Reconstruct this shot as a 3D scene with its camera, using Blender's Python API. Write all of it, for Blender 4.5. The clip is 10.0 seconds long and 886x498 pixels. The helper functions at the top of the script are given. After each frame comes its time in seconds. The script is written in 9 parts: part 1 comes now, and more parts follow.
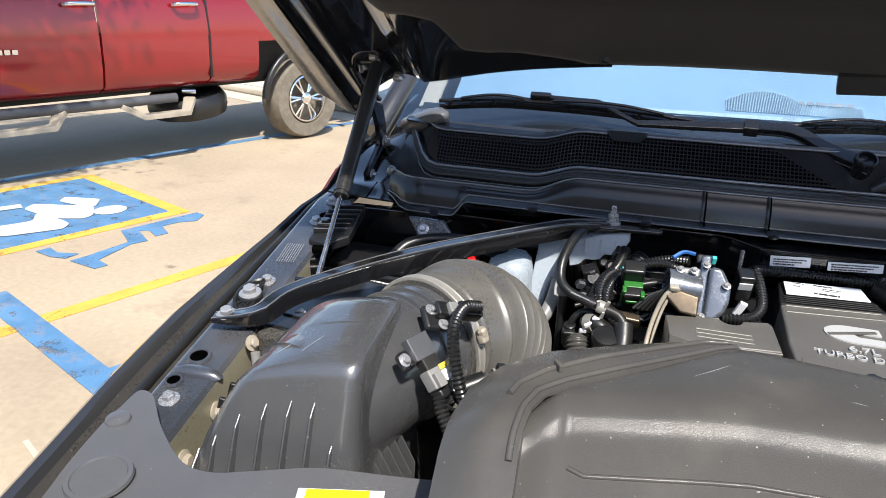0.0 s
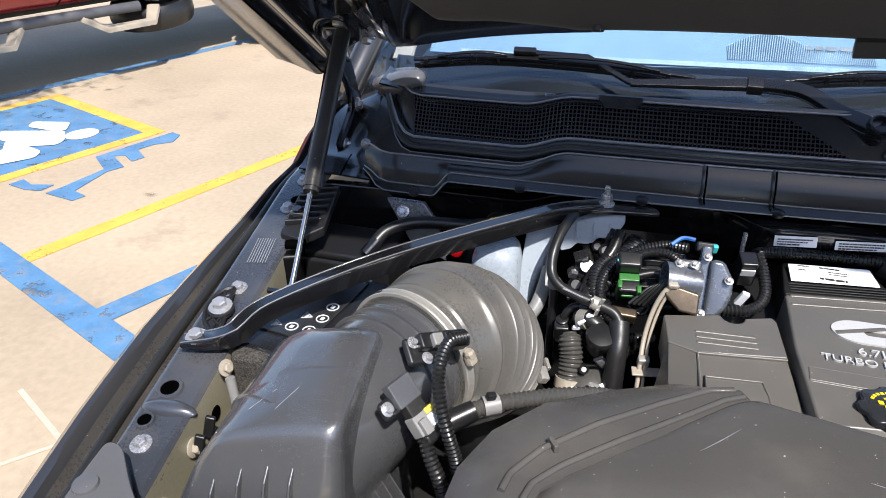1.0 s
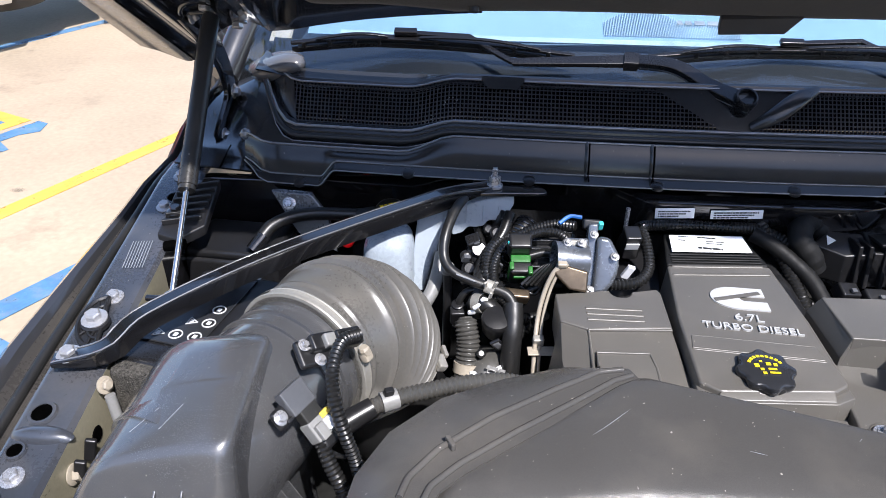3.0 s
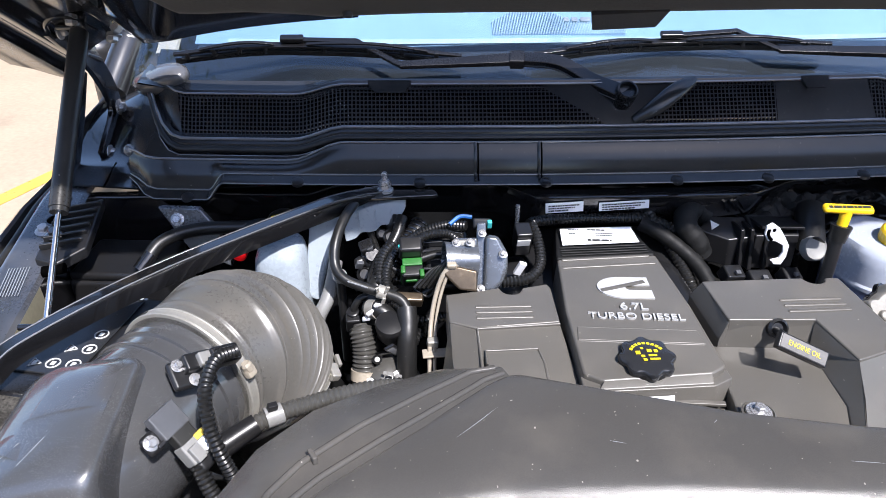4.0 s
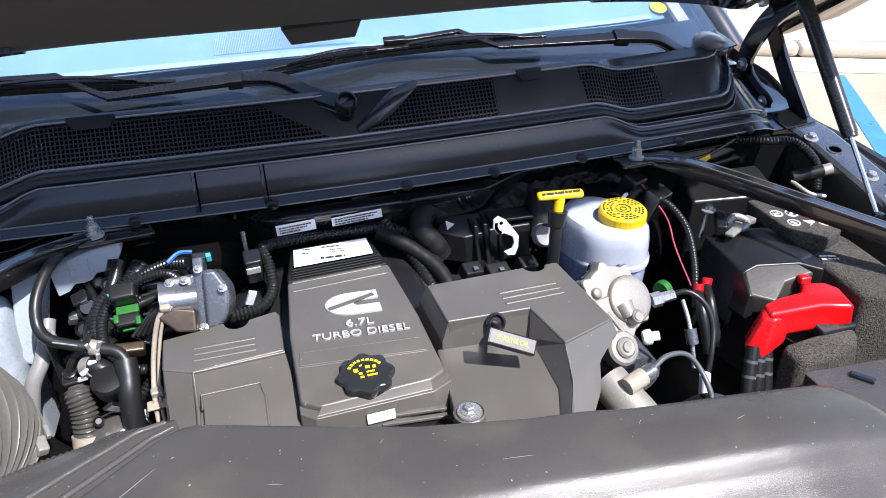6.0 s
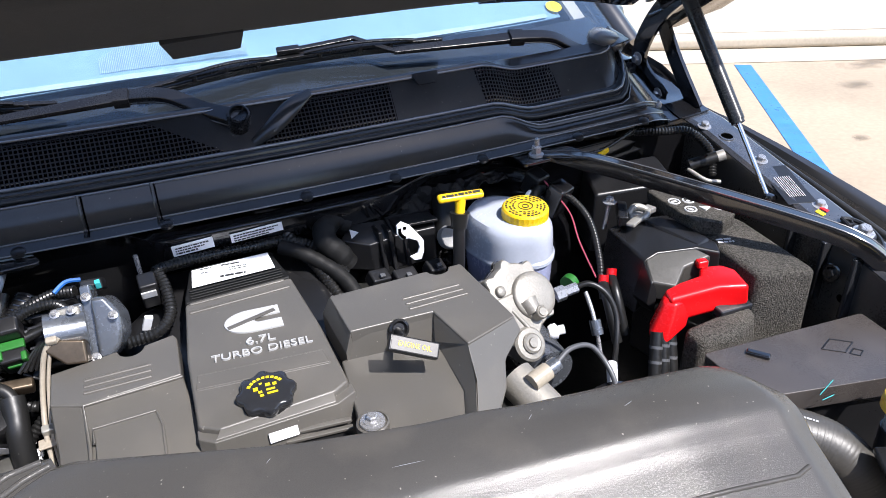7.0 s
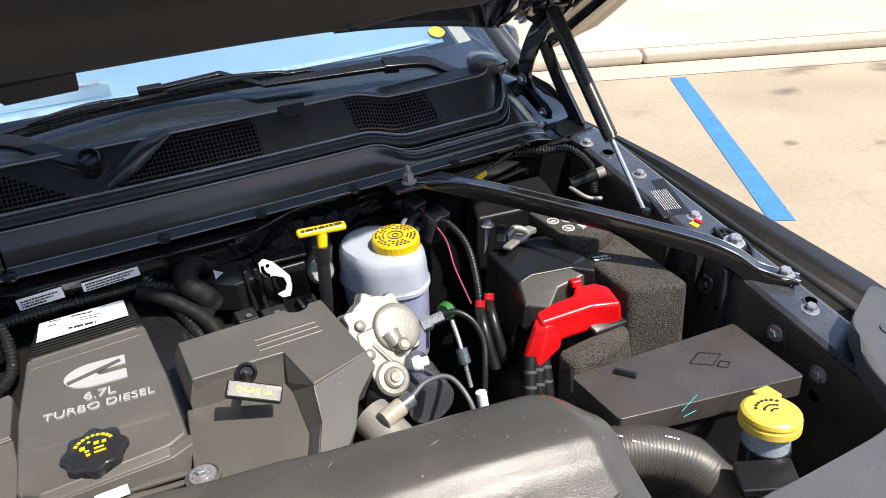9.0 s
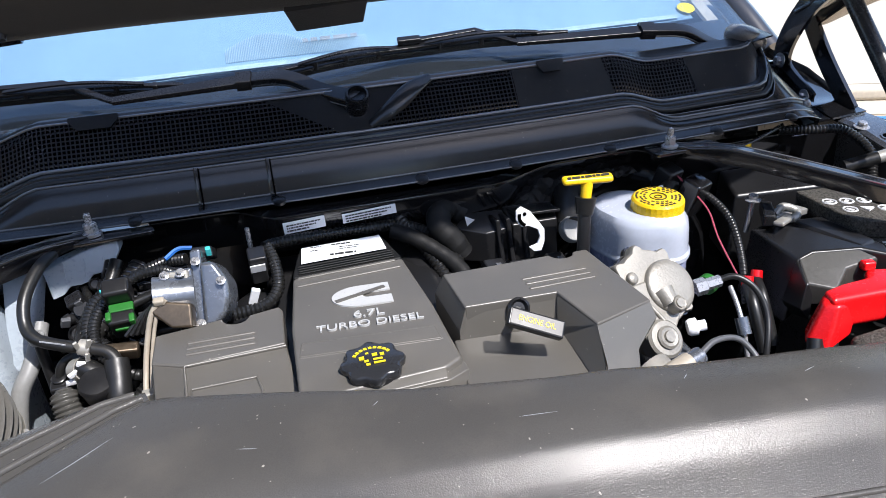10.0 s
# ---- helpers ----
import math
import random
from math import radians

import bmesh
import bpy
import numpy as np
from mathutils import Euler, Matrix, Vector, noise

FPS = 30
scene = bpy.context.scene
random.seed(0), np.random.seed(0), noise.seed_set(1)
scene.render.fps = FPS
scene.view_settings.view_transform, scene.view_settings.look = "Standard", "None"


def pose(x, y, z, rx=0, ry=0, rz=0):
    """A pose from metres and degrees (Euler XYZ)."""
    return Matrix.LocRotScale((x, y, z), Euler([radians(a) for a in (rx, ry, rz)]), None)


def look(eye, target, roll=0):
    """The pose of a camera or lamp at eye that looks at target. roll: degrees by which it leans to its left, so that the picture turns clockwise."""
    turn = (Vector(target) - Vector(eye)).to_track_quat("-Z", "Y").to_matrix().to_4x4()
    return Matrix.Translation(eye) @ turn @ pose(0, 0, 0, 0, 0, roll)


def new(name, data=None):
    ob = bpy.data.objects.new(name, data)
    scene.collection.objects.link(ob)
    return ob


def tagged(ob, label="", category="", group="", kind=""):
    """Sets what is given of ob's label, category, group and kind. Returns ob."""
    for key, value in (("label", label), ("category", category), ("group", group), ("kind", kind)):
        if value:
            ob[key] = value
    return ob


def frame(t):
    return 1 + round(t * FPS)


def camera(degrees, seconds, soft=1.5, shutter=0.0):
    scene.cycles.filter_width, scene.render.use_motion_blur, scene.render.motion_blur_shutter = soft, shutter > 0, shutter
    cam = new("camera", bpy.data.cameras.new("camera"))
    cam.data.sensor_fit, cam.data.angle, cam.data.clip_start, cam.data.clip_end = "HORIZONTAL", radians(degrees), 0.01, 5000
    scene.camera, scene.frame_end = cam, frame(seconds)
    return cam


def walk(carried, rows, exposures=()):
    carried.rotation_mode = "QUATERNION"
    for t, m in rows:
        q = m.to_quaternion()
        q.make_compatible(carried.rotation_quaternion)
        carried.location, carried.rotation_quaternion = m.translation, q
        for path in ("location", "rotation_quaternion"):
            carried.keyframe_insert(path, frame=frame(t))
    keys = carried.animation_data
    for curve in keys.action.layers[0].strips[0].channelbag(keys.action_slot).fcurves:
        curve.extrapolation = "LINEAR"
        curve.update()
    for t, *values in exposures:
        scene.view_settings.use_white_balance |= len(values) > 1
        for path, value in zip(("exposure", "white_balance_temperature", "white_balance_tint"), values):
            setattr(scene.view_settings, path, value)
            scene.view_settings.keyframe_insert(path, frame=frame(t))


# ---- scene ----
cam = camera(63.7, 10.0, soft=0.7)
PATH = [
    (0, (-0.39, -1.04, 1.614), (-0.821, 0.787, 0.924), 2.0),
    (0.5, (-0.387, -1.005, 1.692), (-0.815, 0.764, 0.864), 0.1),
    (1, (-0.41, -0.918, 1.715), (-0.78, 0.793, 0.748), -0.2),
    (1.5, (-0.447, -0.908, 1.716), (-0.749, 0.779, 0.684), 0.0),
    (2, (-0.452, -0.91, 1.719), (-0.687, 0.786, 0.686), 0.4),
    (3.3, (-0.378, -0.889, 1.724), (-0.423, 0.828, 0.701), 0.7),
    (3.5, (-0.364, -0.889, 1.723), (-0.379, 0.831, 0.704), 0.5),
    (4, (-0.329, -0.885, 1.725), (-0.27, 0.832, 0.701), -0.1),
    (4.5, (-0.287, -0.882, 1.723), (-0.133, 0.827, 0.697), -0.5),
    (5, (-0.238, -0.88, 1.725), (0.016, 0.82, 0.703), -0.8),
    (5.5, (-0.187, -0.878, 1.729), (0.162, 0.806, 0.707), -1.2),
    (7, (-0.105, -0.889, 1.723), (0.492, 0.73, 0.712), -2.8),
    (7.5, (-0.07, -0.9, 1.719), (0.609, 0.691, 0.715), -3.3),
    (8, (-0.02, -0.917, 1.717), (0.711, 0.652, 0.715), -3.9),
    (8.5, (0.018, -0.926, 1.713), (0.768, 0.643, 0.725), -4.3),
    (9, (0.03, -0.921, 1.713), (0.725, 0.691, 0.754), -4.7),
    (9.5, (-0.005, -0.887, 1.7), (0.526, 0.822, 0.808), -4.7),
    (10, (-0.126, -0.865, 1.606), (0.232, 0.913, 0.763), -4.8),
]
EXPOSURES = [(0.0, 0.92, 6480, 10), (0.35, 0.88, 6480, 10), (0.8, 0.90, 6380, 12), (2.0, 0.96, 6080, 14), (4.0, 1.16, 6050, 15), (6.0, 1.18, 6050, 15), (8.0, 0.94, 6400, 12), (9.0, 0.88, 6680, 11), (9.5, 0.86, 6580, 11), (10.0, 0.93, 6150, 13)]
walk(cam, [(t, look(eye, target, roll)) for t, eye, target, roll in PATH], EXPOSURES)

# ---- light ----
SUN_FROM = Vector((0.36, -0.60, 1.0)).normalized()
world = bpy.data.worlds.new("sky")
scene.world = world
world.use_nodes = True
_wn = world.node_tree.nodes
_sky = _wn.new("ShaderNodeTexSky")
_sky.sky_type = "NISHITA"
_sky.sun_disc = False
_sky.sun_elevation = math.asin(SUN_FROM.z)
_sky.sun_rotation = math.atan2(SUN_FROM.x, SUN_FROM.y)
_wn["Background"].inputs["Strength"].default_value = 0.15
world.node_tree.links.new(_sky.outputs["Color"], _wn["Background"].inputs["Color"])
sun = new("sun", bpy.data.lights.new("sun", "SUN"))
sun.data.energy, sun.data.angle, sun.data.color = 4.15, radians(0.6), (1.0, 0.95, 0.87)
sun.matrix_world = look(SUN_FROM * 20, (0, 0, 0))

# ---- materials ----
def mat(name, col, rough=0.5, metal=0.0, var=0.15, scale=6.0, fine=90.0, bump=0.15, depth=0.001, coat=0.0, rvar=0.12, trans=0.0, dust=0.0, sheen=0.0, rand=0.0, spec=0.5, stain=0.0):
    """A node material: base colour with two scales of variation, uneven roughness and fine relief."""
    m = bpy.data.materials.new(name)
    m.use_nodes = True
    nt = m.node_tree
    n, l = nt.nodes, nt.links
    p = n["Principled BSDF"]
    tc = n.new("ShaderNodeTexCoord")
    big, small = n.new("ShaderNodeTexNoise"), n.new("ShaderNodeTexNoise")
    for t, s, d in ((big, scale, 4), (small, fine, 3)):
        t.inputs["Scale"].default_value, t.inputs["Detail"].default_value = s, d
        l.new(tc.outputs["Object"], t.inputs["Vector"])
    add = n.new("ShaderNodeMath")
    add.operation = "MULTIPLY_ADD"
    l.new(big.outputs["Fac"], add.inputs[0])
    add.inputs[1].default_value = 0.65
    mul = n.new("ShaderNodeMath")
    mul.operation = "MULTIPLY"
    l.new(small.outputs["Fac"], mul.inputs[0])
    mul.inputs[1].default_value = 0.35
    l.new(mul.outputs[0], add.inputs[2])
    ramp = n.new("ShaderNodeValToRGB")
    e = ramp.color_ramp.elements
    e[0].position, e[1].position = 0.3, 0.7
    e[0].color = (*[max(0, c * (1 - var)) for c in col], 1)
    e[1].color = (*[min(1, c * (1 + var)) for c in col], 1)
    l.new(add.outputs[0], ramp.inputs["Fac"])
    out = ramp.outputs["Color"]
    if dust:
        mask = n.new("ShaderNodeTexNoise")
        mask.inputs["Scale"].default_value, mask.inputs["Detail"].default_value = 14, 8
        l.new(tc.outputs["Object"], mask.inputs["Vector"])
        mr = n.new("ShaderNodeMapRange")
        mr.inputs[1].default_value, mr.inputs[2].default_value, mr.inputs[4].default_value = 0.5, 0.85, dust
        l.new(mask.outputs["Fac"], mr.inputs[0])
        mx = n.new("ShaderNodeMix")
        mx.data_type = "RGBA"
        mx.inputs[7].default_value = (0.30, 0.26, 0.21, 1)
        l.new(mr.outputs[0], mx.inputs[0])
        l.new(out, mx.inputs[6])
        out = mx.outputs[2]
        # sparse specks of dust
        sp = n.new("ShaderNodeTexNoise")
        sp.inputs["Scale"].default_value, sp.inputs["Detail"].default_value = 260, 1
        l.new(tc.outputs["Object"], sp.inputs["Vector"])
        sr2 = n.new("ShaderNodeMapRange")
        sr2.inputs[1].default_value, sr2.inputs[2].default_value, sr2.inputs[4].default_value = 0.765, 0.82, min(0.7, 0.12 + 4 * dust)
        l.new(sp.outputs["Fac"], sr2.inputs[0])
        mx2 = n.new("ShaderNodeMix")
        mx2.data_type = "RGBA"
        mx2.inputs[7].default_value = (0.42, 0.39, 0.34, 1)
        l.new(sr2.outputs[0], mx2.inputs[0])
        l.new(out, mx2.inputs[6])
        out = mx2.outputs[2]
    if stain:
        sn = n.new("ShaderNodeTexNoise")
        sn.inputs["Scale"].default_value, sn.inputs["Detail"].default_value, sn.inputs["Roughness"].default_value = 1.7, 9, 0.68
        l.new(tc.outputs["Object"], sn.inputs["Vector"])
        sr = n.new("ShaderNodeMapRange")
        sr.inputs[1].default_value, sr.inputs[2].default_value, sr.inputs[4].default_value = 0.58, 0.74, stain
        l.new(sn.outputs["Fac"], sr.inputs[0])
        sx = n.new("ShaderNodeMix")
        sx.data_type = "RGBA"
        sx.inputs[7].default_value = (0.16, 0.125, 0.09, 1)
        l.new(sr.outputs[0], sx.inputs[0])
        l.new(out, sx.inputs[6])
        out = sx.outputs[2]
    if rand:
        oi = n.new("ShaderNodeObjectInfo")
        hv = n.new("ShaderNodeHueSaturation")
        vr = n.new("ShaderNodeMapRange")
        vr.inputs[3].default_value, vr.inputs[4].default_value = 1 - rand, 1 + rand
        l.new(oi.outputs["Random"], vr.inputs[0])
        l.new(vr.outputs[0], hv.inputs["Value"])
        l.new(out, hv.inputs["Color"])
        out = hv.outputs["Color"]
    l.new(out, p.inputs["Base Color"])
    rr = n.new("ShaderNodeMapRange")
    rr.inputs[1].default_value, rr.inputs[2].default_value = 0.3, 0.7
    rr.inputs[3].default_value, rr.inputs[4].default_value = max(0.02, rough - rvar), min(1, rough + rvar)
    l.new(add.outputs[0], rr.inputs[0])
    l.new(rr.outputs[0], p.inputs["Roughness"])
    p.inputs["Metallic"].default_value = metal
    p.inputs["Specular IOR Level"].default_value = spec
    p.inputs["Coat Weight"].default_value = coat
    p.inputs["Coat Roughness"].default_value = 0.06
    p.inputs["Transmission Weight"].default_value = trans
    p.inputs["Sheen Weight"].default_value = sheen
    if bump:
        b = n.new("ShaderNodeBump")
        b.inputs["Strength"].default_value, b.inputs["Distance"].default_value = bump, depth
        l.new(small.outputs["Fac"], b.inputs["Height"])
        l.new(b.outputs["Normal"], p.inputs["Normal"])
    return m


COVER = mat("moulded cover plastic", (0.093, 0.087, 0.077), 0.36, var=0.14, scale=7, fine=1400, bump=0.30, depth=0.0004, rvar=0.06, dust=0.12, spec=0.6)
SHROUD = mat("grained shroud plastic", (0.067, 0.064, 0.060), 0.19, var=0.16, scale=5, fine=1100, bump=0.5, depth=0.0004, rvar=0.04, dust=0.14, spec=0.25)
AIRBOX = mat("airbox plastic", (0.060, 0.061, 0.064), 0.26, var=0.18, scale=6, fine=900, bump=0.15, depth=0.0003, rvar=0.07, dust=0.08, spec=1.0, coat=0.6)
COWL = mat("cowl plastic", (0.020, 0.021, 0.023), 0.18, var=0.25, scale=5, fine=900, bump=0.12, depth=0.0003, rvar=0.07, dust=0.03, spec=0.45)
PANEL = mat("support cover plastic", (0.088, 0.088, 0.092), 0.24, var=0.15, scale=5, fine=900, bump=0.25, depth=0.0003, rvar=0.07, dust=0.06)
# Cowl plastic paled and polished: edge highlights put into the colour.
EDGE_GLINT = mat("pale edge highlight", (0.10, 0.104, 0.112), 0.12, var=0.2, fine=300, bump=0.05, depth=0.0003, coat=1.0, rvar=0.04, spec=1.0)
GRILLE = mat("grille plastic", (0.022, 0.023, 0.026), 0.18, var=0.15, fine=400, bump=0.1, depth=0.0004)
FUSE_LID = mat("brownish fuse lid plastic", (0.055, 0.048, 0.044), 0.30, var=0.15, scale=8, fine=700, bump=0.15, depth=0.0003, dust=0.10)
BLACK = mat("black plastic", (0.011, 0.011, 0.012), 0.34, var=0.2, fine=500, bump=0.15, depth=0.0004, dust=0.015)
WIPER = mat("wiper black", (0.008, 0.008, 0.009), 0.24, var=0.2, fine=500, bump=0.05, depth=0.0003, spec=0.45)
HOOD_BLACK = mat("gloss black hood paint", (0.010, 0.010, 0.011), 0.10, var=0.15, fine=900, bump=0.02, depth=0.0002, coat=1.0, rvar=0.03, dust=0.012)
STEEL_BLACK = mat("black painted steel", (0.007, 0.007, 0.008), 0.16, var=0.15, fine=300, bump=0.05, depth=0.0003, coat=0.9, dust=0.010)
# Body paint paled for the hem: the bright ground's reflection put into colour.
HEM = mat("hem paint paled by ground glow", (0.30, 0.285, 0.265), 0.26, metal=0.85, var=0.10, fine=900, bump=0.03, depth=0.0002, coat=0.5, dust=0.03)
ROD = mat("polished rod steel", (0.55, 0.55, 0.56), 0.14, metal=1.0, var=0.05, bump=0)
STRUT = mat("satin black strut tube", (0.020, 0.020, 0.020), 0.30, var=0.15, fine=300, bump=0.04, depth=0.0003, dust=0.06)
PAINT = mat("dark grey metallic paint", (0.040, 0.040, 0.042), 0.30, metal=0.45, var=0.08, fine=1500, bump=0.03, depth=0.0002, coat=1.0, rvar=0.03, dust=0.02)
INNER = mat("dusty inner body paint", (0.044, 0.048, 0.058), 0.28, metal=0.2, var=0.25, scale=9, fine=300, bump=0.08, depth=0.0004, coat=0.8, dust=0.24)
GUTTER = mat("satin gutter paint", (0.060, 0.056, 0.052), 0.30, metal=0.3, var=0.2, scale=7, fine=300, bump=0.06, depth=0.0004, coat=0.4, dust=0.18)
TAPE = mat("matt black", (0.007, 0.007, 0.007), 0.62, var=0.3, scale=30, fine=400, bump=0.3, depth=0.0005, spec=0.25)
RUBBER = mat("rubber", (0.011, 0.011, 0.011), 0.38, var=0.2, fine=300, bump=0.15, depth=0.0005, dust=0.03)
BELLOWS = mat("grey bellows rubber", (0.092, 0.088, 0.080), 0.32, var=0.20, scale=9, fine=300, bump=0.14, depth=0.0004, rvar=0.08, dust=0.30)
HOSE = mat("dull hose rubber", (0.050, 0.047, 0.042), 0.46, var=0.2, scale=12, fine=300, bump=0.2, depth=0.0005, dust=0.08)
CLAMP = mat("clamp steel", (0.36, 0.345, 0.31), 0.42, metal=0.45, var=0.2, fine=300, bump=0.1, depth=0.0003)
ALU = mat("machined aluminium", (0.17, 0.185, 0.21), 0.28, metal=0.65, var=0.2, scale=15, fine=300, bump=0.2, depth=0.0005)
CAST = mat("cast aluminium", (0.27, 0.255, 0.225), 0.46, metal=0.35, var=0.2, scale=15, fine=350, bump=0.4, depth=0.0008, dust=0.2)
BOLT = mat("zinc bolt", (0.40, 0.40, 0.41), 0.28, metal=0.6, var=0.25, fine=400, bump=0.1, depth=0.0003, dust=0.1)
MILKY = mat("milky tank plastic", (0.40, 0.43, 0.50), 0.24, var=0.07, scale=7, fine=200, bump=0.03, depth=0.0005)
MILKY_LOW = mat("milky plastic over fluid", (0.29, 0.31, 0.45), 0.24, var=0.10, scale=14, fine=200, bump=0.03, depth=0.0005)
WHITE_TANK = mat("white bottle plastic", (0.30, 0.34, 0.38), 0.3, var=0.08, fine=200, bump=0.08, depth=0.0005, trans=0.0)
YELLOW = mat("yellow plastic", (0.78, 0.50, 0.006), 0.32, var=0.08, fine=300, bump=0.08, depth=0.0003)
YELLOW_PALE = mat("pale yellow cap plastic", (0.72, 0.52, 0.07), 0.34, var=0.08, fine=300, bump=0.08, depth=0.0003)
RED = mat("red plastic", (0.66, 0.006, 0.008), 0.26, var=0.08, fine=300, bump=0.05, depth=0.0003)
FOAM = mat("felt insulation", (0.078, 0.073, 0.064), 0.95, var=0.97, scale=330, fine=520, bump=1.0, depth=0.006, dust=0.2, spec=0.2)
HOODFELT = mat("hood liner felt", (0.0095, 0.0085, 0.0080), 0.92, var=0.40, scale=4, fine=700, bump=0.35, depth=0.001, dust=0.04, sheen=0.2)
HARNESS = mat("harness sleeve", (0.010, 0.010, 0.010), 0.32, var=0.2, fine=300, bump=0.2, depth=0.0005, dust=0.02)
GREEN = mat("green connector plastic", (0.018, 0.125, 0.018), 0.35, var=0.1, fine=300, bump=0.1, depth=0.0003)
GREY_CONN = mat("grey connector plastic", (0.20, 0.20, 0.195), 0.42, var=0.15, fine=300, bump=0.1, depth=0.0004, dust=0.2)
GREY_SLATE = mat("slate grey sensor plastic", (0.075, 0.078, 0.085), 0.38, var=0.15, fine=300, bump=0.1, depth=0.0004, dust=0.1)
SLEEVE_GREY = mat("dusty sleeve", (0.055, 0.053, 0.048), 0.34, var=0.2, fine=300, bump=0.2, depth=0.0005, dust=0.1)
HANDLE = mat("worn handle plastic", (0.11, 0.105, 0.10), 0.45, var=0.3, scale=60, fine=300, bump=0.2, depth=0.0004)
TAN = mat("tan pipe coating", (0.33, 0.29, 0.23), 0.40, var=0.2, fine=300, bump=0.1, depth=0.0004)
BRONZE = mat("heat-tinted metal", (0.13, 0.10, 0.07), 0.35, metal=0.8, var=0.25, scale=20, fine=300, bump=0.15, depth=0.0004)
LABEL = mat("white label", (0.80, 0.81, 0.83), 0.40, var=0.05, fine=300, bump=0.04, depth=0.0003)
SILVER_INK = mat("silver lettering", (0.48, 0.48, 0.47), 0.32, metal=0.2, var=0.12, fine=400, bump=0.1, depth=0.0003)
BLACK_INK = mat("black print", (0.02, 0.02, 0.02), 0.5, var=0.1, bump=0)
WHITE_INK = mat("white print", (0.60, 0.60, 0.60), 0.5, var=0.1, bump=0)
GREY_INK = mat("worn pale print", (0.26, 0.27, 0.29), 0.5, var=0.25, scale=60, bump=0)
YELLOW_INK = mat("yellow print", (0.78, 0.60, 0.01), 0.5, var=0.08, bump=0)
BLUE_INK = mat("blue print", (0.02, 0.12, 0.40), 0.5, var=0.08, bump=0)
PINK = mat("pink wire", (0.30, 0.05, 0.08), 0.45, var=0.1, bump=0)
CYAN = mat("cyan clip", (0.05, 0.45, 0.45), 0.45, var=0.1, bump=0)
BEIGE = mat("beige pillar trim", (0.46, 0.40, 0.33), 0.6, var=0.1, fine=200, bump=0.2, depth=0.0005)
SKY_FILM = mat("pale blue film for sky reflection", (0.22, 0.335, 0.46), 0.40, var=0.14, scale=3, fine=60, bump=0.1, depth=0.002)
PALE_FILM = mat("pale film edge", (0.36, 0.46, 0.52), 0.5, var=0.25, scale=30, fine=200, bump=0.1, depth=0.0005)
DASH = mat("dashboard vinyl", (0.007, 0.008, 0.011), 0.5, var=0.3, fine=300, bump=0.3, depth=0.001)
CONCRETE = mat("worn concrete", (0.365, 0.292, 0.203), 0.85, var=0.22, scale=0.9, fine=30, bump=0.4, depth=0.004, rvar=0.08, stain=0.55)
KERB = mat("kerb concrete", (0.46, 0.405, 0.32), 0.85, var=0.18, scale=1.2, fine=45, bump=0.35, depth=0.004, rvar=0.08)
def worn(m, amount, scale):
    """Paint rubbed through in flecks, so that the concrete shows."""
    n, l = m.node_tree.nodes, m.node_tree.links
    tc, a, mr = n.new("ShaderNodeTexCoord"), n.new("ShaderNodeTexNoise"), n.new("ShaderNodeMapRange")
    a.inputs["Scale"].default_value, a.inputs["Detail"].default_value, a.inputs["Roughness"].default_value = scale, 8, 0.72
    mr.inputs[1].default_value, mr.inputs[2].default_value, mr.inputs[3].default_value, mr.inputs[4].default_value = 0.60 - amount, 0.66 - amount, 1.0, 0.25
    l.new(tc.outputs["Object"], a.inputs["Vector"])
    l.new(a.outputs["Fac"], mr.inputs[0])
    l.new(mr.outputs[0], n["Principled BSDF"].inputs["Alpha"])
    return m


BLUE_PAINT = mat("blue road paint", (0.075, 0.185, 0.33), 0.6, var=0.25, scale=6, fine=60, bump=0.3, depth=0.002, dust=0.55)
BLUE_BRIGHT = mat("fresh blue road paint", (0.045, 0.19, 0.49), 0.6, var=0.2, scale=8, fine=60, bump=0.3, depth=0.002, dust=0.12)
YELLOW_PAINT = mat("yellow road paint", (0.62, 0.37, 0.06), 0.6, var=0.2, scale=6, fine=60, bump=0.3, depth=0.002, dust=0.2)
for _m, _a in ((BLUE_PAINT, 0.03), (BLUE_BRIGHT, 0.0), (YELLOW_PAINT, 0.02)):
    worn(_m, _a, 7.0)
WHITE_PAINT = mat("white road paint", (0.62, 0.62, 0.60), 0.6, var=0.15, scale=5, fine=60, bump=0.3, depth=0.002)
RED_PAINT = mat("red metallic car paint", (0.26, 0.008, 0.012), 0.22, metal=0.3, var=0.06, fine=1500, bump=0.0, coat=1.0, rvar=0.03)
CHROME = mat("chrome", (0.75, 0.75, 0.75), 0.12, metal=1.0, var=0.05, bump=0)
TYRE = mat("dusty tyre", (0.15, 0.13, 0.10), 0.8, var=0.25, scale=8, fine=90, bump=0.5, depth=0.004, dust=0.6)
# Near-black without gloss: shade inside holes, slots and the inlet put into colour.
SHADE_BLACK = mat("black for shaded holes", (0.0015, 0.0015, 0.0015), 0.9, var=0.2, bump=0, spec=0.0)
PRIMER = mat("olive primer toned as sunlit", (0.24, 0.221, 0.157), 0.36, metal=0.1, var=0.25, scale=9, fine=200, bump=0.1, depth=0.0004, coat=0.2, dust=0.15)
# Near-black for underbody, bay floor and engine: their shade put into colour.
DARK = mat("near-black, shade in its tone", (0.010, 0.010, 0.009), 0.6, var=0.3, fine=60, bump=0.3, depth=0.003, dust=0.05)


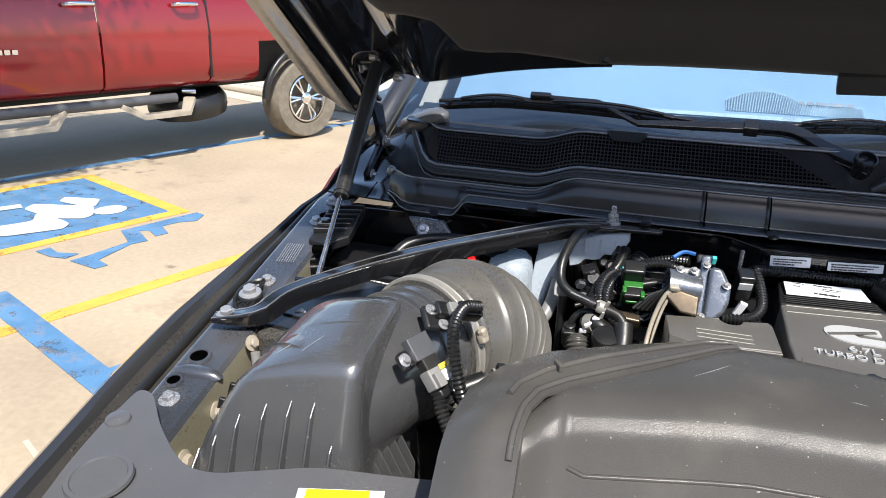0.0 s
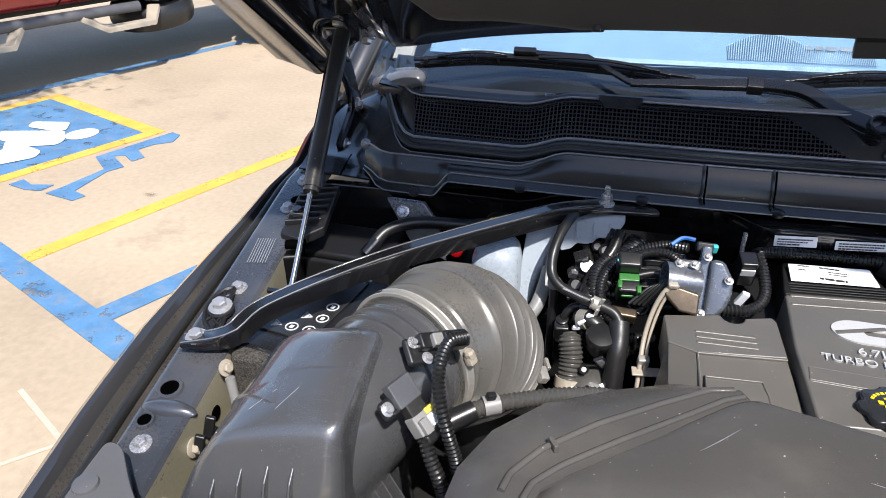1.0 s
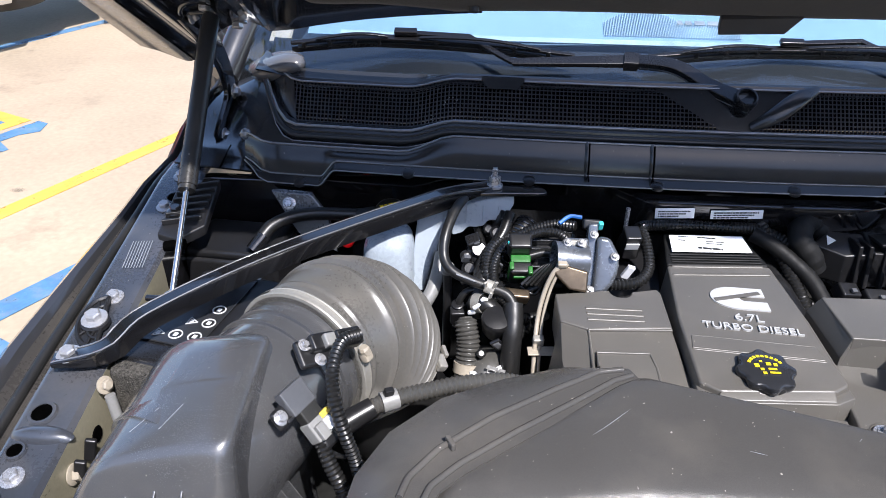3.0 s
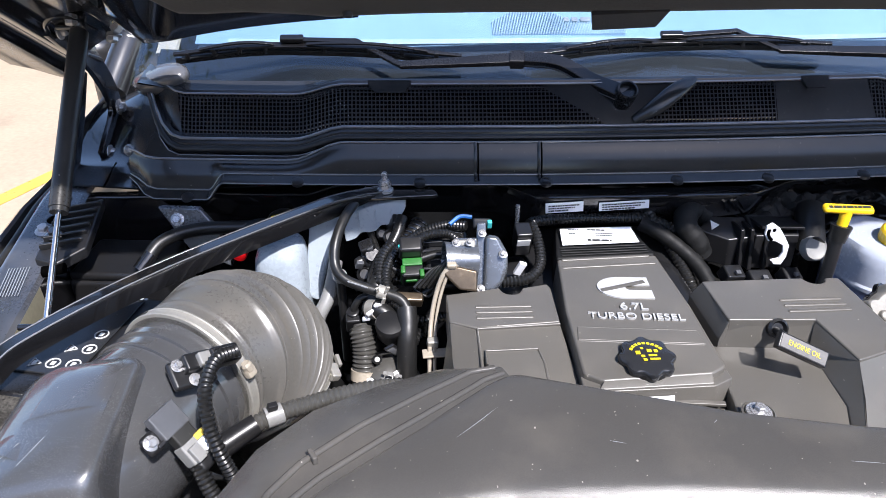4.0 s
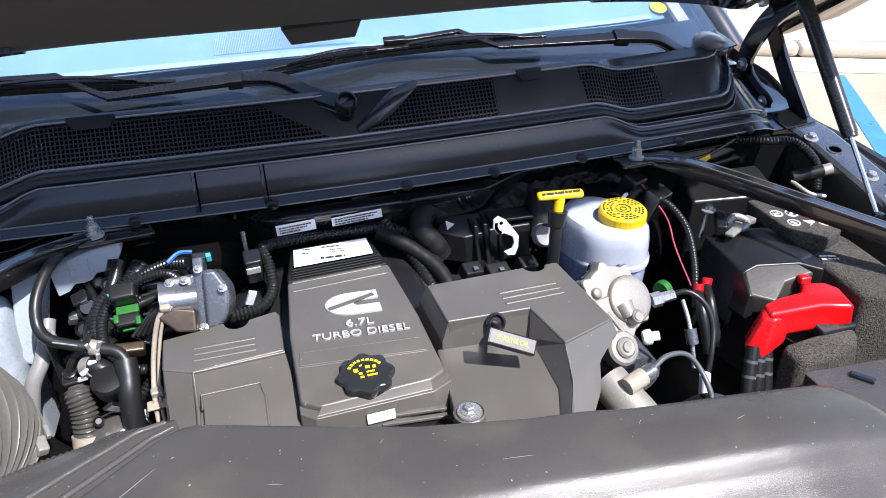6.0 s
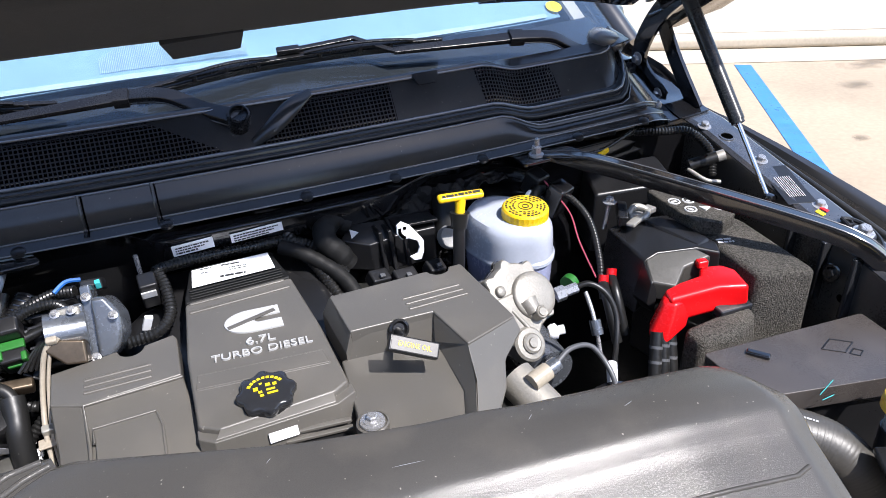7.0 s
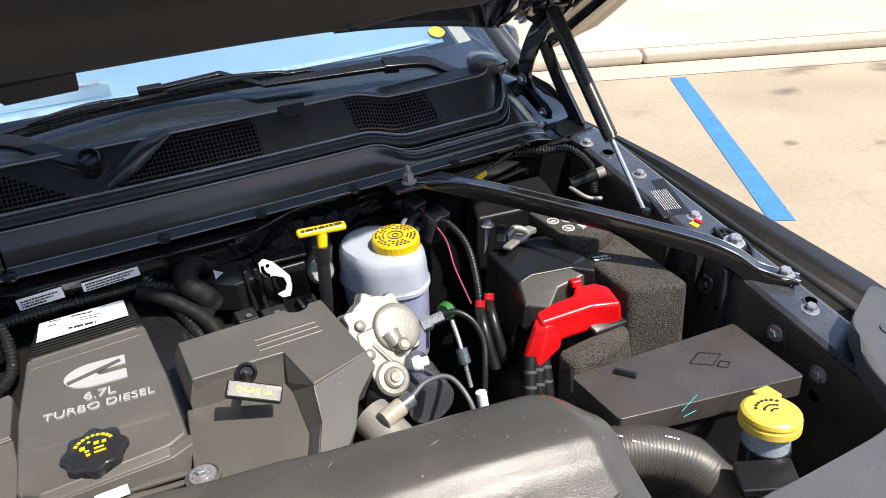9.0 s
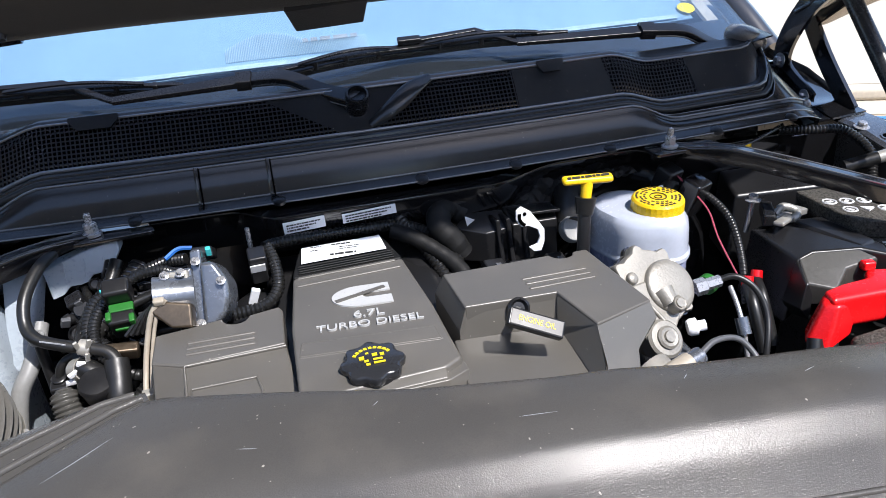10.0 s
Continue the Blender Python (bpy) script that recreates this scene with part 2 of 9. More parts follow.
def blotch(name, col, scale):
    """A stain whose ragged outline comes from noise."""
    m = mat(name, col, 0.8, var=0.3, scale=scale, fine=60, bump=0.2, depth=0.002)
    n, l = m.node_tree.nodes, m.node_tree.links
    tc, no, gr, mp, mx, mr = n.new("ShaderNodeTexCoord"), n.new("ShaderNodeTexNoise"), n.new("ShaderNodeTexGradient"), n.new("ShaderNodeMapping"), n.new("ShaderNodeMath"), n.new("ShaderNodeMapRange")
    gr.gradient_type = "SPHERICAL"
    mp.inputs["Location"].default_value, mp.inputs["Scale"].default_value = (-1, -1, 0), (2, 2, 0)
    no.inputs["Scale"].default_value, no.inputs["Detail"].default_value = scale, 6
    l.new(tc.outputs["Generated"], mp.inputs["Vector"])
    l.new(mp.outputs[0], gr.inputs["Vector"])
    l.new(tc.outputs["Object"], no.inputs["Vector"])
    mx.operation = "MULTIPLY"
    l.new(gr.outputs["Fac"], mx.inputs[0])
    l.new(no.outputs["Fac"], mx.inputs[1])
    mr.inputs[1].default_value, mr.inputs[2].default_value, mr.inputs[4].default_value = 0.16, 0.48, 0.20
    l.new(mx.outputs[0], mr.inputs[0])
    l.new(mr.outputs[0], n["Principled BSDF"].inputs["Alpha"])
    return m


STAIN = blotch("oil stain", (0.10, 0.085, 0.065), 9.0)


def pane_glass(name, tint, base=0.05):
    m = bpy.data.materials.new(name)
    m.use_nodes = True
    n, l = m.node_tree.nodes, m.node_tree.links
    n.remove(n["Principled BSDF"])
    tr, gl, lw, mx = n.new("ShaderNodeBsdfTransparent"), n.new("ShaderNodeBsdfGlossy"), n.new("ShaderNodeLayerWeight"), n.new("ShaderNodeMixShader")
    tr.inputs["Color"].default_value = (*tint, 1)
    gl.inputs["Roughness"].default_value = 0.01
    pw, ad = n.new("ShaderNodeMath"), n.new("ShaderNodeMath")
    pw.operation, ad.operation = "POWER", "MULTIPLY_ADD"
    pw.inputs[1].default_value, ad.inputs[1].default_value, ad.inputs[2].default_value = 3.0, 0.9, base
    l.new(lw.outputs["Facing"], pw.inputs[0])
    l.new(pw.outputs[0], ad.inputs[0])
    l.new(ad.outputs[0], mx.inputs[0])
    l.new(tr.outputs[0], mx.inputs[1])
    l.new(gl.outputs[0], mx.inputs[2])
    l.new(mx.outputs[0], n["Material Output"].inputs["Surface"])
    return m


GLASS = pane_glass("windscreen glass", (0.86, 0.92, 0.95), 0.03)
DARK_GLASS = pane_glass("tinted car glass", (0.05, 0.05, 0.06))


# ---- building tools ----
def thing(name, at, label, category, group="", kind=""):
    ob = new(name)
    ob.empty_display_size = 0.05
    ob.location = at
    ob["at"] = list(at)
    return tagged(ob, label, category, group, kind)


def part(name, bm, material, parent, label="", sharp=50):
    """Links a bmesh, given in world coordinates, as one mesh under a thing or a part."""
    root = parent
    while root.parent:
        root = root.parent
    at = Vector(root["at"]) if "at" in root else Vector(root.location)
    bmesh.ops.recalc_face_normals(bm, faces=bm.faces[:])
    if at.length:
        bmesh.ops.translate(bm, verts=bm.verts[:], vec=-at)
    me = bpy.data.meshes.new(name)
    bm.to_mesh(me)
    bm.free()
    me.materials.append(material)
    me.shade_smooth()
    me.set_sharp_from_angle(angle=radians(sharp))
    ob = new(name, me)
    ob.parent = parent
    if len(me.polygons) < 2500:
        wn = ob.modifiers.new("even_normals", "WEIGHTED_NORMAL")
        wn.keep_sharp = True
    if label:
        tagged(ob, label)
    return ob


def solid(name, bm, material, label="", category="", kind="", group="", at=(0, 0, 0), sharp=38):
    """A top-level thing that is one mesh."""
    bmesh.ops.recalc_face_normals(bm, faces=bm.faces[:])
    bmesh.ops.translate(bm, verts=bm.verts[:], vec=-Vector(at))
    me = bpy.data.meshes.new(name)
    bm.to_mesh(me)
    bm.free()
    me.materials.append(material)
    me.shade_smooth()
    me.set_sharp_from_angle(angle=radians(sharp))
    ob = new(name, me)
    ob.location = at
    ob["at"] = list(at)
    return tagged(ob, label, category, group, kind)


def BM():
    return bmesh.new()


def bevel(bm, geom, w, seg=2, limit=None):
    edges = [e for e in geom if isinstance(e, bmesh.types.BMEdge)]
    if limit is not None:
        edges = [e for e in edges if len(e.link_faces) == 2 and e.calc_face_angle(0) > radians(limit)]
    if w > 0 and edges:
        bmesh.ops.bevel(bm, geom=edges, offset=w, segments=seg, affect="EDGES", profile=0.5, clamp_overlap=True)


def box(bm, c, s, rot=None, w=0.0, seg=2):
    """A bevelled box: centre, size, rotation in degrees or a matrix."""
    r = Matrix() if rot is None else (rot if isinstance(rot, Matrix) else pose(0, 0, 0, *rot))
    tmp = bmesh.new()
    bmesh.ops.create_cube(tmp, size=1, matrix=Matrix.Diagonal((*s, 1)))
    bevel(tmp, tmp.edges[:], w, seg)
    bmesh.ops.transform(tmp, matrix=Matrix.Translation(c) @ r.to_4x4(), verts=tmp.verts[:])
    merge(bm, tmp)
    return bm


def merge(bm, tmp):
    me = bpy.data.meshes.new("tmp")
    tmp.to_mesh(me)
    tmp.free()
    bm.from_mesh(me)
    bpy.data.meshes.remove(me)


def prism(bm, top, bottom, w=0.0, seg=2, limit=20):
    """A solid between two rings of points of equal count."""
    tmp = bmesh.new()
    a = [tmp.verts.new(p) for p in top]
    b = [tmp.verts.new(p) for p in bottom]
    tmp.faces.new(a)
    tmp.faces.new(b[::-1])
    for i in range(len(a)):
        j = (i + 1) % len(a)
        tmp.faces.new((a[j], a[i], b[i], b[j]))
    bmesh.ops.recalc_face_normals(tmp, faces=tmp.faces[:])
    if w:
        bevel(tmp, tmp.edges[:], w, seg, limit)
    merge(bm, tmp)
    return bm


def plate(bm, outline, z, h, w=0.0, seg=2, taper=1.0):
    """A flat slab over an outline of (x, y): z a number or a function of x, y for its top."""
    zf = z if callable(z) else (lambda x, y: z)
    cx, cy = sum(p[0] for p in outline) / len(outline), sum(p[1] for p in outline) / len(outline)
    top = [(x, y, zf(x, y)) for x, y in outline]
    low = [(cx + (x - cx) * taper, cy + (y - cy) * taper, zf(x, y) - h) for x, y in outline]
    return prism(bm, top, low, w, seg)


def rounded(outline, r, n=4):
    """An outline with its corners rounded."""
    res, k = [], len(outline)
    for i in range(k):
        p, a, b = Vector(outline[i]), Vector(outline[i - 1]), Vector(outline[(i + 1) % k])
        d = min(r, (a - p).length * 0.48, (b - p).length * 0.48)
        s, e = p + (a - p).normalized() * d, p + (b - p).normalized() * d
        for j in range(n + 1):
            t = j / n
            res.append(tuple(s * (1 - t) ** 2 + p * 2 * t * (1 - t) + e * t * t))
    return res


def spline(pts, n=6):
    """A smooth line through points."""
    P = [Vector(p) for p in pts]
    if len(P) < 3:
        return [P[0].lerp(P[-1], i / n) for i in range(n + 1)]
    P = [2 * P[0] - P[1], *P, 2 * P[-1] - P[-2]]
    res = []
    for i in range(1, len(P) - 2):
        a, b, c, d = P[i - 1:i + 3]
        for j in range(n):
            t = j / n
            res.append(0.5 * (2 * b + (c - a) * t + (2 * a - 5 * b + 4 * c - d) * t * t + (3 * b - a - 3 * c + d) * t ** 3))
    res.append(P[-2])
    return res


def sweep(bm, line, radius, n=10, caps=True, flat=1.0, up=None):
    """A tube along a line; radius a number or a function of the length run (metres) and the share of it."""
    rf = radius if callable(radius) else (lambda s, k: radius)
    L = [0.0]
    for a, b in zip(line, line[1:]):
        L.append(L[-1] + (b - a).length)
    t0 = (line[1] - line[0]).normalized()
    nrm = Vector(up) if up else t0.orthogonal()
    rings = []
    for i, p in enumerate(line):
        t = (line[min(i + 1, len(line) - 1)] - line[max(i - 1, 0)]).normalized()
        nrm = (nrm - t * nrm.dot(t)).normalized()
        bi = t.cross(nrm)
        r = rf(L[i], L[i] / max(L[-1], 1e-9))
        rings.append([bm.verts.new(p + (nrm * math.cos(a) * flat + bi * math.sin(a)) * r) for a in (2 * math.pi * j / n for j in range(n))])
    for a, b in zip(rings, rings[1:]):
        for j in range(n):
            bm.faces.new((a[j], a[(j + 1) % n], b[(j + 1) % n], b[j]))
    if caps:
        bm.faces.new(rings[0][::-1])
        bm.faces.new(rings[-1])
    return bm


def tube(bm, pts, r, n=10, k=6, **kw):
    return sweep(bm, spline(pts, k), r, n, **kw)


def ringed(r, pitch, amp):
    """Radius of a corrugated sleeve."""
    return lambda s, k: r + amp * (0.5 + 0.5 * math.cos(2 * math.pi * s / pitch))


def resample(line, step):
    out, left = [line[0].copy()], step
    for a, b in zip(line, line[1:]):
        d = (b - a).length
        pos = 0.0
        while d - pos >= left:
            pos += left
            out.append(a.lerp(b, pos / d))
            left = step
        left -= d - pos
    if (out[-1] - line[-1]).length > step * 0.3:
        out.append(line[-1].copy())
    return out


def sleeve(bm, pts, r=0.007, pitch=0.005, amp=0.0015, n=9):
    return sweep(bm, resample(spline(pts, 8), pitch / 4), ringed(r, pitch, amp), n)


def frame_of(axis, at=(0, 0, 0)):
    return Matrix.Translation(at) @ Vector(axis).to_track_quat("Z", "Y").to_matrix().to_4x4()


def lathe(bm, profile, m=None, n=24, wave=None):
    """Turns a profile of (radius, height); m places it. wave: radius factor by angle."""
    m = m or Matrix()
    rings = []
    for r, z in profile:
        if r < 1e-6:
            rings.append([bm.verts.new(m @ Vector((0, 0, z)))])
        else:
            rings.append([bm.verts.new(m @ Vector((r * (wave(a, r) if wave else 1) * math.cos(a), r * (wave(a, r) if wave else 1) * math.sin(a), z))) for a in (2 * math.pi * j / n for j in range(n))])
    for a, b in zip(rings, rings[1:]):
        for j in range(n):
            k = (j + 1) % n
            if len(a) == 1 and len(b) > 1:
                bm.faces.new((a[0], b[k], b[j]))
            elif len(b) == 1 and len(a) > 1:
                bm.faces.new((a[j], a[k], b[0]))
            elif len(a) > 1:
                bm.faces.new((a[j], a[k], b[k], b[j]))
    for r in (rings[0], rings[-1]):
        if len(r) > 2:
            bm.faces.new(r)
    return bm


def hexbolt(bm, at, axis=(0, 0, 1), r=0.009):
    m = frame_of(axis, at)
    lathe(bm, [(r * 1.55, 0), (r * 1.6, r * 0.25), (r * 1.05, r * 0.45)], m, 16)
    lathe(bm, [(r * 0.98, r * 0.4), (r, r * 1.1), (r * 0.8, r * 1.3), (0, r * 1.3)], m, 6)
    return bm


def bolt(parent, at, axis=(0, 0, 1), r=0.009, material=None, name="bolt"):
    return part(name, hexbolt(BM(), at, axis, r), material or BOLT, parent, sharp=30)


def shell(bm, f, us, vs, thick=0.003, mask=None):
    """A sheet f(u, v) -> point over the two lists, with thickness downwards along its normals."""
    nu, nv = len(us), len(vs)
    P = [[Vector(f(u, v)) for v in vs] for u in us]
    N = [[None] * nv for _ in us]
    for i in range(nu):
        for j in range(nv):
            du = P[min(i + 1, nu - 1)][j] - P[max(i - 1, 0)][j]
            dv = P[i][min(j + 1, nv - 1)] - P[i][max(j - 1, 0)]
            N[i][j] = du.cross(dv).normalized()
    A = [[bm.verts.new(P[i][j]) for j in range(nv)] for i in range(nu)]
    B = [[bm.verts.new(P[i][j] - N[i][j] * thick) for j in range(nv)] for i in range(nu)]
    for i in range(nu - 1):
        for j in range(nv - 1):
            bm.faces.new((A[i][j], A[i + 1][j], A[i + 1][j + 1], A[i][j + 1]))
            bm.faces.new((B[i][j], B[i][j + 1], B[i + 1][j + 1], B[i + 1][j]))
    for i in range(nu - 1):
        for j in (0, nv - 1):
            bm.faces.new((A[i][j], A[i + 1][j], B[i + 1][j], B[i][j]))
    for j in range(nv - 1):
        for i in (0, nu - 1):
            bm.faces.new((A[i][j], A[i][j + 1], B[i][j + 1], B[i][j]))
    return bm


def strap(bm, line, width, height, up, chamfer=0.3):
    """A flat bar along a line: width across, height along up, each a number or a function of the share run."""
    wf = width if callable(width) else (lambda k: width)
    hf = height if callable(height) else (lambda k: height)
    up0 = Vector(up).normalized()
    L = len(line)
    rings = []
    for i, p in enumerate(line):
        t = (line[min(i + 1, L - 1)] - line[max(i - 1, 0)]).normalized()
        n = (up0 - t * up0.dot(t)).normalized()
        s = t.cross(n)
        w, h = wf(i / (L - 1)) / 2, hf(i / (L - 1)) / 2
        c = min(w, h) * chamfer
        rings.append([bm.verts.new(p + s * a + n * b) for a, b in ((-w, -h), (w, -h), (w, h - c), (w - c, h), (c - w, h), (-w, h - c))])
    for a, b in zip(rings, rings[1:]):
        for j in range(6):
            bm.faces.new((a[j], a[(j + 1) % 6], b[(j + 1) % 6], b[j]))
    bm.faces.new(rings[0][::-1])
    bm.faces.new(rings[-1])
    return bm


def lerp_tab(tab, x):
    if x <= tab[0][0]:
        return tab[0][1]
    for (a, p), (b, q) in zip(tab, tab[1:]):
        if x <= b:
            t = (x - a) / (b - a)
            return p + (q - p) * t
    return tab[-1][1]


def lin(a, b, n):
    return [a + (b - a) * i / n for i in range(n + 1)]


def lettering(name, body, at, x_axis, normal, size, material, parent, depth=0.0008, label="", stretch=1.0):
    """Raised lettering, centred at a place, along x_axis on a face with that normal."""
    cu = bpy.data.curves.new(name, "FONT")
    cu.body, cu.size, cu.extrude = body, size, depth
    cu.align_x, cu.align_y = "CENTER", "CENTER"
    tmp = bpy.data.objects.new(name, cu)
    scene.collection.objects.link(tmp)
    me = bpy.data.meshes.new_from_object(tmp.evaluated_get(bpy.context.evaluated_depsgraph_get()))
    bpy.data.objects.remove(tmp)
    bpy.data.curves.remove(cu)
    bm = BM()
    bm.from_mesh(me)
    bpy.data.meshes.remove(me)
    z = Vector(normal).normalized()
    x = (Vector(x_axis) - z * Vector(x_axis).dot(z)).normalized()
    y = z.cross(x)
    m = Matrix((x, y, z)).transposed().to_4x4()
    bmesh.ops.transform(bm, matrix=Matrix.Translation(at) @ m @ Matrix.Diagonal((stretch, 1, 1, 1)), verts=bm.verts[:])
    return part(name, bm, material, parent, label)


def bars(name, at, x_axis, normal, rows, material, parent, label="", seed=1):
    """Print that cannot be read: rows of short bars. rows: (x0, x1, y, height)."""
    rnd = random.Random(seed)
    z = Vector(normal).normalized()
    x = (Vector(x_axis) - z * Vector(x_axis).dot(z)).normalized()
    m = Matrix.Translation(at) @ Matrix((x, z.cross(x), z)).transposed().to_4x4()
    bm = BM()
    for x0, x1, y, h in rows:
        p = x0
        while p < x1 - h * 0.4:
            q = min(x1, p + h * rnd.uniform(0.8, 3.0))
            tmp = BM()
            box(tmp, ((p + q) / 2, y, 0.0002), (q - p, h, 0.0005))
            bmesh.ops.transform(tmp, matrix=m, verts=tmp.verts[:])
            merge(bm, tmp)
            p = q + h * 0.45
    return part(name, bm, material, parent, label)

# ---- the car park ----
X0 = -0.045  # the truck's middle line


def sm(a, b, x):
    t = min(1, max(0, (x - a) / (b - a)))
    return t * t * (3 - 2 * t)


ground = solid("ground", plate(BM(), [(-400, -400), (400, -400), (400, 400), (-400, 400)], 0.0, 0.3), CONCRETE, "sunlit worn tan concrete of a parking lot", "ground", "structure")


def paint(name, outlines, material, label, category="road marking", z=0.004):
    bm = BM()
    for i, o in enumerate(outlines):
        plate(bm, o, z + 0.0006 * i, 0.003)
    return solid(name, bm, material, label, category, "structure")


def strip(a, b, w):
    a, b = Vector((*a, 0)), Vector((*b, 0))
    s = Vector((-(b - a).y, (b - a).x, 0)).normalized() * w / 2
    return [tuple((a + s).xy), tuple((a - s).xy), tuple((b - s).xy), tuple((b + s).xy)]


DX, DY = Vector((0.43, 0.903)), Vector((-0.903, 0.43))  # the lot's own axes


def lot(o, u, v):
    p = Vector(o) + DX * u + DY * v
    return (p.x, p.y)


paint("parking_line", [strip((-3.22, 1.20), (-1.6, 4.75), 0.105)], YELLOW_PAINT, "scuffed yellow painted parking line on concrete")
paint("parking_line", [strip((-5.7, 2.6), (-3.2, 8.0), 0.11)], BLUE_PAINT, "faded blue painted line on concrete")
paint("parking_line", [strip((-3.5, 1.76), (-1.75, 0.86), 0.14), strip((-2.36, 1.25), (-1.3, 3.2), 0.13)], BLUE_PAINT, "worn blue painted parking lines meeting at a corner", z=0.005)
MC = (-3.38, 3.35)
paint("accessible_symbol_border", [strip(lot(MC, 0, 0.0), lot(MC, 0, 1.50), 0.11), strip(lot(MC, 0, 0.05), lot(MC, -1.7, 0.05), 0.10), strip(lot(MC, 0, 1.47), lot(MC, -1.7, 1.47), 0.10), strip(lot(MC, -1.7, 0.0), lot(MC, -1.7, 1.52), 0.10)], YELLOW_PAINT, "yellow painted border of an accessible parking symbol")
paint("accessible_symbol_field", [[lot(MC, -0.05, 0.10), lot(MC, -0.05, 1.42), lot(MC, -1.65, 1.42), lot(MC, -1.65, 0.10)]], BLUE_PAINT, "blue painted square of an accessible parking symbol", z=0.003)


def disc(c, r, n=28, a0=0.0, a1=2 * math.pi, r2=None):
    if r2 is None:
        return [(c[0] + r * math.cos(a0 + (a1 - a0) * i / n), c[1] + r * math.sin(a0 + (a1 - a0) * i / n)) for i in range(n)]
    return [(c[0] + r * math.cos(a0 + (a1 - a0) * i / n), c[1] + r * math.sin(a0 + (a1 - a0) * i / n)) for i in range(n + 1)] + [(c[0] + r2 * math.cos(a1 + (a0 - a1) * i / n), c[1] + r2 * math.sin(a1 + (a0 - a1) * i / n)) for i in range(n + 1)]


def shape(*uv):
    return rounded([lot(MC, u, v) for u, v in uv], 0.035, 3)


HEAD = [lot(MC, -0.34 + 0.115 * math.cos(a), 0.41 + 0.10 * math.sin(a)) for a in lin(0, 6.05, 26)]
paint("accessible_symbol_figure", [HEAD, shape((-0.50, 0.87), (-0.42, 0.95), (-0.26, 0.72), (-0.37, 0.57), (-0.44, 0.66)), shape((-0.76, 0.84), (-0.66, 0.92), (-0.38, 0.57), (-0.48, 0.38), (-0.56, 0.34), (-0.68, 0.46), (-0.74, 0.68)), shape((-0.74, 0.68), (-0.69, 0.46), (-0.68, 0.30), (-0.76, 0.22), (-1.07, 0.32), (-1.32, 0.50), (-1.24, 0.63), (-0.98, 0.54), (-0.83, 0.52)), strip(lot(MC, -0.74, 0.93), lot(MC, -1.15, 1.02), 0.09)], WHITE_PAINT, "white painted wheelchair figure on blue", z=0.010)
paint("painted_arrow", [[lot(MC, u, v) for u, v in ((0.0, -0.06), (0.07, -0.06), (0.07, -0.15), (-0.04, -0.23), (-0.15, -0.17), (-0.27, -0.17), (-0.32, -0.33), (-0.41, -0.33), (-0.38, -0.20), (-0.43, -0.15), (-0.49, -0.37), (-0.60, -0.36), (-0.87, -0.48), (-0.87, -0.60), (-0.95, -0.60), (-0.99, -0.38), (-0.89, -0.37), (-0.59, -0.31), (-0.51, -0.07))], [lot(MC, u, v) for u, v in ((-1.06, -0.08), (-0.97, -0.07), (-0.98, -0.19), (-0.90, -0.30), (-0.99, -0.32), (-1.04, -0.23))]], BLUE_PAINT, "faded blue painted marking on concrete", z=0.0055)
paint("parking_line", [strip((4.16, 3.53), (2.84, 1.284), 0.125)], BLUE_BRIGHT, "bright blue painted parking line on concrete")
paint("pavement_joint", [strip((-2.36, 0.75), (-1.95, 0.50), 0.02), strip((-2.2, 0.38), (-1.6, 0.95), 0.015)], KERB, "filled crack in the concrete", z=0.0035)

for x, y, a, b in ((5.05, 3.10, 0.5, 0.22), (4.5, 2.75, 0.22, 0.16), (5.6, 2.7, 0.35, 0.3), (3.7, 2.0, 0.10, 0.07), (4.1, 1.7, 0.12, 0.08), (-2.85, 2.4, 0.07, 0.05)):
    solid("oil_stain", plate(BM(), [(x + a * math.cos(q), y + b * math.sin(q)) for q in lin(0, 6.02, 23)], 0.0066, 0.0016), STAIN, "dark ragged oil stain on the concrete", "stain", "structure")
# kerb and raised pavement
KA, KB = Vector((3.30, 4.44)), Vector((6.40, 2.96))
kd = (KB - KA).normalized()
kn = Vector((-kd.y, kd.x))
a0, b0 = KA - kd * 14, KB + kd * 14
bm = plate(BM(), [tuple(a0 + kn * 0.17), tuple(b0 + kn * 0.17), tuple(b0 + kn * 30), tuple(a0 + kn * 30)], 0.11, 0.11)
pavement = solid("pavement", bm, KERB, "pale concrete pavement behind a kerb", "pavement", "structure")
i = 0
s = -14.0
kerb = thing("kerb", (*a0, 0), "pale tan concrete kerb beside the parking lot", "kerb", kind="structure")
while s < 15:
    a, b = KA + kd * s, KA + kd * (s + 2.999)
    part("kerb_stone", plate(BM(), [tuple(a), tuple(b), tuple(b + kn * 0.168), tuple(a + kn * 0.168)], 0.112, 0.11, 0.04, 5), KERB, kerb)
    s += 3.0
paint("gutter", [strip(tuple(a0 - kn * 0.19), tuple(b0 - kn * 0.19), 0.40)], KERB, "pale concrete gutter along the kerb", "gutter", z=0.006)

# plain shaded walls, unseen, added behind the camera for reflections, with a passage between them
REFLECTED_WALL = mat("brown wall for reflections", (0.40, 0.36, 0.31), 0.85, var=0.25, scale=1.5, fine=25, bump=0.4, depth=0.004)
for name, x0, x1, h in (("wall_south", -30.0, 0.7, 7.0), ("wall_south_east", 2.2, 30.0, 6.0)):
    bm = BM()
    box(bm, ((x0 + x1) / 2, -11.2, h / 2), (x1 - x0, 0.4, h), None, 0.03)
    box(bm, ((x0 + x1) / 2, -11.15, h + 0.10), (x1 - x0, 0.62, 0.20), None, 0.02)
    solid(name, bm, REFLECTED_WALL, "unseen plain brown wall added for dark reflections", "wall", "structure")

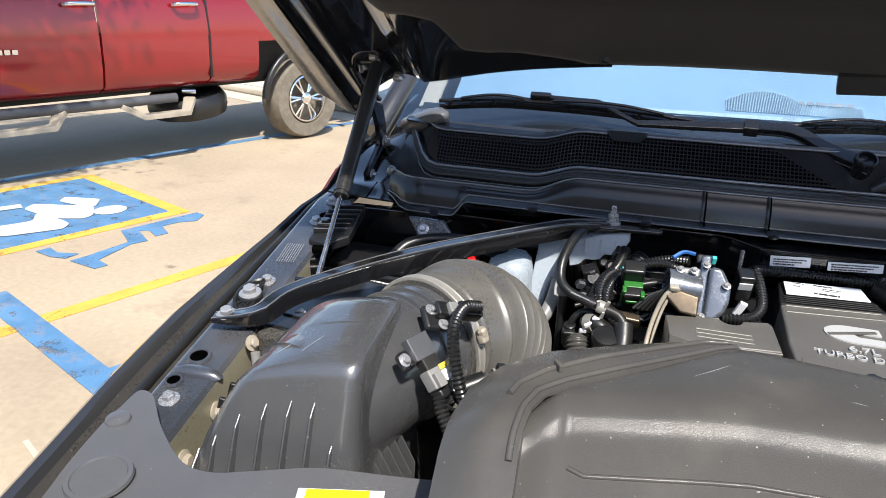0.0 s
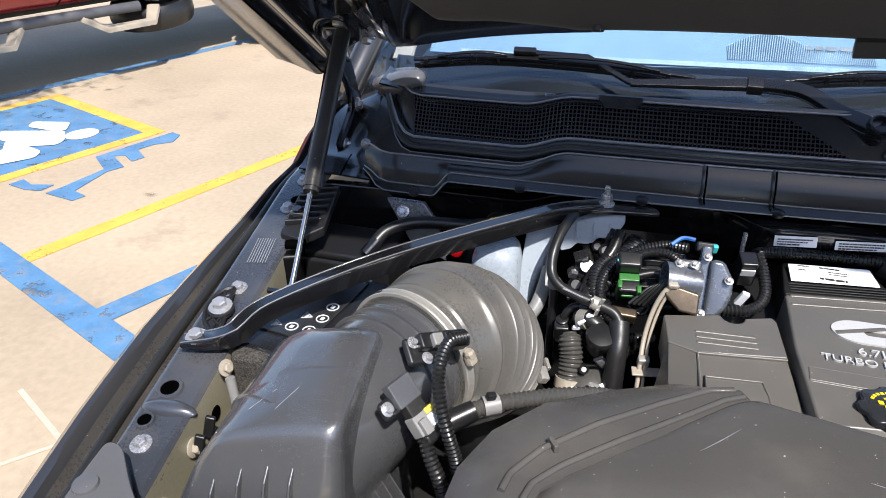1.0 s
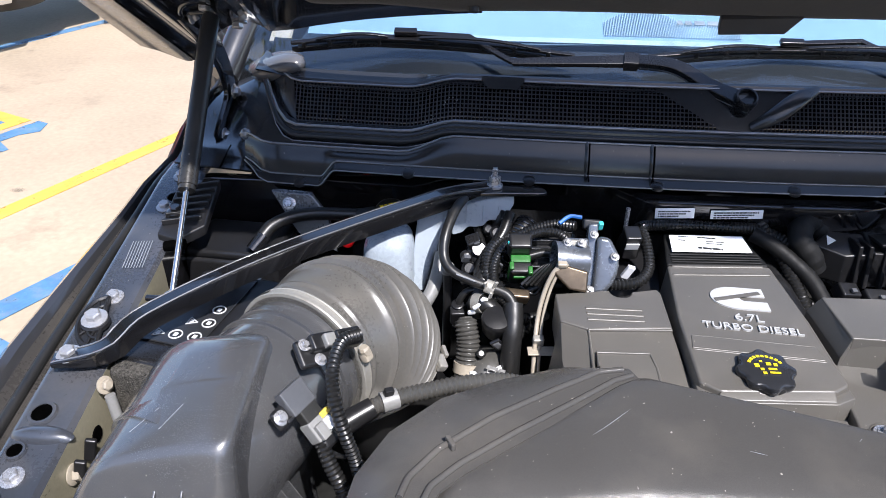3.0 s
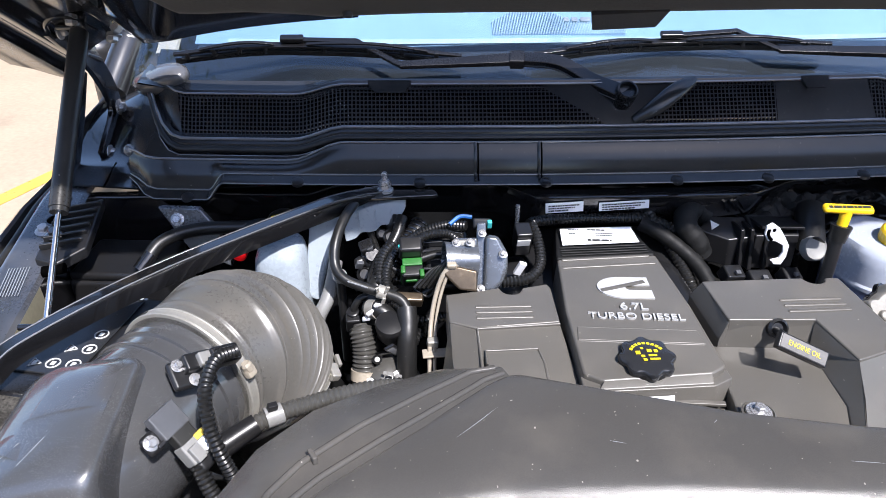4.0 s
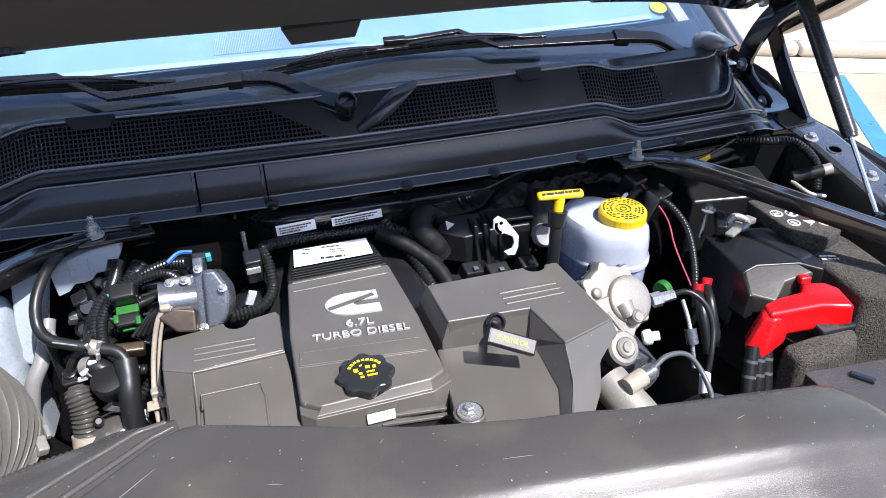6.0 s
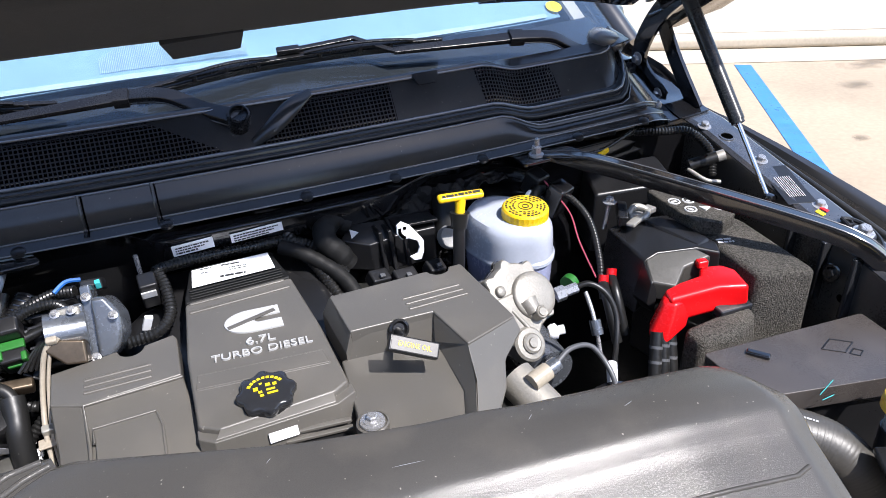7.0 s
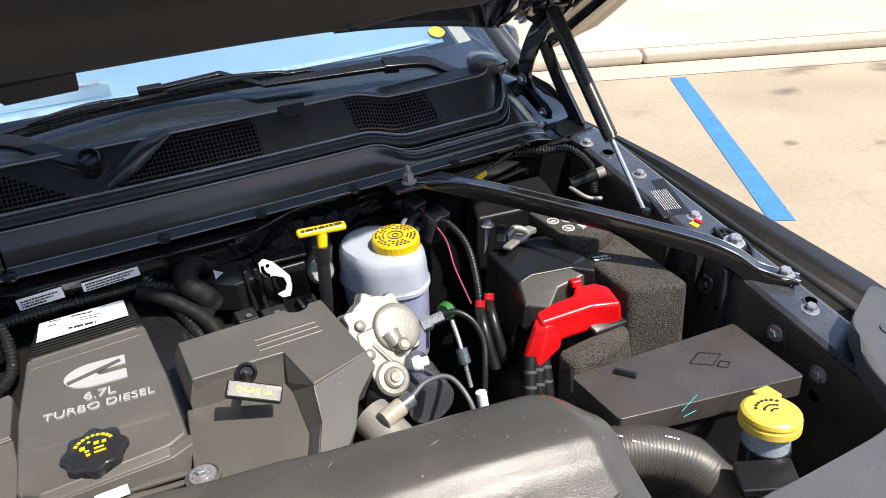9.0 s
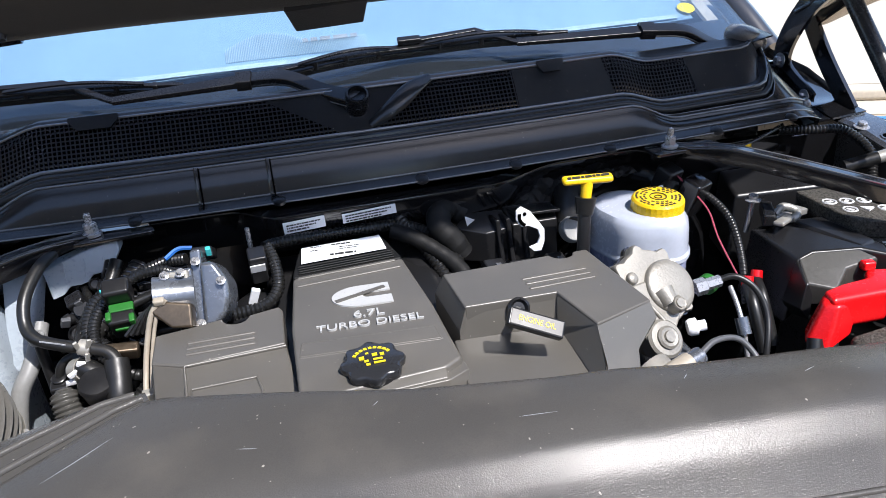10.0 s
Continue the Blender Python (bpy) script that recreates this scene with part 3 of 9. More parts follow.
# ---- the neighbouring red truck ----
rt = thing("red_pickup_truck", (-5.9, 5.2, 0), "red pickup truck with chrome door handles and black side steps", "pickup truck")
RD = Vector((0.43, 0.903, 0)).normalized()   # towards its rear
RS = Vector((RD.y, -RD.x, 0))                # towards us
RO = Vector((-3.64, 6.14, 0)) - RS * 0.02      # its rear wheel's outer contact


def rp(u, s, z):
    return RO + RD * u - RS * s + Vector((0, 0, z))


# body side as a lofted sheet: profile out and up, run along its length
prof = [(0.16, 0.66), (0.06, 0.72), (0.03, 0.86), (0.02, 1.14), (0.05, 1.38), (0.07, 1.43), (0.10, 1.54)]


def red_side(u0, u1, low=0.0):
    bm = BM()
    shell(bm, lambda u, k: rp(u, prof[int(k)][0], max(prof[int(k)][1], low)), lin(u0, u1, 6), list(range(len(prof))), 0.03)
    return bm


part("bed_side", red_side(-0.56, 0.66, 1.05), RED_PAINT, rt)
part("bed_side", red_side(0.68, 1.5), RED_PAINT, rt)
part("bed_side", red_side(-1.10, -0.56), RED_PAINT, rt)
part("rear_door", red_side(-2.13, -1.12), RED_PAINT, rt)
part("front_door", red_side(-3.40, -2.15), RED_PAINT, rt)
part("front_fender", red_side(-4.9, -3.42), RED_PAINT, rt)
bm = BM()
prism(bm, [rp(-1.4, 0.30, 2.05), rp(-3.0, 0.30, 2.08), rp(-3.0, 1.6, 2.08), rp(-1.4, 1.6, 2.05)], [rp(-1.23, 0.10, 1.50), rp(-3.7, 0.10, 1.50), rp(-3.7, 1.8, 1.50), rp(-1.23, 1.8, 1.50)], 0.05)
part("cab", bm, RED_PAINT, rt)
bm = BM()
prism(bm, [rp(-1.50, 0.24, 1.98), rp(-2.30, 0.24, 2.0), rp(-2.30, 0.30, 2.0), rp(-1.50, 0.30, 1.98)], [rp(-1.40, 0.085, 1.58), rp(-2.40, 0.085, 1.58), rp(-2.40, 0.15, 1.58), rp(-1.40, 0.15, 1.58)], 0.01)
part("side_window", bm, DARK_GLASS, rt)
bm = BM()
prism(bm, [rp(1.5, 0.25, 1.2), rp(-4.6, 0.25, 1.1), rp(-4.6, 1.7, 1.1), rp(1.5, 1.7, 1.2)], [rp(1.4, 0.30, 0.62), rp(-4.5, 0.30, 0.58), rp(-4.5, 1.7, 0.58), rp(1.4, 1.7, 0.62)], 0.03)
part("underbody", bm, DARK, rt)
# fender flare
bm = BM()
arc = [rp(0.05 + 0.57 * math.cos(a), 0.015, 0.43 + 0.55 * math.sin(a)) for a in lin(math.radians(5), math.radians(175), 20)]
sweep(bm, arc, 0.035, 8)
part("wheel_arch", bm, BLACK, rt)
for du in (0.05, -3.75):
    wheel = part("wheel", lathe(BM(), [(0.0, 0.0), (0.40, 0.0), (0.425, 0.03), (0.43, 0.10), (0.43, 0.20), (0.40, 0.27), (0.27, 0.27), (0.26, 0.13), (0.0, 0.13)], frame_of(RS, rp(du, 0.29, 0.43)), 40, lambda a, r: 1 + (0.012 * (math.sin(a * 34) > 0) if r > 0.42 else 0)), TYRE, rt, "dusty black tyre")
    bm = lathe(BM(), [(0.24, 0.02), (0.25, 0.05), (0.25, 0.26), (0.235, 0.265), (0.22, 0.22), (0.2, 0.06)], frame_of(RS, rp(du, 0.29, 0.43)), 36)
    for k in range(6):
        a = k * math.pi / 3
        c = rp(du, 0.07, 0.43)
        d = RD * math.cos(a) + Vector((0, 0, math.sin(a)))
        for off in (-0.14, 0.14):
            d2 = RD * math.cos(a + off) + Vector((0, 0, math.sin(a + off)))
            sweep(bm, [c + d * 0.04, c + d2 * 0.23 - RS * 0.015], 0.016, 6)
    lathe(bm, [(0.075, 0.16), (0.07, 0.24), (0.05, 0.255), (0, 0.255)], frame_of(RS, rp(du, 0.29, 0.43)), 20)
    part("rim", bm, CHROME, wheel, "bright alloy rim")
part("spare_wheel", lathe(BM(), [(0.1, 0), (0.36, 0.02), (0.38, 0.08), (0.38, 0.16), (0.34, 0.22), (0.1, 0.22)], pose(*rp(-1.12, 0.46, 0.34), 8, 0, 0), 32), RUBBER, rt)
for u0, u1 in ((-3.25, -2.62), (-1.84, -1.42)):
    bm = BM()
    strap(bm, [rp(u0 - 0.12, 0.14, 0.54), rp(u0, 0.02, 0.44), rp(u1, 0.02, 0.44), rp(u1 + 0.12, 0.14, 0.54)], 0.11, 0.045, (0, 0, 1))
    part("side_step", bm, TAN, rt, "dusty drop step")
bm = BM()
sweep(bm, [rp(-4.3, 0.13, 0.565), rp(-1.45, 0.13, 0.565)], 0.045, 10)
part("side_step", bm, GREY_SLATE, rt, "black tubular side step")
for u in (-1.46, -2.40):
    bm = BM()
    tube(bm, [rp(u, 0.03, 1.385), rp(u + 0.04, -0.02, 1.395), rp(u + 0.20, -0.02, 1.395), rp(u + 0.24, 0.03, 1.385)], 0.018, 8, 4)
    part("door_handle", bm, CHROME, rt, "chrome door handle")
bm = BM()
for k in range(4):
    box(bm, rp(-2.98 + 0.055 * k, 0.012, 1.04), (0.04, 0.006, 0.035), (0, 0, math.degrees(math.atan2(RD.y, RD.x))))
part("door_badge", bm, CHROME, rt, "small chrome badge as plain bars")
bm = BM()
sweep(bm, [rp(-1.11, 0.075, 1.50), rp(-1.11, 0.03, 1.10), rp(-1.11, 0.04, 0.74)], 0.018, 6)
part("door_seal", bm, RUBBER, rt)
bm = BM()
tube(bm, [rp(-1.32, 0.24, 0.60), rp(-1.26, 0.22, 0.595), rp(-1.20, 0.2, 0.59)], 0.030, 10)
part("exhaust_pipe", bm, CHROME, rt, "short bright exhaust pipe")

# an unseen tree added beside the lot, whose crown shades the red truck
def shade_tree(x, y, lean, height, label):
    t = thing("tree", (x, y, 0), label, "tree")
    top = Vector((x + lean[0], y + lean[1], height))
    base = Vector((x, y, 0))
    bark = mat("tree bark", (0.12, 0.09, 0.06), 0.9, var=0.3, fine=30, bump=0.8, depth=0.01)
    leaf = mat("tree leaves", (0.05, 0.09, 0.025), 0.55, var=0.3, fine=30, bump=0)
    part("trunk", sweep(BM(), spline([base, base.lerp(top, 0.35) + Vector((0.05, 0, 0)), base.lerp(top, 0.7), top], 6), lambda s, k: 0.16 - 0.11 * k, 12), bark, t)
    rnd = random.Random(7)
    tips = []
    for k in range(11):
        a = k * 2.4
        s = base.lerp(top, 0.62 + 0.03 * k)
        e = top + Vector((math.cos(a) * rnd.uniform(0.7, 1.5), math.sin(a) * rnd.uniform(0.7, 1.5), rnd.uniform(-0.5, 0.9)))
        part("limb", sweep(BM(), spline([s, s.lerp(e, 0.5) + Vector((0, 0, 0.15)), e], 5), lambda q, k: 0.05 - 0.04 * k, 7), bark, t)
        tips += [e, s.lerp(e, 0.7)]
    bm = BM()
    for e in tips:
        for _ in range(420):
            d = Vector((rnd.gauss(0, 1), rnd.gauss(0, 1), rnd.gauss(0, 0.7))) * 0.36
            r = Matrix.LocRotScale(e + d, Euler((rnd.uniform(-1, 1), rnd.uniform(-1, 1), rnd.uniform(0, 6))), None)
            w = rnd.uniform(0.025, 0.05)
            bm.faces.new([bm.verts.new(r @ Vector(p)) for p in ((-w, 0, 0), (0, w * 0.55, 0.006), (w, 0, 0), (0, -w * 0.55, 0.006))])
    tagged(part("crown", bm, leaf, t, "loose green crown"), kind="stuff")


shade_tree(-5.0, 0.2, (0.55, 1.3), 4.9, "unseen leafy tree added beside the parking lot for shade")

# ---- our truck: body ----
truck = thing("pickup_truck", (X0, 0.0, 0.0), "dark grey pickup truck with its hood raised", "pickup truck")


def rail_z(y):
    return 1.165 + 0.205 * (y + 0.433) if y < 0.06 else 1.266 + 0.05 * (y - 0.06)


FEN = [(0.768, -0.42), (0.765, -0.03), (0.766, -0.004), (0.772, 0.0), (0.822, 0.0), (0.830, -0.004), (0.836, -0.020), (0.846, -0.026), (0.850, -0.018), (0.856, -0.018), (0.861, -0.028), (0.874, -0.034), (0.880, -0.024), (0.886, -0.016), (0.896, -0.014), (0.906, -0.022), (0.914, -0.045), (0.920, -0.10), (0.926, -0.25), (0.93, -0.60)]


CREST_U = {-1: [(-0.98, 0.896), (-0.56, 0.899), (-0.385, 0.904), (-0.26, 0.900), (-0.155, 0.886), (-0.02, 0.866), (0.12, 0.854), (0.20, 0.838), (0.28, 0.815), (0.55, 0.79)],
           1: [(-0.98, 0.920), (-0.56, 0.945), (-0.405, 0.943), (-0.265, 0.923), (-0.165, 0.906), (-0.05, 0.886), (0.06, 0.858), (0.12, 0.850), (0.20, 0.832), (0.28, 0.810), (0.55, 0.79)]}


def spread(side, y, u):
    """Gutter and fender widen to the front and close in towards the windscreen pillar."""
    return u if u < 0.83 else 0.83 + (u - 0.83) * (lerp_tab(CREST_U[side], y) - 0.83) / 0.066 if u < 0.90 else u + lerp_tab(CREST_U[side], y) - 0.896


def fender_pt(side, y, k):
    u, dz = FEN[int(k)]
    nose = sm(-0.62, -1.05, y)
    u2 = spread(side, y, u) - 0.05 * nose * (1 if u > 0.84 else 0.5)
    rise = 0.16 * max(0.0, y - 0.12) ** 0.5 * sm(0.12, 0.22, y) * sm(0.86, 0.88, u)
    return (X0 + side * u2, y, rail_z(y) + dz + rise - 0.05 * nose)


for side in (-1, 1):
    ys = lin(-0.98, 0.55, 34)
    bm = BM()
    shell(bm, lambda y, k: fender_pt(side, y, k), ys, list(range(2, 6)), 0.002)
    fl = part("inner_fender", bm, INNER, truck, "dusty dark inner fender rail", 30)
    bm = BM()
    shell(bm, lambda y, k: fender_pt(side, y, k), ys, list(range(5, 13)), 0.002)
    part("fender_gutter", bm, GUTTER, truck, "satin gutter between rail and fender", 30)
    bm = BM()
    shell(bm, lambda y, k: fender_pt(side, y, k), [y for y in ys if y < -0.12] + [-0.12] if side < 0 else ys, [0, 1, 2], 0.002)
    # Rear stretch near-black: the shade behind the strut put into its colour.
    if side < 0:
        bm2 = BM()
        shell(bm2, lambda y, k: fender_pt(side, y, k), [-0.12] + [y for y in ys if y > -0.12], [0, 1, 2], 0.002)
        part("shaded_inner_wall", bm2, STEEL_BLACK, truck, "rear part of the inner wall, shade in its colour")
    fl_left = fl if side < 0 else fl_left
    # Left paled as sunlit, right darkened as shaded: light put into one paint.
    iw = part("inner_wall", bm, PRIMER if side < 0 else GUTTER, truck, "primed inner wall of the fender rail, paled for sun" if side < 0 else "inner wall of the fender rail, darkened for shade")
    if side > 0:
        for y, z in ((-0.285, 1.157), (-0.235, 1.135)):
            part("wall_bolt", hexbolt(BM(), (0.706, y, z), (-1, -0.2, 0.2), 0.0085), STEEL_BLACK, iw, "black bolt head", 30)
        for y in (-0.262, -0.315, -0.20):
            part("wall_rib", box(BM(), (0.712, y, 1.145), (0.018, 0.007, 0.10), (0, 0, 0), 0.002), GRILLE, iw)
    if side < 0:
        part("wall_clamp", hexbolt(BM(), (-0.803, -0.318, 1.186), (1, -0.3, 0.4), 0.0065), TAN, iw, "tan coated clamp bolt", 30)
        part("wall_stud", sweep(BM(), [Vector((-0.795, -0.325, 1.178)), Vector((-0.785, -0.335, 1.12))], 0.006, 10), GREY_CONN, iw)
        for y in (-0.375, -0.40):
            part("wall_clip", box(BM(), (-0.800, y, rail_z(y) - 0.030), (0.012, 0.006, 0.030), (0, 15, 10), 0.002), BLACK, iw)
        part("rail_bump", lathe(BM(), [(0.034, -0.002), (0.028, 0.004), (0.015, 0.007), (0, 0.0075)], frame_of((0, -0.2, 1), (X0 - 0.795, -0.385, rail_z(-0.385))) @ Matrix.Diagonal((1, 0.35, 1, 1)), 24), INNER, iw, "pressed bump in the rail")
    for y, dz, r in ((-0.345, -0.045, 0.010), (-0.40, -0.10, 0.012), (-0.30, -0.075, 0.007), (-0.47, -0.075, 0.009)):
        part("wall_hole", lathe(BM(), [(r, 0), (r * 0.9, 0.0012), (0, 0.0012)], frame_of((-side, 0, 0), (X0 + side * 0.7645, y, rail_z(y) + dz)), 18), SHADE_BLACK, iw, "black disc for a hole's shade")
    bm = BM()
    shell(bm, lambda y, k: fender_pt(side, y, k), ys, list(range(12, 20)), 0.002)
    part("fender", bm, PAINT, truck, "dark grey metallic fender", 40)
    bm = BM()
    tube(bm, [Vector((X0 + side * spread(side, y, 0.853), y, rail_z(y) - 0.018)) for y in lin(-0.50, 0.12, 10)], 0.0065, 8, 3)
    part("weather_strip", bm, RUBBER, truck)
    # bolts, slots and stickers on the rail
    bolts = [(0.800, -0.433), (0.798, -0.193), (0.797, -0.02), (0.797, 0.05)] if side < 0 else [(0.800, -0.415), (0.800, -0.20), (0.797, -0.075), (0.775, 0.04)]
    for u, y in bolts:
        part("bolt", hexbolt(BM(), (X0 + side * u, y, rail_z(y)), (0, -0.2, 1), 0.0075), BOLT, fl, sharp=30)
    for u, y, r in ((0.806, -0.36, 0.011), (0.812, -0.405, 0.008), (0.79, 0.0, 0.010)):
        bm = lathe(BM(), [(r * 1.45, 0.0), (r * 1.3, 0.003), (r, 0.003), (r * 0.95, 0.0006), (0, 0.0005)], frame_of((0, -0.2, 1), (X0 + side * u, y, rail_z(y) + 0.0005)), 20)
        part("rail_hole", bm, INNER, fl, "round hole with raised rim")
        part("hole_shade", lathe(BM(), [(r * 0.97, 0.0016), (0, 0.0016)], frame_of((0, -0.2, 1), (X0 + side * u, y, rail_z(y) + 0.0008)), 20), SHADE_BLACK, fl)
    # strut tower top: round stamping with a bolt
    yc = -0.239 if side < 0 else -0.280
    c = Vector((X0 + side * 0.800, yc, rail_z(yc) + 0.001))
    rt3 = Matrix.Translation(c) @ pose(0, 0, 0, 11.5, 0, -12 * side)
    arc = [(side * 0.027 * math.sin(a) - side * 0.008, 0.040 * math.cos(a)) for a in lin(0, math.pi, 18)]
    bm = plate(BM(), arc, 0.005, 0.006, 0.0015)
    for ring, r in ((arc + arc[:1], 0.0030), ([(p[0] * 0.62 - side * 0.003, p[1] * 0.66) for p in arc], 0.0018)):
        sweep(bm, [Vector((*p, 0.0065)) for p in ring], r, 6)
    for a in (0.45, 1.05, 2.1, 2.7):
        sweep(bm, [Vector((-side * 0.006, 0.004, 0.006)), Vector((side * 0.026 * math.sin(a) - side * 0.008, 0.039 * math.cos(a), 0.0065))], 0.0017, 6)
    lathe(bm, [(0.017, 0.004), (0.0165, 0.009), (0.012, 0.010)], pose(0, 0, 0), 24)
    bmesh.ops.transform(bm, matrix=rt3, verts=bm.verts[:])
    part("mount_plate", bm, BLACK, fl, "ribbed black half-round mount plate")
    part("bolt", hexbolt(BM(), c + Vector((0, 0, 0.009)), (0, -0.2, 1), 0.0095), BOLT, fl, sharp=30)
    # inner wall bracket and nuts
    for y, dz in ((-0.40, -0.035), (-0.47, -0.04)):
        p = Vector((X0 + side * 0.764, y, rail_z(y) + dz))
        part("clip_nut", hexbolt(BM(), p, (-side, 0, 0.1), 0.0075), BOLT if side > 0 else TAN, fl, sharp=30)
    yl = -0.115 if side < 0 else -0.145
    n = Vector((0, -0.2, 1)).normalized()
    if side > 0:
        part("sticker", box(BM(), (X0 + 0.790, -0.142, rail_z(-0.142) + 0.0016), (0.046, 0.098, 0.0012), (11, 0, -14), 0.0004), BLACK, fl, "black sticker with white print")
    bars("rail_label", (X0 + side * (0.797 if side < 0 else 0.790), yl, rail_z(yl) + 0.0028), (side * (0.10 if side < 0 else 0.25), 1, 0.2), n, [(-0.030, 0.022, 0.013 - 0.0036 * k, 0.0009) for k in range(8)], GREY_INK if side < 0 else WHITE_INK, fl, "fine white print on the rail", 3 + side)
bm = BM()
box(bm, (X0 + 0.786, -0.216, rail_z(-0.216) + 0.0025), (0.009, 0.013, 0.001), (11, 0, 15))
part("warning_sticker", bm, YELLOW_INK, fl, "small yellow and red warning sticker")
part("sticker_mark", box(BM(), (X0 + 0.797, -0.212, rail_z(-0.212) + 0.0030), (0.007, 0.012, 0.001), (11, 0, 15)), RED, fl, "red corner of the sticker")

comb = part("ribbed_bracket", plate(BM(), [(-0.828, -0.086), (-0.834, 0.010), (-0.778, 0.036), (-0.768, -0.066), (-0.797, -0.096)], lambda x, y: rail_z(y) + 0.010, 0.016, 0.003), BLACK, fl_left, "ribbed black plastic bracket on the rail")
for k in range(6):
    y = -0.062 + 0.015 * k
    part("bracket_rib", box(BM(), (-0.801, y, rail_z(y) + 0.013), (0.052, 0.0045, 0.008), (3, 0, 20), 0.001), BLACK, comb)
part("bolt", hexbolt(BM(), (-0.815, -0.045, rail_z(-0.045) + 0.012), (0, -0.1, 1), 0.008), STEEL_BLACK, comb, sharp=30)
part("bracket_foot", box(BM(), (-0.800, -0.098, rail_z(-0.098) + 0.002), (0.030, 0.014, 0.010), (8, 0, 20), 0.003), SHADE_BLACK, comb)

# bay walls: firewall, inner side walls, floor; walls and floor near-black, shade in their colour
bm = BM()
box(bm, (X0, 0.082, 1.015), (1.61, 0.02, 0.48), None, 0.004)
box(bm, (X0, 0.083, 1.275), (1.24, 0.018, 0.06), None, 0.004)
part("firewall", bm, STEEL_BLACK, truck, "black firewall")
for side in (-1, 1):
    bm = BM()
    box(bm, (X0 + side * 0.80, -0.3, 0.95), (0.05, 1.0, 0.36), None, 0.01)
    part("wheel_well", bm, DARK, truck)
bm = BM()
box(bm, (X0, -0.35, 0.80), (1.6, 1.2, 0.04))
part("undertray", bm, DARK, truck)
# firewall upper lip under the cowl
bm = BM()
prof2 = [(0.012, 1.225), (-0.003, 1.250), (-0.006, 1.276), (-0.005, 1.279), (0.010, 1.284)]
shell(bm, lambda x, k: (x, prof2[int(k)][0] + 0.035 * (abs(x - X0) / 0.7) ** 2 + 0.045 * (1 - sm(-0.22, -0.16, x) * sm(0.24, 0.12, x)), prof2[int(k)][1] - 0.018 * sm(0.39, 0.46, abs(x - X0))), lin(X0 - 0.70, X0 + 0.70, 80), list(range(5)), 0.003)
part("cowl_flange", bm, STEEL_BLACK, truck, "black painted steel flange under the cowl")

# front upper panel (radiator support cover), left and right wings
def support_cover(side):
    bm = BM()
    if side < 0:
        o = [(-0.862, -0.458), (-0.842, -0.462), (-0.803, -0.508), (-0.768, -0.540), (-0.738, -0.564), (-0.703, -0.572), (-0.66, -0.555), (-0.62, -0.538), (-0.547, -0.531), (-0.493, -0.524), (-0.44, -0.55), (-0.40, -0.60), (-0.36, -0.72), (-0.80, -0.76), (-0.828, -0.66), (-0.848, -0.58), (-0.860, -0.52)]
    else:
        o = [(0.835, -0.435), (0.745, -0.475), (0.715, -0.52), (0.690, -0.585), (0.655, -0.598), (0.60, -0.590), (0.50, -0.585), (0.42, -0.60), (0.36, -0.68), (0.34, -0.78), (0.74, -0.80), (0.835, -0.62)]
    zf = lambda x, y: 1.190 + 0.010 * sm(-0.78, -0.68, x) - 0.10 * max(0, -0.62 - y) + 0.06 * (y + 0.5) * (y > -0.5) if side < 0 else 1.178 + 0.10 * (y + 0.5) + (0.012 if abs(x - X0) > 0.77 else 0.0) - 0.055 * sm(0.74, 0.60, abs(x - X0)) * (1 if side < 0 else 0.6)
    plate(bm, rounded(o, 0.02), zf, 0.03, 0.004)
    return bm


sup = part("support_cover", support_cover(-1), PANEL, truck, "black plastic radiator support cover")
for x, y in ((-0.847, -0.514),):
    part("push_pin", lathe(BM(), [(0.013, 0), (0.012, 0.003), (0.006, 0.0045), (0, 0.0045)], frame_of((0, -0.1, 1), (x, y, 1.19)), 20), PANEL, sup)
part("blind_cap", lathe(BM(), [(0.030, 0), (0.029, 0.003), (0.025, 0.0035), (0.024, 0.002), (0, 0.002)], frame_of((0, -0.1, 1), (-0.804, -0.597, 1.190)), 28), PANEL, sup)
bm = BM()
box(bm, (-0.580, -0.586, 1.2010), (0.075, 0.045, 0.0012), (0, 0, 13))
lab = part("caution_label", bm, LABEL, sup, "white label with a yellow band")
bm = BM()
box(bm, (-0.585, -0.576, 1.2020), (0.055, 0.020, 0.0012), (0, 0, 13))
part("yellow_band", bm, YELLOW_INK, lab)
sup = part("support_cover", support_cover(1), PANEL, truck, "black plastic radiator support cover")
part("push_pin", lathe(BM(), [(0.013, 0), (0.012, 0.003), (0.006, 0.0045), (0, 0.0045)], frame_of((0, -0.1, 1), (0.772, -0.51, 1.188)), 20), PANEL, sup)

# ---- hood, open ----
def hood_low(u, y):
    a = min(1, abs(u) / 0.855)
    return 1.38 + (0.225 - y) * 0.62 + 0.030 * (1 - a ** 3) + (0.010 + 0.05 * (0.1 - y)) * sm(0.79, 0.86, abs(u)) + 0.66 * max(0, -0.10 - y) ** 1.15


def hood_rear(u):
    return 0.05 + 0.152 * min(1.25, abs(u) / 0.80) ** 4 - 0.12 * sm(0.815, 0.868, abs(u))


def hood_pt(u, v, off=0.0):
    y = hood_rear(u) * (1 - v) + (-0.68 + 0.04 * (abs(u) / 0.85) ** 2) * v
    return (X0 + u, y, hood_low(u, y) + off)


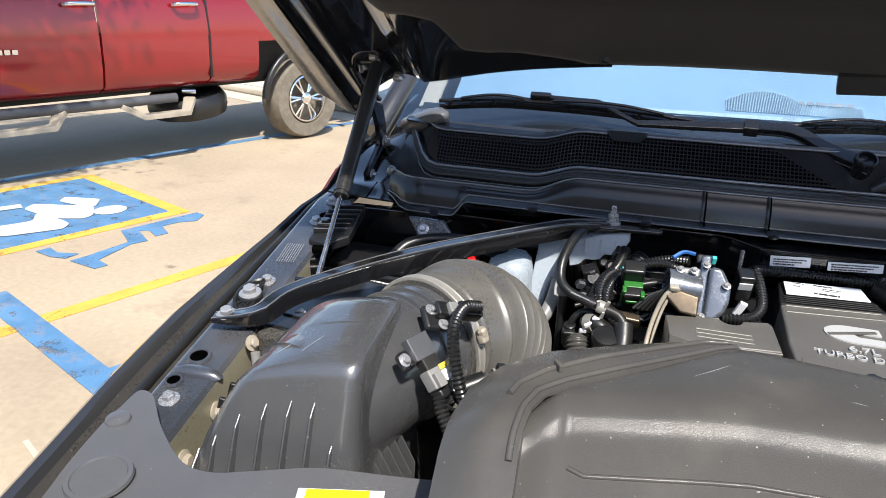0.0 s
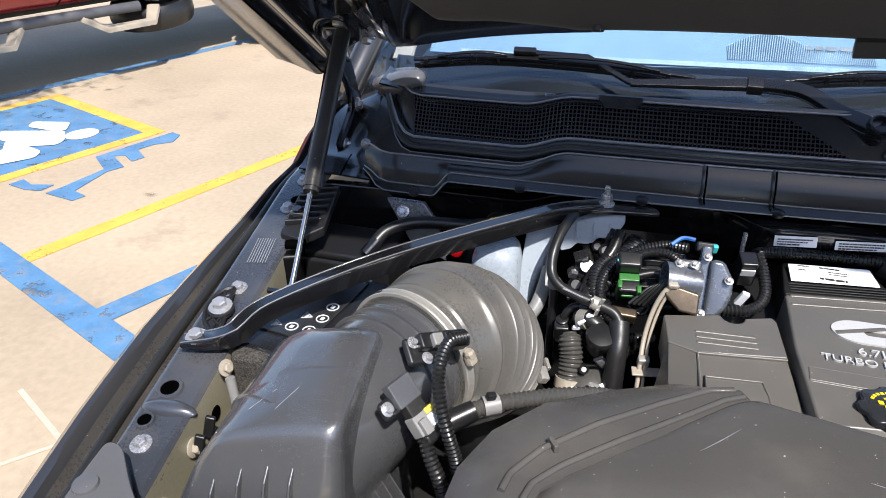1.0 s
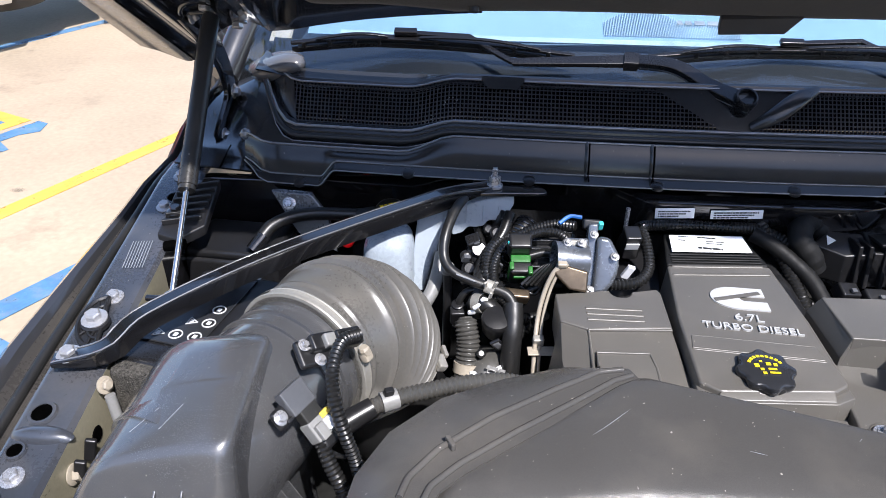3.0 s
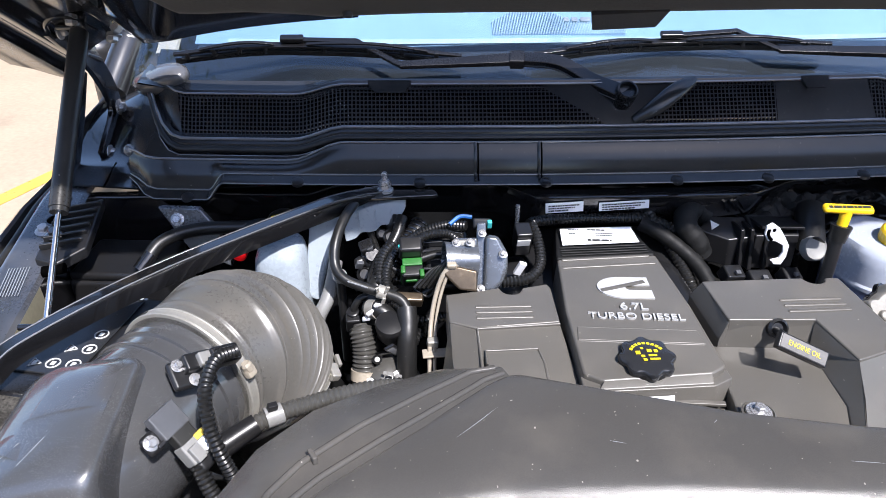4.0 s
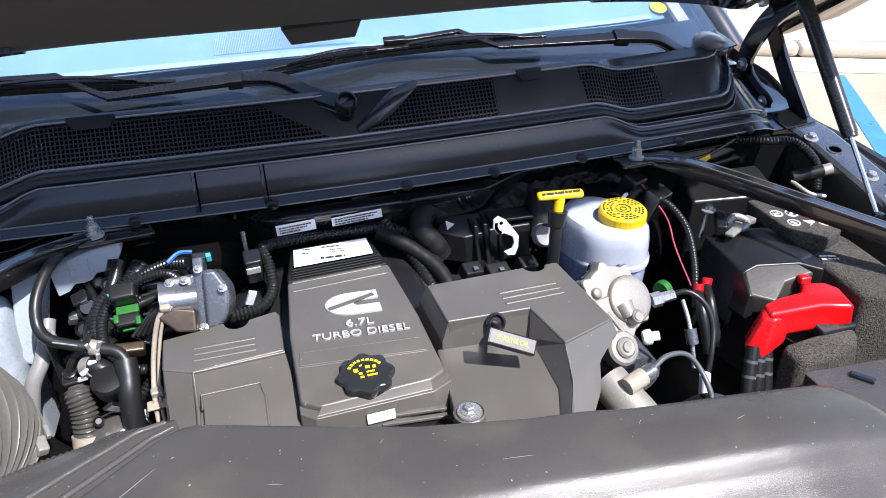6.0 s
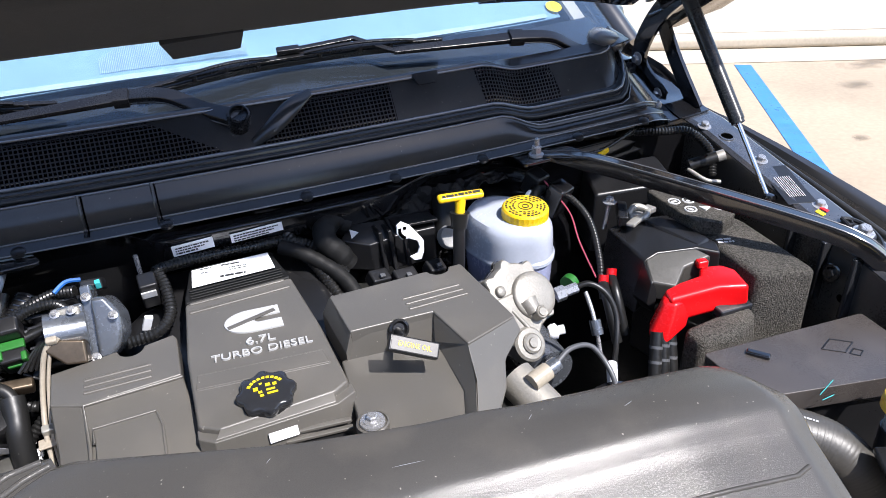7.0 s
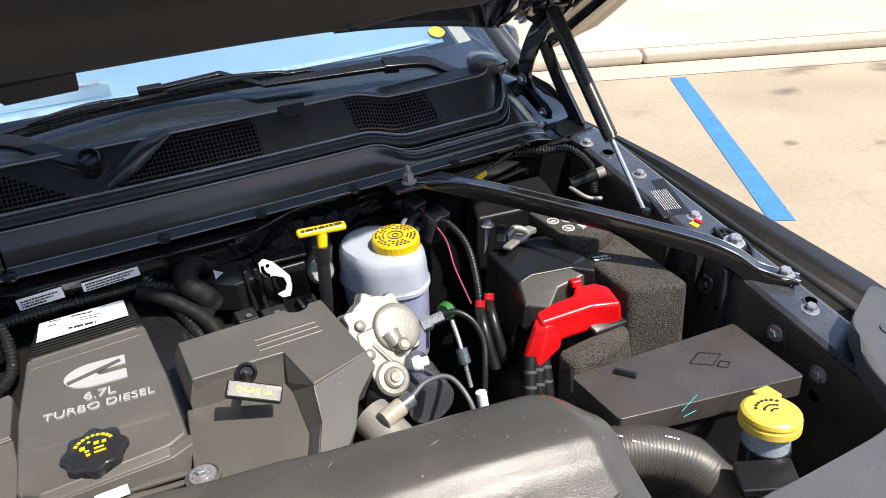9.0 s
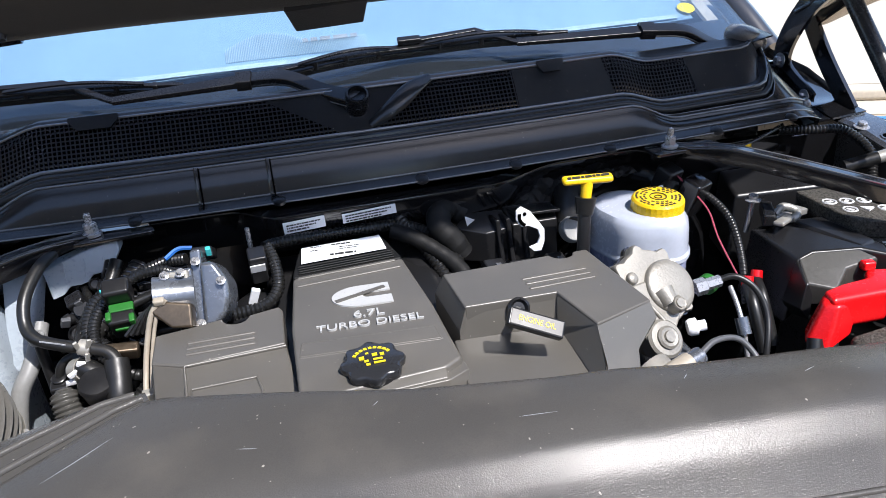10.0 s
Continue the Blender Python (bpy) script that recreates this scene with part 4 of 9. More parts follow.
def frame_off(u):
    """Depth of the hood's inner frame by the distance from the middle line: liner bed, deep channel, folded hem."""
    return lerp_tab([(0.60, 0.006), (0.655, 0.006), (0.672, 0.020), (0.70, 0.034), (0.735, 0.034), (0.765, 0.030), (0.785, 0.018), (0.800, 0.022), (0.812, 0.014), (0.818, 0.006), (0.826, 0.003), (0.845, 0.001), (0.852, -0.001), (0.862, -0.002)], u)


FU = lin(0.36, 0.66, 8) + lin(0.666, 0.818, 26)
HU = lin(0.818, 0.862, 14)
US = lin(-0.86, 0.86, 40)
bm = BM()
shell(bm, lambda u, v: hood_pt(u, v, 0.045 - 0.03 * sm(0.80, 0.86, abs(u))), US, lin(0, 1, 24), 0.004)
hood = part("hood", bm, PAINT, truck, "dark grey metallic hood, raised")
for side in (-1, 1):
    bm = BM()
    shell(bm, lambda u, v: hood_pt(side * u, v, frame_off(u)), FU, lin(0, 1, 40), 0.006 * -side)
    part("hood_frame", bm, HOOD_BLACK, hood, "gloss black hood inner frame with a deep channel", 60)
    bm = BM()
    shell(bm, lambda u, v: hood_pt(side * u, v, frame_off(u)), HU, lin(0, 1, 40), 0.006 * -side)
    part("hood_hem", bm, HEM, hood, "broad metallic hem of the hood, ground reflection in its colour", 60)
    part("hem_roll", sweep(BM(), [Vector(hood_pt(side * 0.864, v, -0.001)) for v in lin(0, 1, 40)], 0.0032, 8), PAINT, hood)
    part("rear_roll", sweep(BM(), [Vector(hood_pt(side * u, 0.0, frame_off(u) - 0.002)) for u in FU + HU[1:]], 0.0045, 8), HOOD_BLACK, hood)
    for k in range(6):
        v = 0.10 + 0.11 * k
        p = Vector(hood_pt(side * 0.835, v, frame_off(0.835) - 0.0008))
        part("hem_slot", sweep(BM(), [p, p + Vector((0, -0.010, 0.0062))], 0.0018, 6), SHADE_BLACK, hood)
    # raised loop round the strut mount
    loop = [(0.770, 0.215), (0.778, 0.150), (0.772, 0.085), (0.750, 0.070), (0.728, 0.085), (0.722, 0.12)]
    part("strut_pocket", sweep(BM(), spline([Vector((X0 + side * u, y, hood_low(u, y) + frame_off(u) - 0.004)) for u, y in loop], 8), 0.0045, 8), HOOD_BLACK, hood, "raised edge of the strut pocket")
    for u, y in ((0.735, 0.085), (0.715, 0.150)):
        part("bolt", hexbolt(BM(), (X0 + side * u, y, hood_low(u, y) + frame_off(u) - 0.002), (0, -0.5, -1), 0.0085), BOLT, hood, sharp=30)
LINER = [(0.0, 0.05), (0.40, 0.058), (0.42, 0.048), (0.50, 0.033), (0.547, 0.036), (0.575, 0.030), (0.590, -0.011), (0.602, -0.040), (0.640, -0.055), (0.672, -0.060), (0.688, -0.076), (0.697, -0.12)]


def liner_pt(u, v):
    """The felt liner, scalloped round the strut mounts at its rear corners."""
    a = abs(u)
    y = min(lerp_tab(LINER, a), hood_rear(u) - 0.002) * (1 - v) - 0.66 * v
    off = -0.004 - 0.006 * (1 - min(1, a / 0.64)) - 0.012 * sm(0.30, 0.45, v) * sm(0.62, 0.55, v) * sm(0.5, 0.4, a) + 0.010 * sm(0.66, 0.697, a) + 0.008 * sm(0.03, 0.0, v)
    return (X0 + u, y, hood_low(u, y) + off)


bm = BM()
LU = [-u for u in lin(0.56, 0.697, 22)][::-1] + lin(-0.54, 0.54, 44) + lin(0.56, 0.697, 22)
shell(bm, liner_pt, LU, lin(0, 0.10, 8) + lin(0.13, 0.97, 34), 0.012)
liner = part("hood_liner", bm, HOODFELT, hood, "dark brown-black felt hood liner")
bm = BM()
prism(bm, [(-0.112, 0.030, 1.530), (-0.012, 0.030, 1.534), (-0.016, 0.068, 1.505), (-0.100, 0.068, 1.502)], [(-0.112, 0.022, 1.520), (-0.012, 0.022, 1.524), (-0.016, 0.060, 1.494), (-0.100, 0.060, 1.491)], 0.002)
part("liner_tab", bm, HOODFELT, liner)
for x, y in ((-0.415, 0.020), (0.33, 0.020), (-0.55, -0.25), (0.5, -0.25)):
    z = hood_low(x - X0, y) - 0.012
    part("liner_pin", lathe(BM(), [(0.007, -0.004), (0.006, 0.002), (0, 0.003)], frame_of((0, -0.5, -1), (x, y, z)), 16), BLACK, liner)

for side, B, T in ((-1, (-0.755, -0.223, 1.238), (-0.774, 0.088, 1.496)), (1, (0.705, -0.150, 1.213), (0.690, 0.090, 1.492))):
    B, T = Vector(B), Vector(T)
    gs = part("gas_strut", sweep(BM(), [B.lerp(T, 0.36), B.lerp(T, 0.365), B.lerp(T, 0.98)], 0.0118, 16), STRUT, truck, "black gas strut holding the hood")
    part("rod", sweep(BM(), [B, B.lerp(T, 0.37)], 0.0038, 12), ROD, gs, "polished steel rod")
    part("collar", sweep(BM(), [B.lerp(T, 0.345), B.lerp(T, 0.372)], 0.0105, 14), STRUT, gs)
    for q in (B, T):
        bm = lathe(BM(), [(0, -0.010), (0.007, -0.008), (0.010, 0), (0.007, 0.008), (0, 0.010)], pose(*q), 14)
        sweep(bm, [q, q + Vector((side * 0.03, 0, 0))], 0.004, 8)
        part("ball_socket", bm, STEEL_BLACK, gs)
    # hinge arm at the rear corner
    bm = BM()
    x = X0 + side * 0.775
    for pts, w in (([(x, 0.16, 1.275), (x, 0.24, 1.33), (x, 0.20, 1.42), (x, 0.10, 1.50)], 0.015), ([(x + side * 0.03, 0.10, 1.27), (x + side * 0.03, 0.17, 1.34), (x + side * 0.03, 0.22, 1.40)], 0.012)):
        strap(bm, spline([Vector(p) for p in pts], 6), lambda k: 2.6 * w, 0.008, (1, 0, 0))
    hg = part("hood_hinge", bm, STEEL_BLACK, truck, "black hood hinge")
    for y, z in ((0.165, 1.285), (0.11, 1.487), (0.235, 1.335)):
        part("bolt", hexbolt(BM(), (x - side * 0.008, y, z), (-side, 0, 0), 0.008), BOLT, hg, sharp=30)

# ---- windscreen, dashboard and cab ----
def glass_pt(u, s, off=0.0):
    bend = 0.10 * (u / 0.75) ** 4
    y = 0.192 + bend + s * 0.894
    return (X0 + u, y, 1.384 + s * 0.447 - 0.015 * (u / 0.75) ** 4 + off)


bm = BM()
shell(bm, lambda u, s: glass_pt(u, s), lin(-0.76, 0.76, 30), lin(-0.02, 0.62, 10), 0.004)
ws = part("windscreen", bm, GLASS, truck, "windscreen reflecting blue sky")
ws.visible_shadow = False
bm = BM()
shell(bm, lambda u, s: glass_pt(u, s, -0.007), lin(-0.72, 0.72, 24), lin(-0.03, 0.075, 2), 0.002)
part("frit_band", bm, DASH, truck, "black ceramic band along the windscreen's foot")
bm = BM()
box(bm, (X0, 0.62, 1.30), (1.5, 0.7, 0.06), (3, 0, 0), 0.02)
part("dashboard", bm, DASH, truck, "dark vinyl dashboard")
for side in (-1, 1):
    bm = BM()
    tube(bm, [Vector((X0 + side * 0.815, 0.33, 1.33)), Vector((X0 + side * 0.785, 0.46, 1.43)), Vector((X0 + side * 0.73, 0.80, 1.63)), Vector((X0 + side * 0.67, 1.10, 1.80))], 0.026, 10, 6)
    part("windscreen_pillar", bm, PAINT, truck, "dark grey windscreen pillar")
bm = BM()
box(bm, (X0, 1.7, 1.84), (1.3, 1.3, 0.05), None, 0.02)
part("cab_roof", bm, PAINT, truck)
bm = BM()
box(bm, (X0, 2.3, 1.3), (1.5, 0.05, 1.1), None, 0.02)
part("cab_rear", bm, DASH, truck)
for side in (-1, 1):
    bm = BM()
    box(bm, (X0 + side * 0.90, 1.35, 0.95), (0.06, 1.7, 0.85), None, 0.03)
    part("door", bm, PAINT, truck)
    wheel = part("wheel", lathe(BM(), [(0.24, 0.0), (0.38, 0.0), (0.41, 0.03), (0.415, 0.12), (0.41, 0.24), (0.38, 0.27), (0.24, 0.27)], frame_of((side, 0, 0), (X0 + side * 0.62, -0.35, 0.415)), 36), TYRE, truck)
for side in (-1, 1):
    bm = BM()
    shell(bm, lambda k, s: glass_pt(side * (0.692 + 0.040 * k), s, -0.020 - 0.006 * k), lin(0, 1, 4), lin(0.085, 0.60, 8), 0.006)
    part("pillar_trim", bm, BEIGE, truck, "beige cloth trim inside the windscreen pillar")
# Added film behind the glass: paints the pale sky reflection in the windscreen.
shade = thing("sunshade", (X0, 0.33, 1.44), "pale blue film standing in for sky reflected in the windscreen", "sunshade")
bm = BM()
shell(bm, lambda u, s: glass_pt(u, s, -0.012 - 0.002 * math.sin(u * 14)), lin(-0.66, 0.655, 40), lin(0.098, 0.58, 8), 0.002)
part("film", bm, SKY_FILM, shade)
bm = BM()
for k in range(84):
    u = -0.16 + 0.22 * k / 83
    hi = 0.150 + 0.034 * math.sin(math.pi * min(1, k / 50))
    a, b = Vector(glass_pt(u, 0.116, -0.008)), Vector(glass_pt(u, hi, -0.008))
    sweep(bm, [a, b], 0.0007, 4)
part("ribbed_strip", bm, PALE_FILM, shade, "fine pale ribs on the film")
bars("barcode", glass_pt(0.005, 0.150, -0.0065), (1, 0, 0), (0, -0.447, 0.894), [(-0.045, 0.045, 0.0, 0.010)], GREY_INK, shade, "small dark barcode", 31)
bm = BM()
shell(bm, lambda u, s: glass_pt(u, s, -0.0085), lin(-0.60, 0.62, 40), lin(0.097, 0.108, 2), 0.001)
part("lower_edge", bm, PALE_FILM, shade, "pale lower edge of the sky film")
bm = lathe(BM(), [(0.016, 0), (0.015, 0.001), (0, 0.001)], frame_of((0, -0.45, 0.9), glass_pt(0.648, 0.118, -0.005)), 20)
part("yellow_dot", bm, YELLOW_INK, shade, "round yellow sticker")

# ---- cowl ----
cowl = thing("cowl_panel", (X0, 0.06, 1.29), "black plastic cowl panel with mesh air inlets below the windscreen", "cowl panel")
CP = [(0.006, 1.2950), (0.012, 1.2980), (0.021, 1.3000), (0.024, 1.3020), (0.040, 1.338), (0.0425, 1.3425), (0.049, 1.342), (0.052, 1.337), (0.066, 1.335), (0.069, 1.348), (0.076, 1.352), (0.081, 1.353), (0.118, 1.402), (0.122, 1.406), (0.128, 1.407), (0.146, 1.399), (0.180, 1.383), (0.205, 1.374)]


def cowl_pt(x, k):
    i = min(int(k), len(CP) - 2)
    f = k - i
    bulge = 0.0030 * math.sin(math.pi * f) if i == 3 else 0.0
    y, z = CP[i][0] * (1 - f) + CP[i + 1][0] * f - 0.91 * bulge, CP[i][1] * (1 - f) + CP[i + 1][1] * f + 0.40 * bulge
    a = abs(x - X0)
    s, e = sm(0.39, 0.47, a), (a / 0.7) ** 2
    low = 0.026 * sm(0.560, 0.588, a) * (x < 0)
    drop = low if k <= 3 else low * (4 - k) + 0.028 * s * (k - 3) if k < 4 else 0.028 * s if k < 7 else 0.020 * s if k < 15 else 0.006 * s
    end = sm(0.66, 0.74, a)
    curl = sm(0.625, 0.735, a) ** 1.4 if 7 <= k <= 13 else 0.0
    y, z = y + (0.235 - y) * 0.85 * curl, z + (1.412 - z) * 0.75 * curl + 0.012 * math.sin(math.pi * curl)
    tuck = sm(0.665, 0.712, a) * (x < 0) * max(0.0, 1 - k / 8)
    return Vector((x, y + 0.033 * e + 0.012 * s * (k > 10) + 0.02 * end + 0.030 * tuck, z - drop - 0.02 * end * (k < 10) * (x > 0) + 0.012 * tuck))


XS = sorted(set([round(v, 4) for v in lin(-0.755, 0.665, 90) + lin(-0.64, -0.595, 12)]))
bm = BM()
shell(bm, cowl_pt, XS, [0, 1, 2, 3] + lin(3.12, 3.88, 6) + list(range(4, 12)), 0.0025)
part("front_trim", bm, COWL, cowl, "smooth black front trim", 25)
bm = BM()
shell(bm, cowl_pt, XS, list(range(12, 18)), 0.0025)
part("upper_trim", bm, COWL, cowl, "", 25)
# rolled edges of the trim, as pale beads with the bright highlight in their colour
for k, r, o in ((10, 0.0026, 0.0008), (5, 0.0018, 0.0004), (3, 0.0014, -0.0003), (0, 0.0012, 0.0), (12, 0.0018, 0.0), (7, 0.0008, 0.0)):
    part("trim_glint", sweep(BM(), [cowl_pt(x, k) + Vector((0, -0.0005, o)) for x in XS], r, 8), EDGE_GLINT, cowl)
# raised lip beside the wiper spindle
part("spindle_lip", sweep(BM(), spline([cowl_pt(-0.020, 11) + Vector((0, 0.004, 0.004)), cowl_pt(0.012, 11).lerp(cowl_pt(0.012, 12), 0.35) + Vector((0, -0.006, 0.006)), cowl_pt(0.045, 11).lerp(cowl_pt(0.045, 12), 0.75) + Vector((0, -0.006, 0.006)), cowl_pt(0.075, 12) + Vector((0, 0.004, 0.003))], 6), lambda s, k: 0.006 + 0.007 * math.sin(math.pi * k), 12, flat=0.42, up=(0, -0.8, 0.6)), COWL, cowl)
# black sheet below the mesh: the inlet's shade put into colour
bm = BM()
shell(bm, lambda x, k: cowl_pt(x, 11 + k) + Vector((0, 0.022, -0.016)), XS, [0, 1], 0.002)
part("inlet_shade", bm, SHADE_BLACK, cowl, "black sheet for the shade below the mesh")


def strip_pt(x, v, out=0.0):
    a, b = cowl_pt(x, 11), cowl_pt(x, 12)
    return a.lerp(b, v) + Vector((0, -0.8, 0.6)) * out


def solid_fill(x0b, x1b, x0t, x1t, out=0.0):
    bm = BM()
    shell(bm, lambda k, v: strip_pt((x0b + (x1b - x0b) * k) * (1 - v) + (x0t + (x1t - x0t) * k) * v, v, out), lin(0, 1, max(2, int(abs(x1b - x0b) / 0.02))), lin(0, 1, 5), 0.003)
    return bm


part("blank_panel", solid_fill(-0.755, -0.680, -0.755, -0.688), COWL, cowl)
part("blank_panel", solid_fill(0.193, 0.342, 0.193, 0.333), COWL, cowl)
part("blank_panel", solid_fill(0.489, 0.665, 0.481, 0.665), COWL, cowl)
part("wiper_pocket", solid_fill(-0.058, -0.014, -0.158, 0.066, -0.002), COWL, cowl, "recess round the wiper spindle")


def mesh_panel(x0b, x1b, x0t, x1t, rows=10, pitch=0.0057, t=0.0018):
    """A lattice of upright and level bars over a stretch of the inlet."""
    bm = BM()

    def bar(a, b, up):
        d = (b - a).normalized()
        n = Vector((0, -0.8, 0.6))
        s = d.cross(n).normalized() * t / 2
        n = n * 0.003
        v = [bm.verts.new(p) for p in (a + s, a - s, a - s - n, a + s - n, b + s, b - s, b - s - n, b + s - n)]
        for f in ((0, 1, 2, 3), (7, 6, 5, 4), (0, 4, 5, 1), (1, 5, 6, 2), (2, 6, 7, 3), (3, 7, 4, 0)):
            bm.faces.new([v[i] for i in f])

    for r in range(rows + 1):
        v = r / rows
        a, b = x0b + (x0t - x0b) * v, x1b + (x1t - x1b) * v
        xs = lin(a, b, max(2, int((b - a) / 0.018)))
        for p, q in zip(xs, xs[1:]):
            bar(strip_pt(p, v), strip_pt(q, v), False)
    x = min(x0b, x0t)
    while x < max(x1b, x1t):
        lo, hi = 0.0, 1.0
        if x > min(x1b, x1t) and x1t != x1b:
            k = (x - x1b) / (x1t - x1b)
            lo, hi = (lo, min(hi, k)) if x1t < x1b else (max(lo, k), hi)
        if x < max(x0b, x0t) and x0t != x0b:
            k = (x - x0b) / (x0t - x0b)
            lo, hi = (lo, min(hi, k)) if x0t > x0b else (max(lo, k), hi)
        if hi - lo > 0.04:
            for p, q in ((lo, (lo + hi) / 2), ((lo + hi) / 2, hi)):
                bar(strip_pt(x, p), strip_pt(x, q), True)
        x += pitch
    return bm


for a in ((-0.680, -0.058, -0.688, -0.158), (-0.014, 0.192, 0.066, 0.193), (0.342, 0.488, 0.333, 0.481)):
    tagged(part("mesh_inlet", mesh_panel(*a), GRILLE, cowl, "black plastic mesh with small square openings"), kind="stuff")
for a, b in ((-0.398, -0.344), (0.235, 0.268)):
    bm = BM()
    shell(bm, lambda x, v: strip_pt(x, 1.06 - 0.30 * v * (1 if a < x < b else 0.3), 0.003) , lin(a - 0.004, b + 0.004, 6), lin(0, 1, 3), 0.003)
    part("notch", bm, COWL, cowl)
# seams and clips on the front trim
for x in (-0.252, -0.163):
    bm = BM()
    pts = [cowl_pt(x, k) + Vector((0, -0.0008, 0.0008)) for k in [1, 2, 3] + lin(3.12, 3.88, 6) + [4, 5]]
    sweep(bm, pts, 0.0022, 6)
    part("seam_rib", bm, COWL, cowl)
    part("seam_gap", sweep(BM(), [p + Vector((0.004, -0.0004, 0)) for p in pts], 0.0011, 5), SHADE_BLACK, cowl)
for x in (-0.66, -0.50, -0.33, -0.155, 0.03, 0.16, 0.30, 0.47, 0.60):
    p = cowl_pt(x, 0).lerp(cowl_pt(x, 1), 0.5)
    part("push_pin", lathe(BM(), [(0.009, -0.002), (0.0085, 0.002), (0.005, 0.0035), (0, 0.0035)], frame_of((0, -0.35, 1), p), 16), BLACK, cowl)
bm = BM()
tube(bm, [cowl_pt(x, 8) + Vector((0, 0.000, 0.005)) for x in lin(-0.752, 0.662, 60)], 0.0055, 8, 2)
part("rubber_seal", bm, RUBBER, cowl, "black rubber hood seal")
for side in (-1, 1):
    x = X0 + side * 0.70
    # soft rounded cap between the cowl's end and the pillar
    bm = lathe(BM(), [(0, -0.030), (0.024, -0.026), (0.034, -0.010), (0.035, 0.002), (0.029, 0.011), (0.016, 0.016), (0, 0.017)], Matrix.Translation((x + side * -0.010, 0.228, 1.384)) @ pose(0, 0, 0, -16, side * 16, side * -50) @ Matrix.Diagonal((0.95, 2.2, 0.95, 1)), 40)
    part("end_cap", bm, PANEL, cowl, "smooth rounded black end cap of the cowl", 70)
    # gloss sheet between the cowl's end, the rail and the hinge
    bm = BM()
    shell(bm, lambda k, v: (x + side * (-0.02 + 0.14 * k), 0.060 + 0.024 * k + 0.22 * v, 1.270 + 0.010 * sm(0.0, 0.25, v) + 0.075 * sm(0.25, 1.0, v) * (1 - 0.45 * k) + 0.006 * math.sin(5 * k) * v), lin(0, 1, 16), lin(0, 1, 16), -0.003 * side)
    part("corner_sheet", bm, STEEL_BLACK, cowl, "gloss black sheet at the corner of the bay", 60)
    part("sheet_seam", sweep(BM(), [Vector((x + side * 0.045, 0.068 + 0.010 * q, 1.2725 + 0.002 * q)) for q in lin(0, 6, 7)], 0.0012, 6), SHADE_BLACK, cowl)
    # closed end of the trim with two knuckles, their highlights in the pale colour
    xe = -0.753 if side < 0 else 0.663
    ring = [cowl_pt(xe, k) for k in lin(0, 12, 37)]
    low_pts = [Vector((p.x + side * 0.004, p.y + 0.006, min(p.z, 1.268 + 0.1 * max(0, p.y - 0.09)))) for p in ring]
    bm = BM()
    A = [bm.verts.new(p) for p in ring]
    B2 = [bm.verts.new(p) for p in low_pts]
    for i in range(len(A) - 1):
        bm.faces.new((A[i], A[i + 1], B2[i + 1], B2[i]))
    part("trim_end", bm, COWL, cowl)
    for k, r in ((4.6, 0.010), (9.5, 0.009)):
        part("end_knuckle", lathe(BM(), [(0, -r), (0.6 * r, -0.8 * r), (r, -0.2 * r), (0.9 * r, 0.4 * r), (0.5 * r, 0.85 * r), (0, r)], frame_of((side * 0.4, -0.3, 0.8), cowl_pt(xe, k) + Vector((side * 0.002, 0.004, -0.004))), 18), EDGE_GLINT, cowl, "rounded glossy end of the trim", 60)

